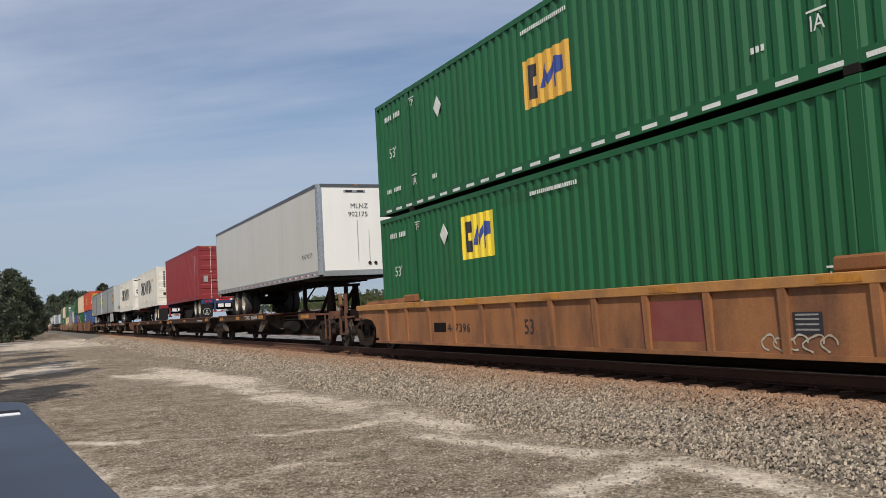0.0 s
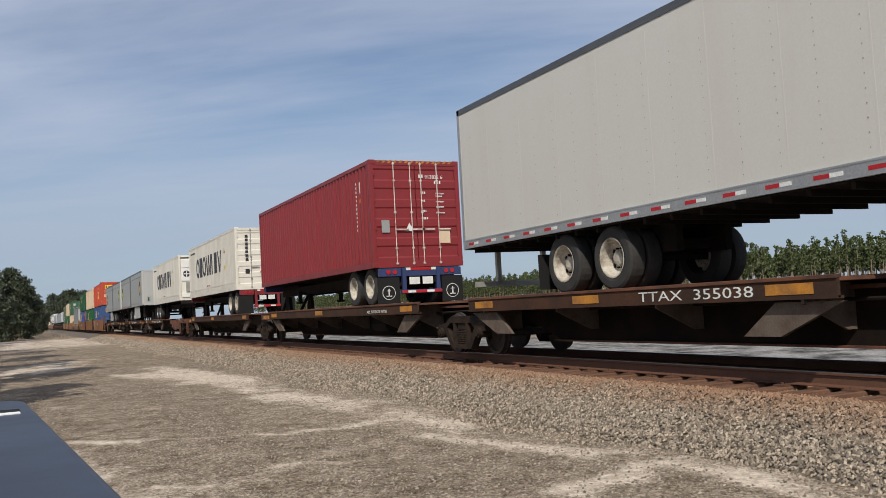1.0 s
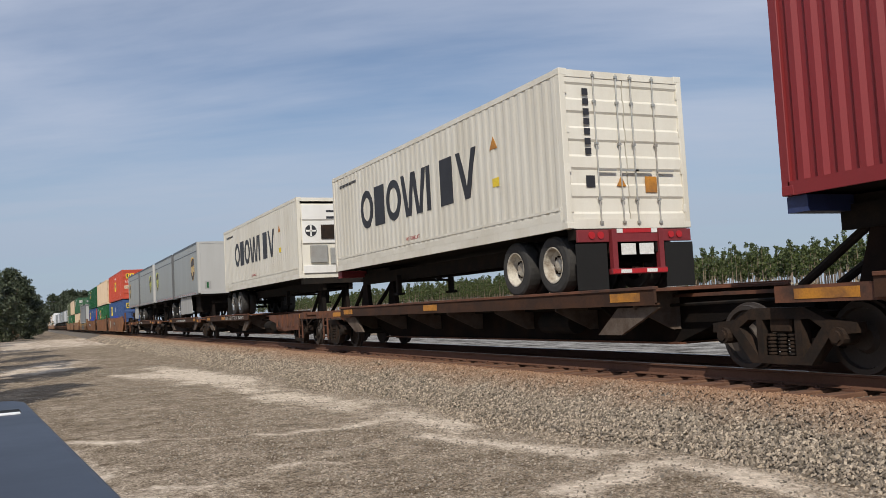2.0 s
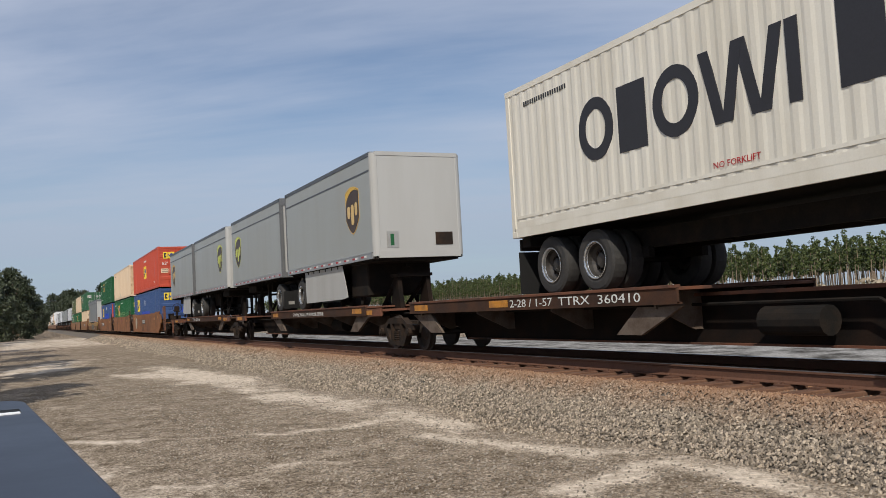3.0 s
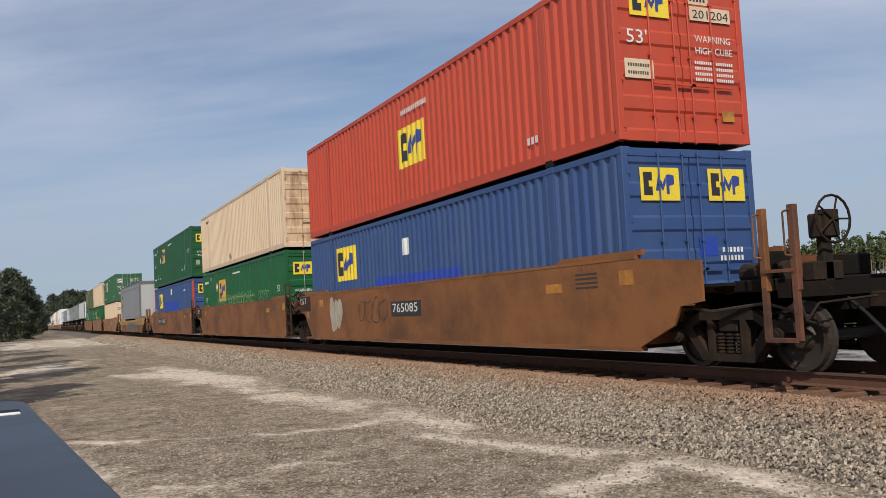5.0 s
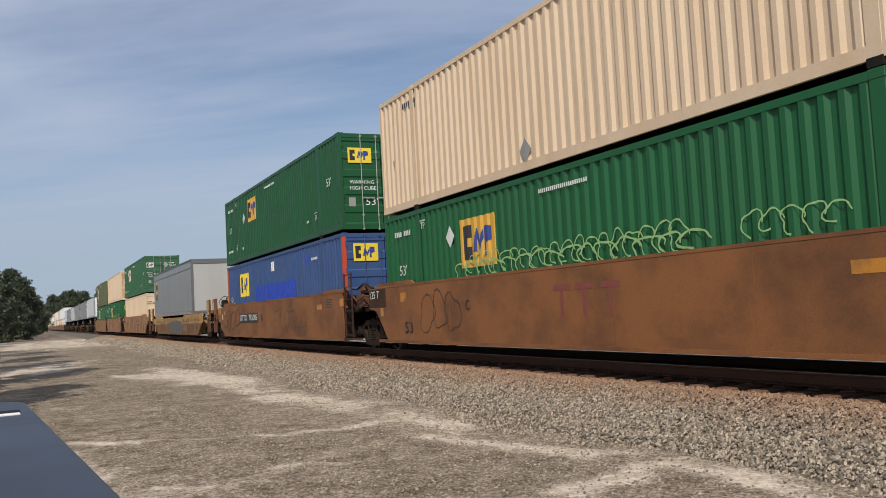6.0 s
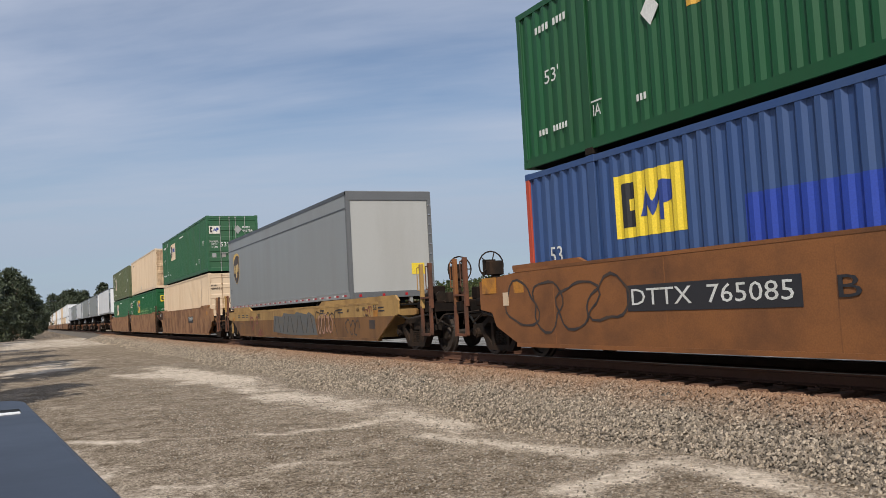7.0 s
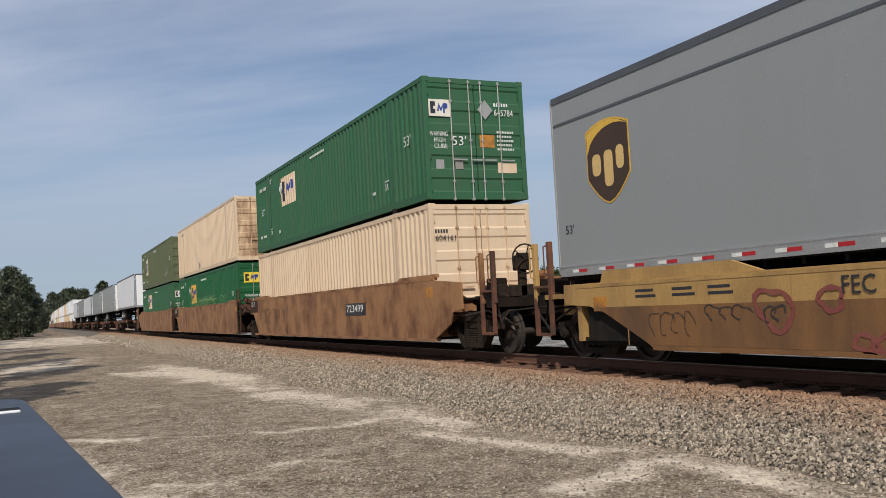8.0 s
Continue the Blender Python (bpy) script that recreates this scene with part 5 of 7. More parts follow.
def spine_unit(x0, x1, deck, hitch, mark=None, trucks=(True, True), ends=(False, False), label="", orange=True):
    """One unit of an articulated spine car, from truck centre x0 to x1. deck: span that carries road wheels; hitch: places of the stands."""
    c = thing("spine_car", label or "dark rusty articulated spine car with a narrow wheel deck", "rail car", "cars of the train")
    xm, L = (x0 + x1) / 2, x1 - x0
    a, e = -L / 2, L / 2
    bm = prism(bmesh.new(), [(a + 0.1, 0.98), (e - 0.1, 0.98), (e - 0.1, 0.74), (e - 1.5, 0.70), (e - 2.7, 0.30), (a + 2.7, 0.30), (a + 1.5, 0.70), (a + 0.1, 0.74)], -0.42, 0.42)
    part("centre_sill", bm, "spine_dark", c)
    bm = boxes((a + 0.1, e - 0.1, -0.56, 0.56, 0.98, 1.03), (a + 2.6, e - 2.6, -0.5, 0.5, 0.27, 0.30))
    part("sill_flange", bm, "spine", c)
    d0, d1 = deck[0] - xm, deck[1] - xm
    d = part("deck", boxes((d0, d1, -1.29, 1.29, 1.08, 1.13), b=0.006), "spine", c, "rusty steel wheel deck")
    for s in (-1, 1):
        # Shade and dirt are both in the side's colour; the lit flange stays brighter.
        part("deck_edge", boxes((d0, d1, s * 1.31 - 0.02, s * 1.31 + 0.02, 0.90, 1.11), (d0, d1, s * 1.29 - 0.05, s * 1.29 + 0.05, 0.89, 0.92)), "spine_web", d, "shaded, grimy side of the wheel deck")
        part("edge_flange", boxes((d0, d1, s * 1.30 - 0.05, s * 1.30 + 0.05, 1.112, 1.16), b=0.006), "spine", d)
        n = max(3, int((d1 - d0) / 2.0))
        for k in range(n):
            x = d0 + 0.55 + k * (d1 - d0 - 1.1) / (n - 1)
            big = k in (0, n - 1)
            w = 0.04 if not big else 0.05
            part("gusset", prism(bmesh.new(), [(s * 0.43, 0.50), (s * 0.58, 0.50), (s * 1.28, 0.84), (s * 1.28, 1.07), (s * 0.43, 1.07)], x - w * 0.4, x + w * 0.4, "x"), "gusset", c)
        if orange:
            for xx in (d0 + 0.3, d0 + (d1 - d0) * 0.42, d1 - 1.05):
                if mark and mark[1] - xm - 0.9 < xx < mark[1] - xm + mark[2] + 0.15:
                    continue
                part("reflector", boxes((xx, xx + 0.72, s * 1.333 - 0.004, s * 1.333 + 0.004, 0.95, 1.08)), "safety", d)
    for xe, ee in ((d0, 1), (d1, -1)):
        part("deck_brace", prism(bmesh.new(), [(xe, 0.86), (xe + ee * 1.0, 0.86), (xe + ee * 1.55, 0.45), (xe + ee * 0.95, 0.45)], -1.24, -1.18), "gusset", c)
    for hx in hitch:
        x = hx - xm
        bm = boxes((x - 0.28, x + 0.28, -0.5, 0.5, 1.88, 1.96))
        h = part("hitch", bm, "under", c, "raised hitch stand under the kingpin")
        for s in (-1, 1):
            part("hitch_leg", prism(bmesh.new(), [(x - 0.38, 1.03), (x + 0.30, 1.03), (x + 0.16, 1.88), (x - 0.10, 1.88)], s * 0.42 - 0.06, s * 0.42 + 0.06), "spine_dark", h)
            part("hitch_strut", rod(bmesh.new(), (x - 1.35, s * 0.35, 1.05), (x - 0.1, s * 0.42, 1.8), 0.06, 8), "under", h)
        part("platform", boxes((x - 0.9, x + 0.9, -1.26, 1.26, 0.98, 1.04), (x - 0.9, x + 0.9, -1.30, -1.24, 0.86, 1.06), (x - 0.9, x + 0.9, 1.24, 1.30, 0.86, 1.06)), "spine", c)
        part("reflector", boxes((x - 0.6, x + 0.3, -1.306, -1.30, 0.90, 1.02)), "safety", c)
    # air reservoir, valves and brake pipe on the near side of the sill
    bm = rod(bmesh.new(), (e - 6.0, -0.72, 0.62), (e - 5.0, -0.72, 0.62), 0.19, 14)
    part("air_reservoir", bm, "under", c)
    bm = pipe(bmesh.new(), [(a + 0.6, -0.6, 0.92), (a + 3, -0.6, 0.86), (e - 4.4, -0.6, 0.86), (e - 3.8, -0.6, 0.55), (e - 3.3, -0.62, 0.62), (e - 2.9, -0.6, 0.86), (e - 0.4, -0.6, 0.9)], 0.025)
    part("brake_pipe", bm, "under", c)
    if trucks[0]:
        truck(c, a)
    if trucks[1]:
        truck(c, e)
    for flag, x, s in ((ends[0], a, -1), (ends[1], e, 1)):
        if flag:
            part("end_platform", boxes((min(x - s * 0.2, x + s * 1.15), max(x - s * 0.2, x + s * 1.15), -0.6, 0.6, 0.76, 1.04), (min(x + s * 0.9, x + s * 1.15), max(x + s * 0.9, x + s * 1.15), -1.33, 1.33, 0.86, 1.08)), "spine", c)
            coupler(c, x + s * 1.15, s)
            ladder(c, x + s * 0.5, -1.32, 0.25, 1.0, "spine", 0.4)
    if mark:
        lettering(mark[0], mark[3] if len(mark) > 3 else 0.20, c, side_at(mark[1] - xm, -1.335, 0.94), "white", mark[2], label="white stencilled car number")
    return ride(c, xm)


def well_unit(x0, x1, c0, c1, kind, label, mark=None, trucks=(True, True), ends=(False, False)):
    """One unit of a well car between the truck centres x0 and x1; the load stands from c0 to c1."""
    c = thing("well_car", label, "rail car", "cars of the train")
    xm = (x0 + x1) / 2
    a, e, w0, w1 = x0 - xm, x1 - xm, c0 - xm - 0.35, c1 - xm + 0.35
    paint = {"ribbed": "well_orange", "smooth": "well_brown", "tan": "well_tan", "yellow": "well_yellow"}[kind]
    for s in (-1, 1):
        yo = s * 1.43
        if kind == "ribbed":
            side = part("side", prism(bmesh.new(), [(w0 - 1.2, 1.16), (w1 + 1.2, 1.16), (w1 + 1.2, 0.86), (w1 + 0.2, 0.80), (w1 - 0.1, 0.24), (w0 + 0.30, 0.24), (w0 + 0.14, 0.42), (w0 + 0.03, 0.62), (w0 - 0.2, 0.78), (w0 - 0.55, 0.83), (w0 - 1.2, 0.86)], *fl(s, 1.43, 0.012, 0.012)), paint, c)
            part("top_sill", boxes((w0 - 1.2, w1 + 1.2, *fl(s, 1.43, 0.10, 0.07), 1.04, 1.18), b=0.01), "well_sill", c, "faded yellow-orange top sill")
            part("bottom_sill", boxes((w0 + 0.1, w1 - 0.1, *fl(s, 1.43, 0.12, 0.05), 0.22, 0.28)), paint, c)
            for xe, ee in ((w0, 1), (w1, -1)):
                part("guide_plate", prism(bmesh.new(), [(xe - ee * 0.7, 1.18), (xe + ee * 2.0, 1.18), (xe + ee * 1.9, 1.30), (xe - ee * 0.5, 1.26)], *fl(s, 1.43, 0.12, 0.0)), paint, c)
                part("lock_bracket", boxes((min(xe + ee * 2.0, xe + ee * 2.7), max(xe + ee * 2.0, xe + ee * 2.7), *fl(s, 1.43, 0.1, 0.03), 1.18, 1.36), b=0.03), "well_brown", c)
            n = 13
            for k in range(n):
                x = w0 + 0.9 + k * (w1 - w0 - 1.8) / (n - 1)
                part("rib", prism(bmesh.new(), [(yo, 0.28), (yo + s * 0.05, 0.28), (yo + s * 0.075, 1.04), (yo, 1.04)], x - 0.055, x + 0.055, "x"), paint, side)
        else:
            zt = 1.62 if kind != "yellow" else 1.22
            tip = 1.0
            prof = [(w0 - (tip + 0.35 if ends[0] else 0.62), zt - 0.16 if ends[0] else zt - 0.04), (w0 + 0.5, zt - 0.02), (w1 - 0.5, zt - 0.02), (w1 + (tip + 0.35 if ends[1] else -0.15), zt - 0.16 if ends[1] else zt - 0.02)]
            prof += [(w1 + tip + 0.35, 0.92), (w1 + 0.9, 0.86), (w1 + 0.75, 0.60), (w1 - 0.1, 0.26)] if ends[1] else [(w1 - 0.15, 0.26)]
            prof += [(w0 + 0.1, 0.26), (w0 - 0.75, 0.60), (w0 - 0.9, 0.86), (w0 - tip - 0.35, 0.92)] if ends[0] else [(w0 + 0.62, 0.26), (w0 + 0.30, 0.58), (w0 - 0.14, 1.01), (w0 - 0.62, 1.08)]
            if kind == "yellow":
                prof = [(w0 - 0.35, 1.24), (w1 + tip + 0.3, 1.24), (w1 + tip + 0.3, 0.90), (w1 + 1.1, 0.88), (w1 + 0.75, 0.72), (w1 - 0.15, 0.27), (w0 + 1.85, 0.27), (w0 + 0.95, 0.72), (w0 + 0.35, 0.88), (w0 - 0.35, 0.92)]
            side = part("side", prism(bmesh.new(), prof, *fl(s, 1.43, 0.02, 0.02)), paint, c)
            part("top_sill", boxes((w0, w1, *fl(s, 1.43, 0.085, 0.026), zt - 0.05, zt)), paint, side)
            if kind != "yellow":
                part("guide_plate", prism(bmesh.new(), [(w0 - 0.1, zt), (w0 + 2.2, zt), (w0 + 2.0, zt + 0.08), (w0 - 0.1, zt + 0.08)], yo - s * 0.09, yo - s * 0.02), paint, side)
                part("guide_plate", prism(bmesh.new(), [(w1 + 0.1, zt), (w1 - 2.2, zt), (w1 - 2.0, zt + 0.08), (w1 + 0.1, zt + 0.08)], yo - s * 0.09, yo - s * 0.02), paint, side)
            part("bottom_sill", boxes((w0 + 1.85 * (kind == "yellow"), w1 - 0.15 * (kind == "yellow"), *fl(s, 1.43, 0.1, 0.032), 0.235, 0.30)), "well_low" if kind == "yellow" else paint, side)
            for xx in (w0 + 0.47 if kind == "yellow" else w0 - 0.02 if ends[0] else w0 + 1.5, w1 - 0.4):
                part("reflector", boxes((xx, xx + 0.34, yo + s * 0.02 - 0.004, yo + s * 0.02 + 0.004, zt - 0.42, zt - 0.2)), "safety", side)
            if kind == "yellow" and s < 0:
                part("lower_band", prism(bmesh.new(), [(w0 + 0.55, 0.86), (w1 + 1.0, 0.86), (w1 + 0.72, 0.70), (w1 - 0.12, 0.305), (w0 + 1.80, 0.305), (w0 + 0.92, 0.70)], yo - 0.026, yo - 0.019), "well_low", side, "browner lower half of the side")
            for k in range(6):
                x = w0 + 1.3 + k * (w1 - w0 - 2.6) / 5
                part("panel_seam", boxes((x - 0.01, x + 0.01, yo + s * 0.02 - 0.002, yo + s * 0.02 + 0.002, 0.30, zt - 0.06)), paint, side)
    part("floor", boxes((w0, w1, -1.3, 1.3, 0.27, 0.33)), "under", c)
    # Added dark plates stand in for the shade behind the cut-away side.
    part("inner_end", boxes((w0 - 0.2, w0 + 1.6, -1.36, 1.36, 0.34, 0.39), (w0 + 0.2, w0 + 1.6, -1.37, -1.31, 0.34, 1.1), (w0 + 0.2, w0 + 1.6, 1.31, 1.37, 0.34, 1.1)), "under", c)
    for xx, s in ((w0, -1), (w1, 1)):
        lo, hi = sorted((xx, xx + s * 1.9))
        # Articulated ends leave the car paint for near black, as shade over the truck.
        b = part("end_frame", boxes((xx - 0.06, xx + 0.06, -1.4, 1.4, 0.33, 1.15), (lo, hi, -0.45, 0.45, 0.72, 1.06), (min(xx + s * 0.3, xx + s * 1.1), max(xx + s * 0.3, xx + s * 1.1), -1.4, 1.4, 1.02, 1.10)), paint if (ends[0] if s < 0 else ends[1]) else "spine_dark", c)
        part("platform", boxes((min(xx + s * 1.0, xx + s * 1.7), max(xx + s * 1.0, xx + s * 1.7), -1.36, 1.36, 1.10, 1.14)), "under", c)
    if trucks[0]:
        truck(c, a)
    if trucks[1]:
        truck(c, e)
    if not ends[1] and kind != "ribbed":
        ladder(c, w1 + 0.08, -1.45, 0.34, 2.10, "spine_web", 0.58)
        part("step", boxes((w1 - 0.05, w1 + 0.72, -1.5, -1.2, 0.26, 0.31)), "spine_web", c)
        part("end_casting", boxes((w1 + 0.75, w1 + 1.35, -1.36, -0.9, 1.10, 1.50), (w1 + 0.95, w1 + 1.9, -1.30, 1.30, 1.50, 1.60), (w1 + 1.1, w1 + 1.5, -1.40, -1.1, 1.56, 1.70), b=0.025), "spine", c, "rusty end casting between the units")
        for k, (za, zb) in enumerate(((1.45, 1.30), (1.25, 1.05), (1.65, 1.62))):
            part("air_pipe", pipe(bmesh.new(), [(w1 + 0.55, -1.38, za), (w1 + 1.0, -1.42, zb), (w1 + 1.5, -1.40, zb + 0.14), (w1 + 1.95, -1.30, za - 0.05)], 0.024), "cast" if k else "spine", c)
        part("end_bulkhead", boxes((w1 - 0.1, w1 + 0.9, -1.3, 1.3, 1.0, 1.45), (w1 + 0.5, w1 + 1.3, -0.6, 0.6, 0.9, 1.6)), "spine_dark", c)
    if not ends[0] and kind != "ribbed":
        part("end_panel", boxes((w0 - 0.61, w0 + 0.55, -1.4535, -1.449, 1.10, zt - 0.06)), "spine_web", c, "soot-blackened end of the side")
        part("notice", boxes((w0 + 0.17, w0 + 0.36, -1.457, -1.452, 0.88, 1.09)), "well_sill", c)
        lettering("125 T", 0.27, c, side_at(w0 - 0.58, -1.458, 1.33), "white", 0.63, label="white load mark")
        pipe_bm = pipe(bmesh.new(), [(w0 - 0.9, -1.2, 1.1), (w0 - 0.6, -1.25, 0.85), (w0 - 0.2, -1.25, 0.95), (w0 + 0.2, -1.2, 1.2)], 0.025)
        part("air_hose", pipe_bm, "wheel", c)
    for flag, x, s in ((ends[0], a, -1), (ends[1], e, 1)):
        if not flag:
            continue
        part("end_sill", boxes((min(x - s * 1.4, x + s * 1.3), max(x - s * 1.4, x + s * 1.3), -0.45, 0.45, 0.74, 1.06), (min(x + s * 1.15, x + s * 1.35), max(x + s * 1.15, x + s * 1.35), -1.42, 1.42, 0.92, 1.10)), "spine_dark", c)
        coupler(c, x + s * 1.3, s)
        p, q = sorted((x + s * 0.95, x + s * 1.42))
        part("sill_step", boxes((p - 0.035, p + 0.035, -1.43, -1.37, 0.42, 1.05), (q - 0.035, q + 0.035, -1.43, -1.37, 0.42, 1.05), (p, q, -1.45, -1.35, 0.40, 0.45), (p, q, -1.44, -1.36, 1.22, 1.26)), "spine", c)
        for px, mt in ((p, paint), (q, "spine")):
            part("grab_post", boxes((px - 0.05, px + 0.05, -1.42, -1.34, 1.0, 1.55 if kind == "ribbed" else 2.0), b=0.008), mt, c)
            if kind == "ribbed":
                continue
            part("grab_iron", pipe(bmesh.new(), [(px, -1.42, 1.40), (px - 0.08, -1.45, 1.42), (px - 0.08, -1.45, 1.92), (px, -1.42, 1.94)], 0.012), mt, c)
        part("grab_post", boxes((x + s * 1.2 - 0.04, x + s * 1.2 + 0.04, 1.34, 1.42, 1.0, 1.45 if kind == "ribbed" else 1.85)), paint, c)
        if kind == "ribbed":
            continue
        part("brake_column", boxes((x + s * 1.14 - 0.06, x + s * 1.14 + 0.06, -0.66, -0.50, 0.9, 1.66), (x + s * 1.14 - 0.10, x + s * 1.14 + 0.10, -0.74, -0.42, 1.62, 1.92), (x + s * 1.10 - 0.10, x + s * 1.10 + 0.10, -0.84, -0.34, 1.10, 1.34), b=0.02), "cast", c, "grimy brake gear column")
        part("brake_cylinder", rod(bmesh.new(), (x + s * 0.1, -0.85, 1.24), (x + s * 0.85, -0.85, 1.24), 0.14, 12), "cast", c)
        for k, (ya, za) in enumerate(((-1.25, 0.78), (-1.05, 0.66), (-0.95, 1.12))):
            part("brake_rod", pipe(bmesh.new(), [(x - s * 0.9, ya, za + 0.1), (x - s * 0.1, ya - 0.05, za - 0.06 * k), (x + s * 0.7, ya + 0.1, za + 0.08), (x + s * 1.35, ya + 0.2, za - 0.12)], 0.022), "cast" if k else "wheel", c)
        part("end_gear", boxes((min(x + s * 0.2, x + s * 0.9), max(x + s * 0.2, x + s * 0.9), -1.2, 1.2, 1.0, 1.16), (min(x + s * 0.5, x + s * 0.75), max(x + s * 0.5, x + s * 0.75), -1.05, -0.7, 1.16, 1.5), (min(x + s * 0.3, x + s * 0.6), max(x + s * 0.3, x + s * 0.6), 0.2, 0.9, 1.16, 1.45), b=0.02), "spine_dark", c, "near-black gear on the end platform")
        brake_wheel(c, x + s * 1.30, -0.58, 1.84)
    if mark:
        for words, x, z, size, mt, plate, fit in mark:
            yo = -1.456 if kind != "ribbed" else -1.444
            if plate:
                part("number_panel", boxes((x - xm - 0.08, x - xm + plate, yo - 0.002, yo + 0.02, z - 0.09, z + size * 0.85)), "ink", c)
            lettering(words, size, c, side_at(x - xm, yo - 0.006, z), mt, fit, label="stencilled car number")
    return ride(c, xm)


# ---- the train, from its front ----
Z1, Z2 = 0.40, 3.30  # floors of the lower and the upper box


def centre(a, b):
    return (a + b) / 2


def stack(x0, lower, upper):
    ride(lower, x0 + 8.075, Z1)
    ride(upper, x0 + 8.075, Z2)


G_LABEL = "green corrugated 53-foot shipping container with a yellow sign panel"
low = marked_container("green", "yellow", G_LABEL, -3.53, 1.38, (1.57, 2.46), dia=2.19)
part("paint_patch", corr(bmesh.new(), -1.84, 1.0, 2.46, 2.66, -HW, off=0.003), "green_deep", low, "darker strip of overpainted green")
up = marked_container("green", "gold", "green corrugated 53-foot container with white dashes along its sill", -0.74, 1.45, (1.16, 2.04), dashes=True, dia=2.08)
stack(-20.61, low, up)
wa = well_unit(-22.4, -1.5, -20.61, -4.46, "ribbed", "weathered orange ribbed well car carrying stacked green containers", mark=[("467396", -16.67, 0.51, 0.24, "ink", 0, 1.05), ("53", -13.5, 0.48, 0.38, "ink", 0, 0.32)], ends=(True, True))

# white trailer on the first spine unit
wt = van_trailer("semi_trailer", "long white box trailer with silver rails on the spine car", 16.2, 2.87, 2.17, "trailer", "nose", 1.13, (3.43, 4.80), rim="rim_white", gear=12.6)
lettering("902175", 0.22, wt, end_at(8.112, -0.30, 4.02), "ink", label="black fleet number")
lettering("MLNZ", 0.22, wt, end_at(8.112, -0.22, 4.28), "ink", label="black fleet mark")
lettering("902175", 0.22, wt, side_at(6.75, -1.300, 2.80), "ink", label="black fleet number")
lettering("MLNZ", 0.22, wt, side_at(6.2, -1.300, 2.80), "ink", 0.5, label="black fleet mark")
part("vent", boxes((8.1, 8.112, -0.42, 0.30, 4.78, 4.86)), "alu", wt)
part("vent_slot", boxes((8.11, 8.116, -0.36, -0.14, 4.79, 4.85), (8.11, 8.116, 0.02, 0.24, 4.79, 4.85)), "ink", wt)
for k, y in enumerate((0.35, 0.55, 0.82)):
    part("air_socket", rod(bmesh.new(), (8.09, y, 2.55), (8.14, y, 2.55), 0.05, 10), "cast", wt)
part("document_box", boxes((8.09, 8.125, 0.95, 1.15, 2.35, 2.75)), "zinc", wt)
part("nose_light", boxes((8.11, 8.118, -0.05, 0.05, 5.0, 5.04)), "safety", wt)
part("nose_stain", boxes((8.1085, 8.1115, -0.02, 0.0, 2.6, 3.9), (8.1085, 8.1115, 0.36, 0.375, 2.5, 3.6)), "alu", wt, "vertical panel joint")
bm = bmesh.new()
for k in range(4):
    pipe(bm, [(0.9, -0.2 + k * 0.05, 2.08), (1.3, -0.3, 1.93 - k * 0.02), (2.1, -0.25 - k * 0.03, 1.86 + k * 0.03), (2.7, -0.2, 1.98), (3.6, -0.1, 2.12)], 0.018)
part("air_line", bm, "hose", wt, "slack black air hoses under the floor")
ride(wt, -34.01)
spine_unit(-42.75, -26.0, (-42.0, -33.0), (-27.6,), ("TTAX  355038", -36.5, 2.25), (True, True), (False, True))

# red box on a chassis
rb = container("shipping_container", "maroon corrugated 40-foot container with white door bars", "maroon", 12.19, 2.85, bar="bar_white")
lettering("913832 6", 0.14, rb, end_at(6.095, 0.28, 2.36))
bars(rb, [(0.1, 2.38, 0.16, 0.09), (0.55, 2.22, 0.22, 0.08), (0.14, 1.95, 0.16, 0.06), (0.58, 1.94, 0.26, 0.035), (0.58, 1.87, 0.2, 0.035), (0.14, 1.74, 0.14, 0.05), (0.58, 1.72, 0.26, 0.035), (0.58, 1.58, 0.24, 0.035), (0.14, 1.46, 0.16, 0.05), (0.58, 1.42, 0.26, 0.035), (0.14, 1.26, 0.2, 0.06)], x=6.092)
part("notice", boxes((6.09, 6.098, 0.62, 0.95, 0.62, 1.02)), "cream", rb, "cream notice plate")
part("notice", boxes((6.09, 6.098, -1.02, -0.8, 0.92, 1.25)), "zinc", rb)
part("triangle", prism(bmesh.new(), [(-0.36, 0.95), (-0.10, 0.95), (-0.23, 1.17)], 6.09, 6.098, "x"), "white", rb)
for k in range(12):
    part("marking", boxes((4.98, 5.04, -1.30, -1.294, 2.32 - k * 0.115, 2.38 - k * 0.115)), "white", rb)
part("marking", boxes((5.27, 5.34, -1.30, -1.294, 2.06, 2.36)), "white", rb)
part("placard", boxes((5.26, 5.36, -1.301, -1.294, 1.80, 1.90)), "safety", rb)
bm = bmesh.new()
for k in range(14):
    prism(bm, [(-1.1 + k * 0.16, 2.77), (-1.03 + k * 0.16, 2.77), (-0.97 + k * 0.16, 2.84), (-1.04 + k * 0.16, 2.84)], 6.096, 6.102, "x")
part("hazard_stripes", bm, "safety", rb)
ride(rb, -53.47, 2.11)
ch = chassis("dark blue container chassis with round badges on its mudflaps", 12.3, 1.13, 2.11, "chassis_blue", (0.75, 2.05), 8.9, "rim_white")
ride(ch, -53.47, 0, True)
spine_unit(-59.9, -42.75, (-58.4, -44.6), (-58.9,), ("ALL PURPOSE SPINE", -47.95, 1.45, 0.11), (True, False))


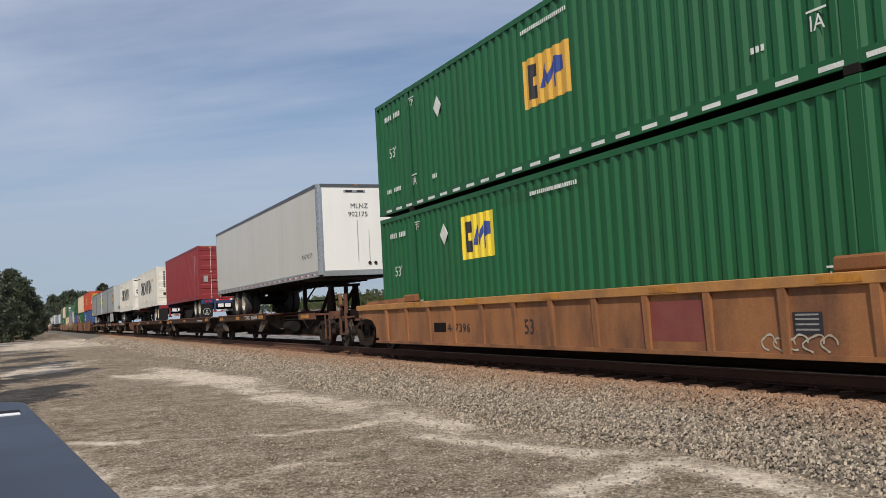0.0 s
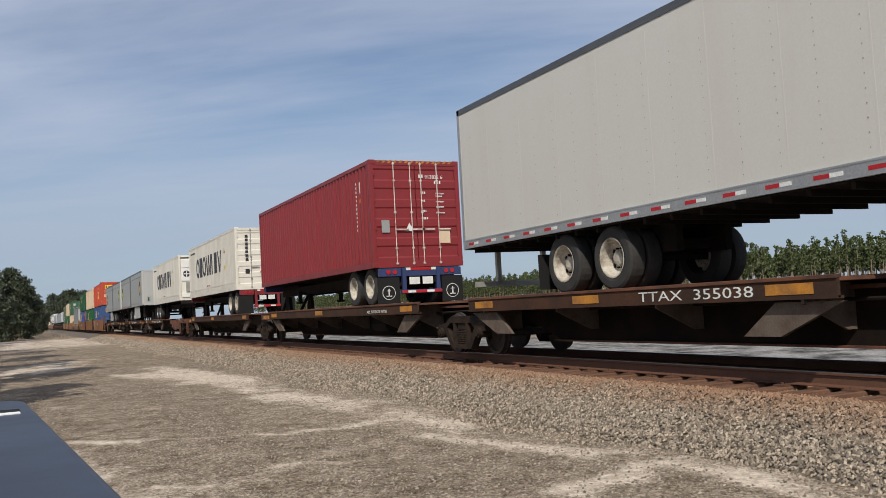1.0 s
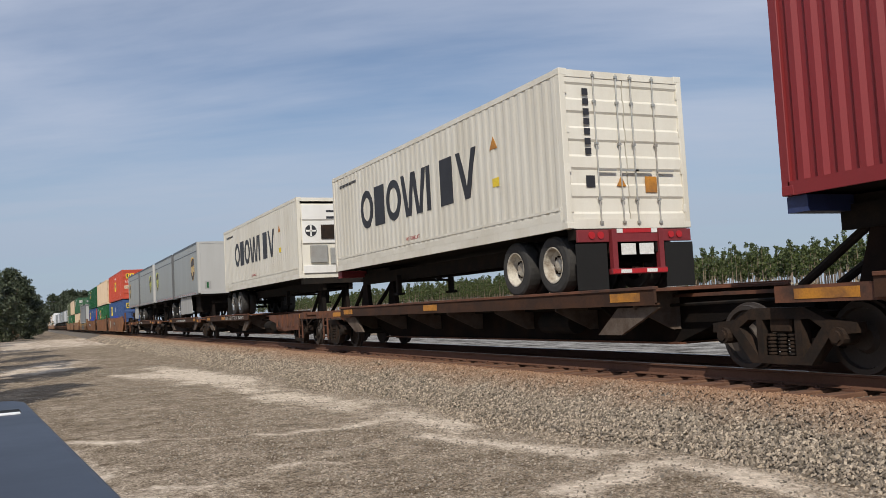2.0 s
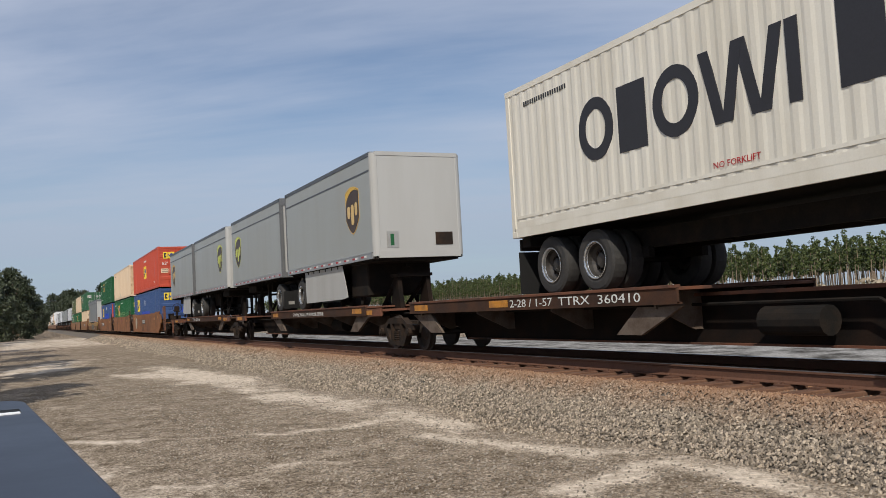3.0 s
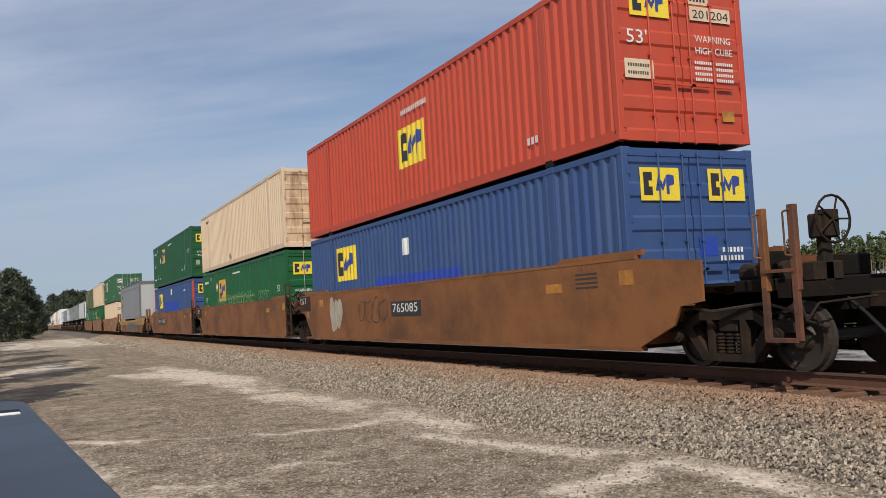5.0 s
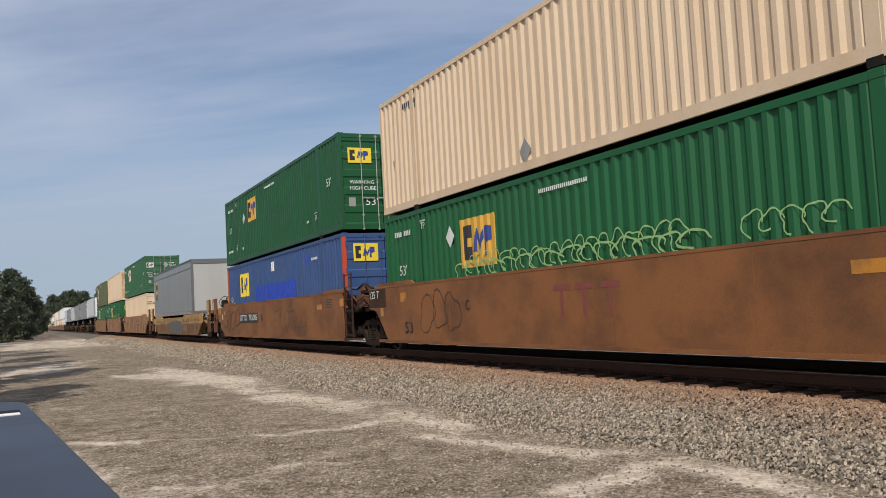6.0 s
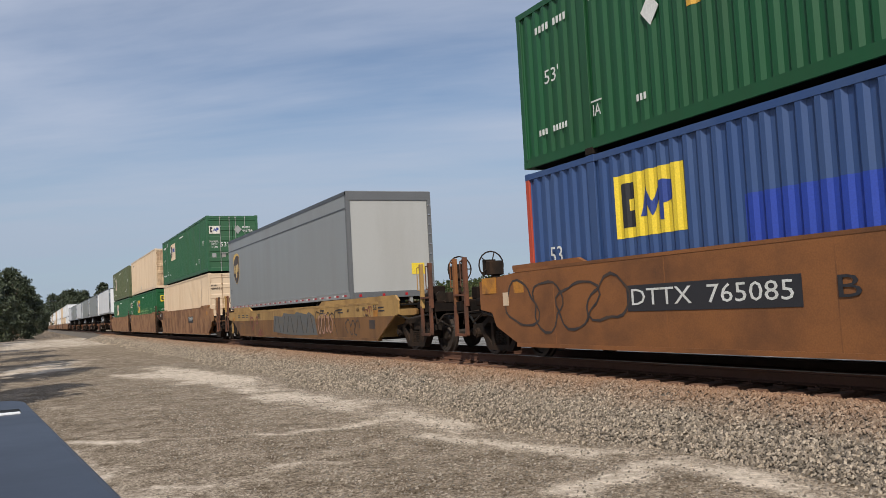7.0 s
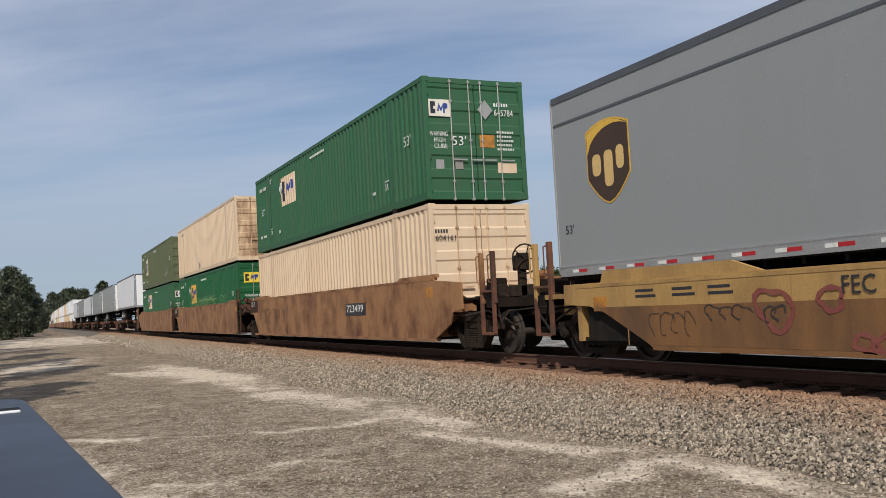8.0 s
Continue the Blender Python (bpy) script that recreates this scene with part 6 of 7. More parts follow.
def reefer(label, machinery):
    """A white refrigerated box with shallow ribs and a row of black blocks where the firm's name stands."""
    c = container("refrigerated_container", label, "reefer", 12.19, 2.72, deep=0.010, bar="zinc")
    y, z0, z1, t = -HW - 0.004, 0.98, 1.98, 0.19

    def ring(xa, xb):
        bm, n = bmesh.new(), 24
        cx, cz, rx, rz = (xa + xb) / 2, (z0 + z1) / 2, (xb - xa) / 2, (z1 - z0) / 2
        loops = [[bm.verts.new((cx + (rx - d) * math.cos(k * 2 * math.pi / n), yy, cz + (rz - d) * math.sin(k * 2 * math.pi / n))) for k in range(n)] for d, yy in ((0, y), (t, y), (t, y + 0.012), (0, y + 0.012))]
        for p, q in zip(loops, loops[1:] + loops[:1]):
            for k in range(n):
                bm.faces.new((p[k], p[(k + 1) % n], q[(k + 1) % n], q[k]))
        return bm

    def slant(xa, xb):
        return prism(bmesh.new(), [(xa, z1), (xa + t, z1), (xb + t, z0), (xb, z0)], y, y + 0.012)
    for k, bm in enumerate((ring(-3.78, -2.87), ring(-1.92, -0.98), slant(-0.95, -0.70), slant(-0.34, -0.58), slant(-0.30, -0.06), slant(0.30, 0.06), slant(2.05, 2.42), slant(2.78, 2.44),
               boxes((-2.74, -2.08, y, y + 0.012, z0, z1)), boxes((0.53, 0.72, y, y + 0.012, z0, z1)), boxes((1.25, 1.85, y, y + 0.012, z0, z1)))):
        for v in bm.verts:
            v.co.y -= 0.002 * (k % 2)
        part("name_block", bm, "ink", c, "plain black block of the firm's sign")
    bars(c, [(-5.45, 2.32, 1.4, 0.08)], "ink")
    lettering("NO FORKLIFT", 0.12, c, side_at(-0.8, -HW - 0.004, 0.42), "red", 0.82)
    part("triangle", prism(bmesh.new(), [(3.55, 1.78), (3.85, 1.78), (3.70, 2.02)], -HW - 0.004, -HW + 0.004), "safety", c)
    part("placard", boxes((3.6, 3.85, -HW - 0.004, -HW + 0.004, 1.05, 1.22)), "yellow", c)
    part("lower_band", boxes((-5.9, 5.9, -HW - 0.006, -HW, 0.16, 0.28), (-5.9, 5.9, -HW - 0.006, -HW, 0.33, 0.38)), "reefer", c)
    x = 6.095
    if machinery:
        for ob in [o for o in c.children if o.name.startswith("door")]:
            for k in list(ob.children):
                bpy.data.objects.remove(k)
            bpy.data.objects.remove(ob)
        part("machinery_panel", boxes((x - 0.08, x - 0.03, -1.17, 1.17, 0.14, 2.5)), "reefer", c)
        unit = part("cooling_unit", boxes((x - 0.03, x + 0.03, -1.14, 1.14, 1.95, 2.45), (x - 0.03, x + 0.02, -1.14, 1.14, 1.16, 1.92), (x - 0.03, x + 0.05, -1.14, 1.14, 0.16, 0.42), b=0.01), "nose", c)
        part("fan_opening", prism(bmesh.new(), [(-0.85 + 0.2 * math.cos(k * 0.393), 1.58 + 0.2 * math.sin(k * 0.393)) for k in range(16)], x + 0.02, x + 0.026, "x"), "ink", unit)
        part("fan_blade", boxes((x + 0.026, x + 0.03, -0.88, -0.82, 1.40, 1.76), (x + 0.026, x + 0.03, -1.02, -0.68, 1.55, 1.61)), "nose", unit)
        part("control_box", boxes((x + 0.02, x + 0.05, -0.5, -0.05, 1.3, 1.78), (x + 0.02, x + 0.05, 0.1, 0.9, 1.25, 1.8)), "cast", unit)
        part("compressor", boxes((x - 0.02, x + 0.06, -0.9, -0.3, 0.5, 1.1), (x - 0.02, x + 0.05, -0.2, 0.4, 0.45, 1.0), (x - 0.02, x + 0.05, 0.5, 1.05, 0.5, 1.05), b=0.02), "zinc", unit)
        part("marking", boxes((x + 0.03, x + 0.034, -0.3, 0.35, 2.2, 2.27), (x + 0.03, x + 0.034, -0.3, 0.5, 1.98, 2.06)), "ink", unit)
    else:
        for k in range(7):
            part("name_block", boxes((x + 0.002, x + 0.006, -0.86, -0.74, 2.28 - k * 0.17, 2.39 - k * 0.17)), "ink", c)
        part("triangle", prism(bmesh.new(), [(-0.26, 0.72), (-0.06, 0.72), (-0.16, 0.90)], x, x + 0.006, "x"), "safety", c)
        part("notice", boxes((x, x + 0.006, -0.88, -0.7, 0.7, 0.9)), "ink", c)
        part("notice", boxes((x, x + 0.006, 0.35, 0.6, 0.62, 0.9)), "safety", c)
    return c


ride(reefer("white 40-foot refrigerated container with black name blocks, doors shut", False), -70.22, 2.2)
ride(chassis("dark red container chassis under a white box", 12.4, 1.13, 2.2, "chassis_red", (0.85, 2.15), 8.9, "rim_white", False), -70.22, 0, True)
spine_unit(-77.2, -59.9, (-76.0, -62.0), (-76.2,), None, (True, False), (True, False))
ride(reefer("white 40-foot refrigerated container showing its cooling unit", True), -86.25, 2.2)
ride(chassis("black container chassis under a white refrigerated box", 12.4, 1.13, 2.2, "under", (1.0, 2.3), 8.6, "rim_dark", False), -86.1, 0)
spine_unit(-98.6, -80.9, (-97.3, -87.9), (-80.6,), ("TTRX  360410", -90.9, 2.2), (True, True), (False, True))

es = MOVERS[-1][0]
ex = es.matrix_basis.translation.x
part("end_side", prism(bmesh.new(), [(-84.4 - ex, 1.04), (-80.4 - ex, 1.04), (-80.4 - ex, 0.52), (-82.4 - ex, 0.46), (-83.4 - ex, 0.74), (-84.4 - ex, 0.86)], -1.31, -1.27), "spine", es, "rusty side plate over the truck")
for x in (-83.2, -82.5, -81.8, -81.1):
    part("rib", boxes((x - 0.04 - ex, x + 0.04 - ex, -1.36, -1.31, 0.62, 1.04)), "spine", es)
tank = rod(bmesh.new(), (-83.5 - ex, -1.12, 0.60), (-82.5 - ex, -1.12, 0.60), 0.17, 16)
part("air_reservoir", tank, "spine", es, "rusty air tank with a pale scrawl")
lettering("2-28 / 1-57", 0.2, es, side_at(-92.55 - es.matrix_basis.translation.x, -1.335, 0.94), "white", 1.45, label="white load marks")


# four short delivery trailers, tail to tail on two units
def pup(label, lime, sx, back, low=None):
    t = van_trailer("delivery_trailer", label, 8.45, 2.79, 2.36, "grey_trailer", "pale_nose", 1.13, (1.05,), stripe=True, skirt=low, gear=4.1, rivets=False, tape=1 if back else -1)
    for far in (False, True):
        shield_at(t, sx if not far else -sx, far, lime)
    part("document_box", boxes((4.222, 4.236, -0.95, -0.62, 2.62, 3.05)), "zinc", t)
    part("document_box", boxes((4.22, 4.24, -0.85, -0.75, 2.68, 2.98)), "green", t, "small green tag")
    deep = 1.4 if low and low[1] > 5 else 2.02
    part("landing_gearbox", boxes((1.3, 2.7, -0.95, 0.95, deep, 2.34), (0.3, 1.3, -0.5, 0.5, max(deep, 1.75), 2.34), b=0.04), "under", t)
    for y in (-0.85, 0.85):
        part("landing_strut", rod(bmesh.new(), (1.9, y, 1.2), (1.2, y * 0.8, 2.2), 0.045, 7), "under", t)
        part("landing_strut", rod(bmesh.new(), (1.9, y, 1.2), (2.5, y * 0.8, 2.2), 0.045, 7), "under", t)
    part("socket_panel", boxes((4.222, 4.24, 0.45, 0.95, 2.68, 3.02)), "cast", t)
    return t


def shield_at(t, x, back, lime, z=3.78):
    n0 = set(t.children)
    shield(t, x, z, 1.1, 1.32, lime)
    if back:
        for ob in set(t.children) - n0:
            ob.matrix_basis = pose(0, 0, 0, 0, 0, 180)


P_LABEL = "short grey delivery trailer with a dark shield, on its wheels"
ride(pup(P_LABEL, False, 2.65, False, (1.75, 5.9)), -103.7)
ride(pup(P_LABEL, True, 2.86, True), -112.9, 0, True)
ride(pup(P_LABEL, True, 2.62, False), -122.4)
ride(pup(P_LABEL, False, 2.78, True, (1.75, 4.4)), -131.6, 0, True)
spine_unit(-117.3, -98.6, (-110.4, -100.3), (-100.2, -115.8), ("TWIN 28 ALL PURPOSE SPINE", -107.4, 3.4, 0.15), (True, False))
spine_unit(-135.0, -117.3, (-129.9, -119.5), (-119.0, -133.8), ("TTRX  360410", -127.8, 2.2), (True, False), (True, False))

# a three-unit well car
orange = marked_container("orange", "yellow", "orange-red corrugated 53-foot container above a blue one", -0.55, 1.5, (1.05, 2.0), texts=False, door="plates")
bars(orange, [(-0.3, 2.3, 1.5, 0.12), (5.4, 0.5, 0.4, 0.14)])
blue = marked_container("blue", "yellow", "blue corrugated 53-foot container with fresh blue patches", -5.6, 1.65, (1.5, 2.45), texts=False, twin=True)
part("paint_patch", corr(bmesh.new(), -2.6, 2.4, 0.7, 1.45, -HW, off=0.003), "deep_blue", blue, "patch of fresher blue paint")
part("paint_patch", corr(bmesh.new(), -0.7, -0.2, 1.9, 2.3, -HW, off=0.003), "white", blue)
stack(-157.64, blue, orange)
wo = well_unit(-159.2, -139.7, -157.64, -141.49, "smooth", "rust-brown well car with smooth tall sides and end ladders", mark=[("765085", -150.6, 0.95, 0.3, "white", 1.7, 1.5)], ends=(False, True))

cream = container("shipping_container", "cream corrugated 53-foot container with rust-stained doors", "cream", doors="cream_rust", bar="cream_rust")
diamond(cream, -1.1, 0.45, 0.2, "zinc")
bars(cream, [(-6.6, 2.45, 0.8, 0.12), (-7.3, 1.2, 0.06, 0.6)], "ink")
g2 = marked_container("green", "gold", "green corrugated container with pale graffiti along its foot", -3.9, 1.5, (1.4, 2.4))
stack(-176.95, g2, cream)
wc = well_unit(-178.5, -159.2, -176.95, -160.8, "smooth", "rust-brown well car with smooth tall sides", mark=[("C", -172.4, 0.95, 0.3, "ink", 0, 0), ("53", -175.6, 0.48, 0.36, "ink", 0, 0.45)], trucks=(True, False))

g4 = marked_container("green_deep", "gold", G_LABEL, -3.66, 1.49, (1.58, 2.48), dia=1.8)
b4 = marked_container("blue", "yellow", "blue corrugated container with red corner posts and freshly painted patches", -5.48, 1.53, (1.5, 2.45), texts=False, twin=True)
for ob in [o for o in b4.children if o.name.startswith("corner_post")]:
    ob.data.materials[0] = M["orange"]
part("paint_patch", corr(bmesh.new(), -2.87, 3.08, 1.16, 1.83, -HW, off=0.003), "deep_blue", b4, "long patch of fresher blue paint")
part("paint_patch", corr(bmesh.new(), 4.22, 4.64, 2.29, 2.48, -HW, off=0.003), "deep_blue", b4)
part("paint_patch", corr(bmesh.new(), -0.18, 0.26, 2.28, 2.62, -HW, off=0.003), "white", b4, "white notice")
lettering("53", 0.42, b4, side_at(-7.4, -HW - 0.005, 1.25))
lettering("11'", 0.30, b4, side_at(-7.35, -HW - 0.009, 0.86), "ink")
part("notice", boxes((-7.42, -6.92, -HW - 0.007, -HW, 0.78, 1.16)), "white", b4)
bars(b4, [(4.95, 2.32, 0.68, 0.08)])
stack(-196.42, b4, g4)
wb = well_unit(-197.9, -178.5, -196.42, -180.27, "smooth", "rust-brown well car with smooth tall sides and graffiti", mark=[("DTTX  765085", -193.4, 0.9, 0.34, "white", 3.15, 3.0), ("B", -189.8, 0.9, 0.36, "ink", 0, 0.3)], trucks=(True, False), ends=(True, False))

def on(car, x):
    """A place along the train in the car's own space."""
    return x - car.matrix_basis.translation.x


spray(wa, on(wa, -7.9), 0.30, 1.1, 0.2, -1.446, "spray_pale", 3, 5, 0.012, closed=False)
part("notice", boxes((on(wa, -7.42), on(wa, -7.0), -1.447, -1.44, 0.50, 0.76)), "ink", wa, "black notice plate")
part("notice_line", boxes(*[(on(wa, -7.38), on(wa, -7.05), -1.450, -1.447, z, z + 0.02) for z in (0.55, 0.61, 0.67, 0.72)]), "zinc", wa)
part("paint_patch", boxes((on(wa, -10.2), on(wa, -8.9), -1.4435, -1.44, 0.40, 0.95)), "spray_red", wa, "faded red patch")
part("number_panel", boxes((on(wa, -17.35), on(wa, -16.75), -1.4445, -1.44, 0.50, 0.70)), "spine_dark", wa)
for k in range(5):
    part("reflector", boxes((on(wa, -18.6 + k * 2.9), on(wa, -18.0 + k * 2.9), -1.507, -1.50, 1.07, 1.15)), "safety", wa)
spray(wb, on(wb, -197.0), 0.60, 3.5, 0.78, -1.452, "spray_black", 11, 4, 0.022)
spray(wb, on(wb, -187.6), 0.55, 2.6, 0.75, -1.452, "spray_black", 12, 4, 0.010)
spray(wb, on(wb, -186.0), 0.36, 2.4, 0.3, -1.452, "spray_black", 13, 5, 0.008, closed=False)
spray(wc, on(wc, -174.6), 0.55, 1.9, 0.8, -1.452, "spray_black", 14, 3, 0.012)
for x in (-169.1, -168.45, -167.75):
    part("faded_block", boxes((on(wc, x), on(wc, x) + 0.5, -1.4535, -1.45, 1.2, 1.3), (on(wc, x) + 0.2, on(wc, x) + 0.3, -1.4535, -1.45, 0.76, 1.2)), "spray_red", wc, "faded dark red company block")
for car, x in ((wo, -143.6), (wc, -163.2), (wb, -182.5)):
    part("faded_block", boxes((on(car, x), on(car, x) + 0.5, -1.453, -1.45, 1.15, 1.30)), "safety", car)
    for k in range(4):
        part("stencil_line", boxes((on(car, x) + 0.9, on(car, x) + 1.5, -1.4525, -1.45, 1.40 - k * 0.07, 1.43 - k * 0.07)), "spray_black", car)
spray(wo, on(wo, -155.4), 0.5, 0.9, 0.95, -1.452, "spray_pale", 21, 2, 0.02, "spray_pale")
spray(wo, on(wo, -153.0), 0.7, 2.0, 0.6, -1.452, "spray_black", 22, 4, 0.012)
spray(g2, -4.2, 1.18, 7.6, 0.34, -HW, "lime_spray", 31, 15, 0.018, closed=False)
spray(g2, -3.6, 1.24, 6.6, 0.40, -HW, "lime_spray", 33, 19, 0.013, closed=False)
spray(g2, 4.0, 1.30, 1.6, 0.30, -HW, "lime_spray", 34, 5, 0.012, closed=False)

part("reflector", boxes((on(wb, -198.0), on(wb, -197.45), -1.459, -1.452, 1.22, 1.52)), "safety", wb)
part("notice", boxes((on(wb, -197.2), on(wb, -197.0), -1.458, -1.452, 0.98, 1.22)), "cream", wb, "small pale notice")

# grey trailer body standing in a yellow well car
gt = van_trailer("delivery_trailer", "long grey delivery trailer standing in a yellow well car", 16.3, 3.02, 1.38, "slate_trailer", "pale_nose", 0.36, (2.2, 3.5), stripe=True, rivets=False, flaps=False, tape=1)
shield_at(gt, -6.5, True, False, 3.1)
lettering("53'", 0.2, gt, pose(0, 0, 0, 0, 0, 180) @ side_at(-7.78, -1.303, 2.08), "ink", 0.24, label="black length mark")
bm = boxes((-8.142, -8.132, -1.02, -0.62, 2.0, 2.32))
part("notice", bm, "yellow", gt, "yellow notice on the rear door")
ride(gt, -214.35, 0, True)
wf = well_unit(-221.6, -202.0, -222.27 + 0.9, -206.2 + 2.2, "yellow", "grimy yellow well car covered in graffiti", mark=[("53", -204.02, 1.03, 0.17, "ink", 0, 0.22), ("48", -204.85, 1.02, 0.15, "ink", 0, 0.2), ("45", -205.3, 1.01, 0.15, "ink", 0, 0.2), ("40", -206.1, 1.00, 0.13, "ink", 0, 0.18), ("L-73-4", -204.75, 0.86, 0.10, "ink", 0, 0.36), ("FEC", -216.64, 0.92, 0.29, "ink", 0, 0.42)], ends=(True, True))

x0 = on(wf, -214.3)
part("sprayed_fill", prism(bmesh.new(), [(x0, 0.44), (x0 + 0.15, 1.0), (x0 + 1.3, 0.96), (x0 + 1.5, 1.08), (x0 + 2.9, 1.02), (x0 + 3.1, 1.1), (x0 + 4.3, 1.0), (x0 + 4.5, 1.08), (x0 + 5.1, 0.94), (x0 + 5.4, 0.36), (x0 + 3.6, 0.33), (x0 + 1.8, 0.35)], -1.4592, -1.457), "spray_grey", wf, "grey sprayed area with dark strokes")
bm = bmesh.new()
for sx, sz in ((0.25, 1), (0.85, -1), (1.45, 1), (2.0, 1), (2.55, -1), (3.15, 1), (3.7, -1), (4.3, 1), (4.85, -1)):
    prism(bm, [(x0 + sx - 0.12 * sz, 0.42), (x0 + sx - 0.12 * sz + 0.07, 0.42), (x0 + sx + 0.16 * sz + 0.05, 0.98), (x0 + sx + 0.16 * sz, 0.98)], -1.461, -1.4595)
part("sprayed_stroke", bm, "spray_black", wf)
spray(wf, on(wf, -209.0), 0.40, 2.3, 0.66, -1.458, "spray_black", 52, 5, 0.016, closed=False)
spray(wf, on(wf, -208.8), 0.45, 1.4, 0.5, -1.4575, "spray_pink", 58, 4, 0.03)
spray(wf, on(wf, -219.9), 0.46, 0.95, 0.3, -1.458, "spray_black", 53, 4, 0.006, closed=False)
spray(wf, on(wf, -218.75), 0.66, 0.75, 0.18, -1.458, "spray_black", 63, 3, 0.008, closed=False)
spray(wf, on(wf, -217.85), 0.50, 0.52, 0.5, -1.458, "spray_red", 54, 1, 0.035)
spray(wf, on(wf, -217.75), 0.62, 0.3, 0.2, -1.459, "spray_black", 64, 2, 0.012, closed=False)
spray(wf, on(wf, -216.92), 0.75, 0.28, 0.27, -1.458, "spray_red", 55, 1, 0.03)
spray(wf, on(wf, -216.5), 0.3, 0.5, 0.18, -1.458, "spray_red", 65, 2, 0.03)
spray(wf, on(wf, -206.2), 0.36, 1.1, 0.42, -1.458, "spray_black", 56, 3, 0.018, closed=False)
spray(wf, on(wf, -204.6), 0.86, 0.5, 0.24, -1.458, "spray_red", 57, 3, 0.012, closed=False)
for k, x in enumerate((-220.2, -219.4, -218.7, -208.6, -206.9, -203.7)):
    part("stencil_line", boxes((on(wf, x), on(wf, x) + 0.45, -1.4525, -1.45, 0.98, 1.02), (on(wf, x), on(wf, x) + 0.4, -1.4525, -1.45, 1.06, 1.10)), "ink", wf)
part("notice", boxes((on(wf, -204.35), on(wf, -203.95), -1.46, -1.45, 0.55, 0.77)), "spray_black", wf)
part("guide_plate", prism(bmesh.new(), [(-9.3, 1.22), (-5.9, 1.22), (-6.5, 1.40), (-9.2, 1.42)], -1.42, -1.36), "well_yellow", wf)
part("guide_plate", prism(bmesh.new(), [(9.4, 1.22), (3.0, 1.22), (3.3, 1.36), (9.2, 1.36)], -1.42, -1.36), "well_yellow", wf)

# another three-unit well car
g5 = marked_container("green_dull", "cream", "dull green corrugated 53-foot container stacked on a cream one", -4.35, 1.74, (1.45, 2.45), door="pale")
c5 = container("shipping_container", "cream corrugated 53-foot container below a green one", "cream", bar="cream_rust")
lettering("604161", 0.17, c5, end_at(8.072, -1.17, 2.06), "ink", 0.5)
bars(c5, [(-1.17, 2.23, 0.34, 0.08)], "ink", x=8.07)
stack(-243.7, c5, g5)
wd = well_unit(-245.4, -226.0, -243.7, -227.55, "tan", "dusty tan well car with smooth tall sides", mark=[("723499", -233.0, 0.95, 0.28, "white", 1.5, 1.3)], ends=(False, True))
spray(wd, on(wd, -243.0), 0.5, 4.0, 0.7, -1.452, "spray_black", 41, 6, 0.008, closed=False)
stack(-263.8, copy_thing(g2, Matrix()), copy_thing(cream, Matrix()))
well_unit(-265.0, -245.4, -263.8, -247.65, "tan", "dusty tan well car with smooth tall sides", trucks=(True, False))
olive = marked_container("olive", "cream", "olive corrugated 53-foot container stacked on a green one", -5.3, 1.0, (1.1, 2.2), ends=False)
stack(-282.7, copy_thing(g5, Matrix()), olive)
well_unit(-284.5, -265.0, -282.7, -266.55, "tan", "dusty tan well car with smooth tall sides", trucks=(True, False), ends=(True, False))

# the rest of the train, repeating what has gone by
far_spine = spine_unit(-305.5, -288.0, (-304.5, -295.5), (-289.6,), None, (True, True), (True, True))
white_trailer = van_trailer("semi_trailer", "plain white box trailer far back on the train", 16.1, 2.87, 2.17, "far_white", "far_white", 1.13, (3.4, 4.7), gear=11.2, tape=0)
ride(white_trailer, -296.9)
grey_trailer = van_trailer("semi_trailer", "plain grey box trailer far back on the train", 16.1, 2.87, 2.17, "grey_trailer", "nose", 1.13, (3.4, 4.7), gear=11.2, tape=0)
ride(grey_trailer, -317.5)
for k, x in enumerate((-316.8, -337.0, -357.4, -378.0, -398.5)):
    ride(copy_thing(far_spine, Matrix()), x + 0.2)
    if k:
        ride(copy_thing(grey_trailer if k in (1, 3) else white_trailer, Matrix()), x)


def far_container(label, material):
    """A box that only ever shows small: walls, rails, doors, roof and floor."""
    c = thing("shipping_container", label, "shipping container", "containers on the train")
    for s in (-1, 1):
        part("side_wall", corr(bmesh.new(), -8.0, 8.0, 0.15, 2.8, s * HW, side=s), material, c)
        part("rail", boxes((-8.07, 8.07, s * HW - 0.04, s * HW + 0.006, 2.78, 2.89)), material, c)
        part("rail", boxes((-8.07, 8.07, s * HW - 0.04, s * HW + 0.006, 0.0, 0.16)), material, c)
        part("door", boxes((7.98, 8.06, min(s * 0.02, s * 1.27), max(s * 0.02, s * 1.27), 0.16, 2.78)), material, c)
    part("front_wall", boxes((-8.06, -7.98, -1.27, 1.27, 0.16, 2.78)), material, c)
    part("roof", boxes((-8.06, 8.06, -1.26, 1.26, 2.84, 2.87)), material, c)
    part("floor", boxes((-8.06, 8.06, -1.26, 1.26, 0.02, 0.14)), "under", c)
    return c


far_box = far_container("white corrugated 53-foot container far back on the train", "far_white")
far_cream = far_container("cream corrugated 53-foot container far back on the train", "cream")
far_well = well_unit(-428.0, -408.0, -426.0, -409.9, "tan", "dusty tan well car far back on the train", trucks=(True, False))
for k in range(13):
    x = -418.0 - k * 20.0
    if k:
        ride(copy_thing(far_well, Matrix()), x)
    ride(copy_thing(far_cream if k % 4 in (1, 2) else far_box, Matrix()) if k != 1 else far_cream, x, Z1)
    ride(copy_thing(far_cream if k % 3 == 2 else far_box, Matrix()) if k else far_box, x, Z2)

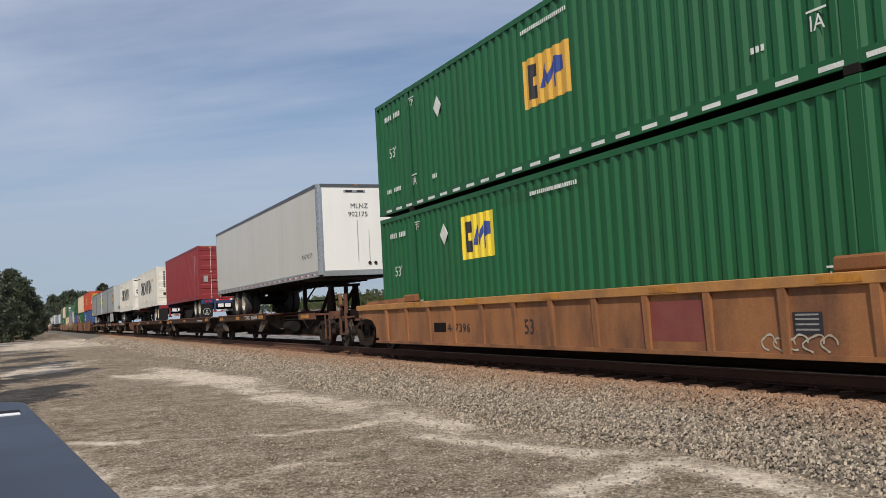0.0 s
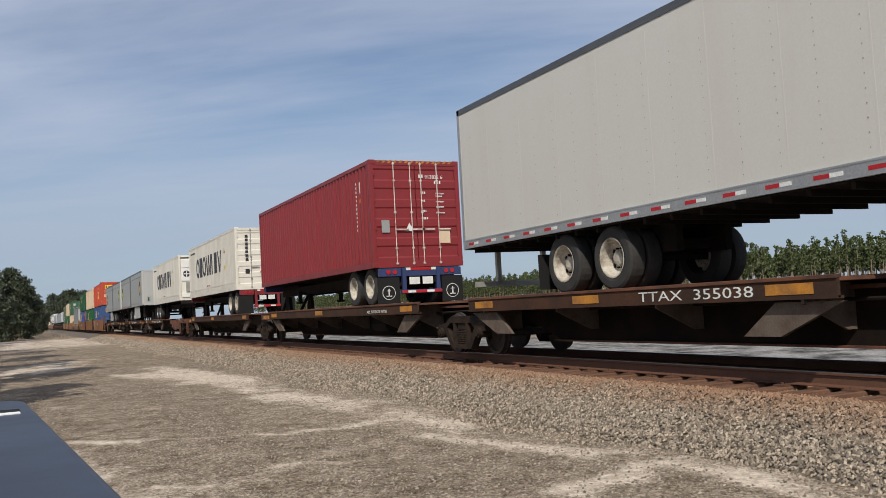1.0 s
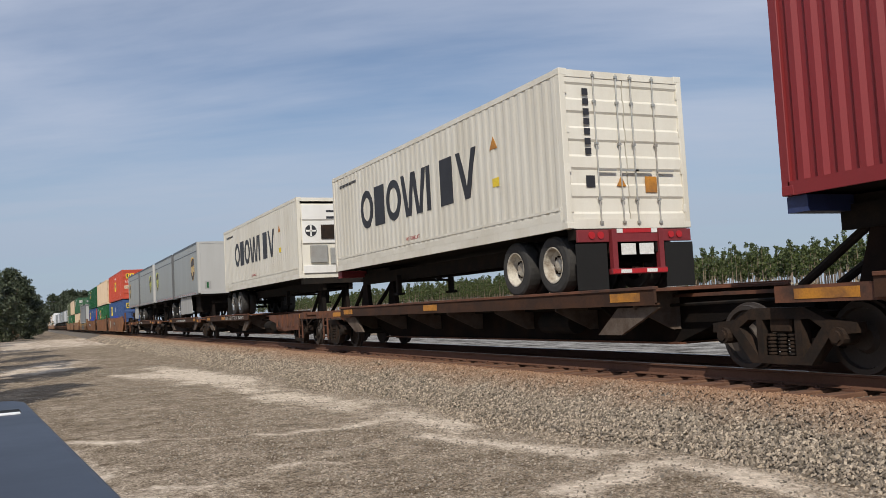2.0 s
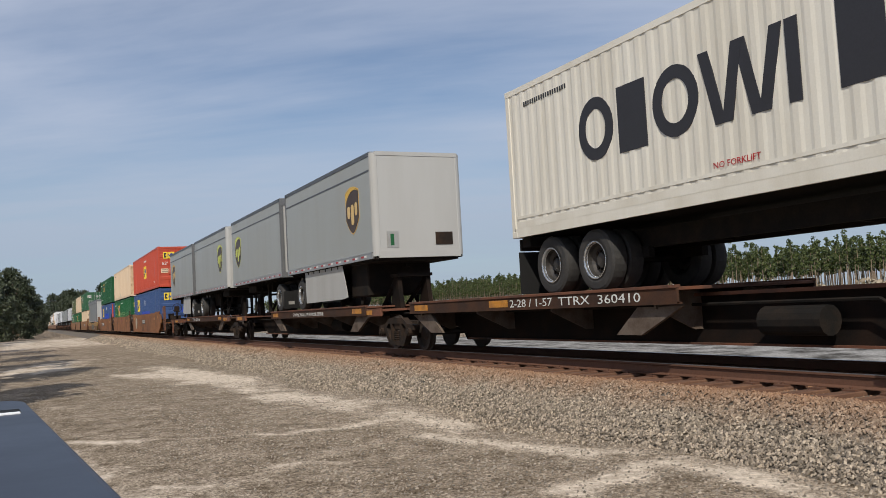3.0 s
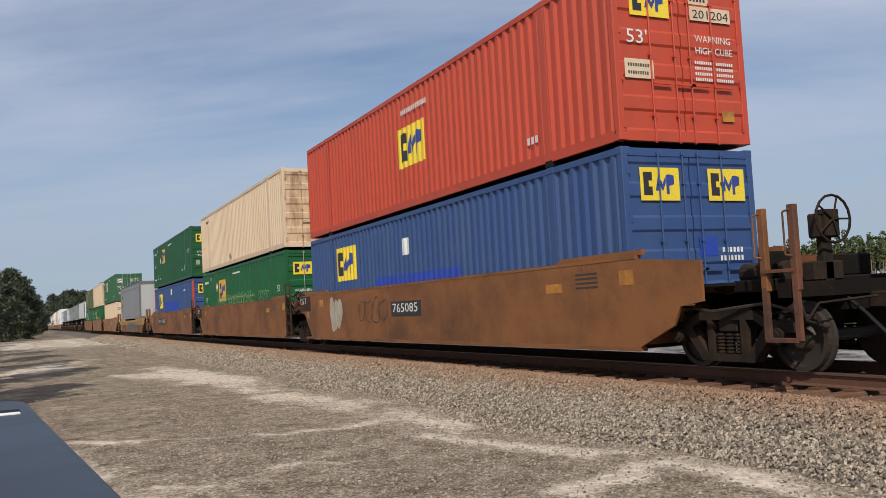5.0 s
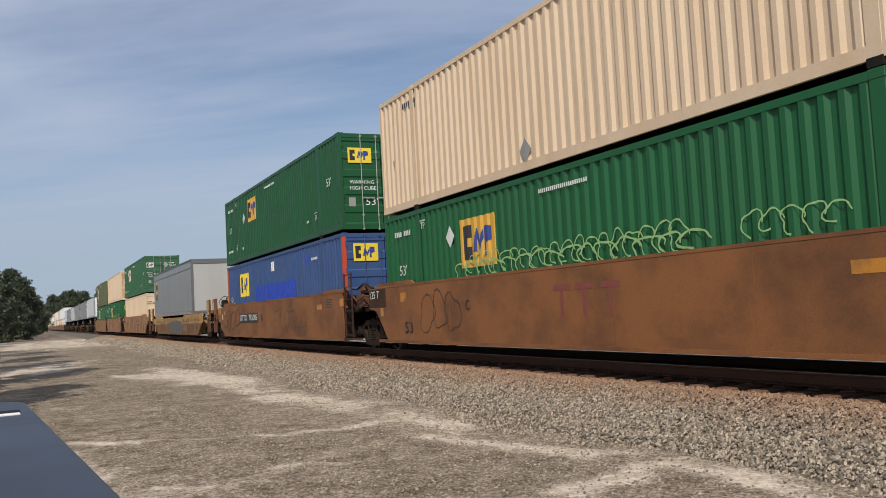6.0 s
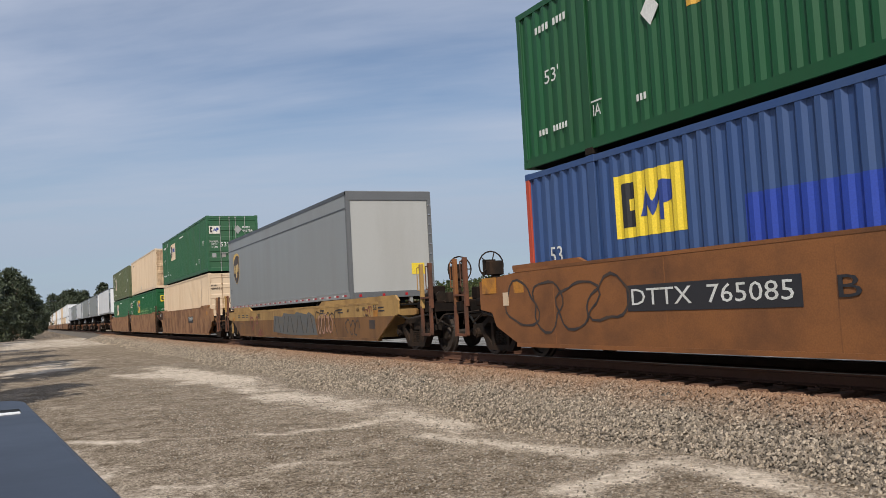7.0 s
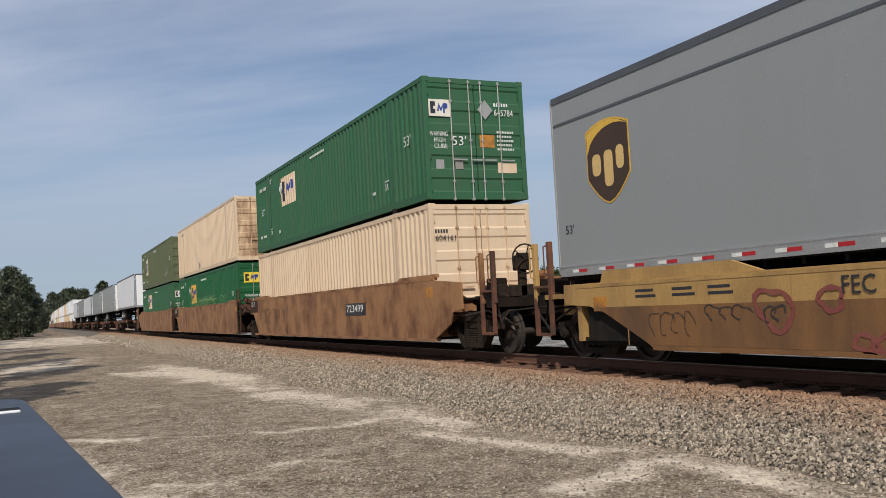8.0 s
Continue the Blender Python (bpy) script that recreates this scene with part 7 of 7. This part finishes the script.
# ---- the vehicle beside the camera ----
def parked_pickup():
    t = thing("pickup_truck", "dark slate-blue pickup bonnet with a slot near its front edge", "car")
    t.matrix_basis = pose(-3.2, 0.0, 0.0, 0, 0, 3.5)
    bm = bmesh.new()
    plan = [(0.06, -1.75), (-0.02, -1.5), (-0.03, -0.10), (0.0, -0.045), (0.07, -0.02), (2.3, 0.0), (2.3, -1.75)]
    a = [bm.verts.new((x, y, 0.02)) for x, y in plan]
    c = [bm.verts.new((x, y, 0.812 - 0.004 * ((y + 0.87) / 0.87) ** 2)) for x, y in plan]
    bm.faces.new(a), bm.faces.new(c[::-1])
    for i in range(len(plan)):
        j = (i + 1) % len(plan)
        bm.faces.new((a[i], c[i], c[j], a[j]))
    bmesh.ops.bevel(bm, geom=[e for e in bm.edges if e.verts[0].co.z > 0.5 and e.verts[1].co.z > 0.5], offset=0.02, segments=3, affect="EDGES", profile=0.5)
    part("bonnet", bm, "car_paint", t)
    part("slot", boxes((0.40, 0.50, -0.28, -0.060, 0.76, 0.8125)), "hose", t, "matt black slot")
    part("slot_lip", boxes((0.50, 0.525, -0.28, -0.062, 0.76, 0.8135), b=0.002), "far_white", t, "pale lip of the bonnet slot")
    part("bumper", boxes((-0.12, 0.1, -1.78, 0.0, -0.2, 0.05), b=0.03), "car_paint", t)
    part("underbody", boxes((0.2, 2.25, -1.6, -0.15, -0.3, 0.02)), "under", t)
    first = None
    for y in (-0.2, -1.6):
        w = tyre_pair(t, 0.75, y, -0.2, "rim_dark", r=0.42, first=first)
        w.scale = (0.82, 0.82, 0.82)
        first = first or w


parked_pickup()

# ---- trees ----
pine_wood()
for k, (x, y, h, sp) in enumerate(((-84, -7.6, 4.5, 3.0), (-96, -6.6, 6.6, 3.4), (-112, -5.6, 8.0, 3.8), (-132, -4.6, 9.0, 4.0), (-150, -2.6, 10.6, 4.0), (-172, -2.6, 10.5, 4.2), (-198, -1.6, 10.2, 4.4), (-230, -0.6, 10.0, 4.6), (-262, 0.6, 9.0, 4.4))):
    broad_tree(x, y, h, sp, 40 + k, low=0.02, clumps=110)
for k, (x, y, h, sp) in enumerate(((-330, 2, 11, 5), (-400, 28, 19, 6), (-430, 17, 17, 7), (-480, 17, 19, 8), (-520, 24, 20, 8), (-410, 21.5, 16, 6), (-560, 12, 20, 9), (-600, 18, 20, 9), (-640, 26, 20, 9), (-380, 15.5, 12, 5))):
    broad_tree(x, y, h, sp, 70 + k, leaf=0.45, clumps=80, per=60, low=0.05)
for k, (x, y, h) in enumerate(((-17, -5.2, 10.0), (-25, -5.6, 12.5), (-34, -5.8, 13.0), (-44, -6.4, 13.0), (-55, -6.6, 13.0), (-66, -7.2, 11.0))):
    broad_tree(x, y, h, 2.9, 90 + k, clumps=60, per=60, low=0.25)
ballast_stones()


def motions():
    """The whole train rolls past at a steady pace, about 26 m/s."""
    drift = ((0.0, 0.0), (0.5, 0.04), (1.0, -0.02), (1.5, -0.23), (1.7, -0.30), (2.3, -0.3), (2.8, -0.24), (3.0, -0.09), (3.5, -0.04), (4.0, 0.0), (4.5, 0.11), (4.7, 0.17), (5.3, 0.1), (5.8, 0.0), (6.0, -0.30), (6.5, 0.79), (7.0, -0.08), (7.3, -0.22), (7.5, 0.82), (8.0, 0.68))
    for ob, x, z, turned in MOVERS:
        walk(ob, [(t, pose(x + 26.1556 * t + d, YC, z, 0, 0, 180 if turned else 0)) for t, d in drift])


motions()
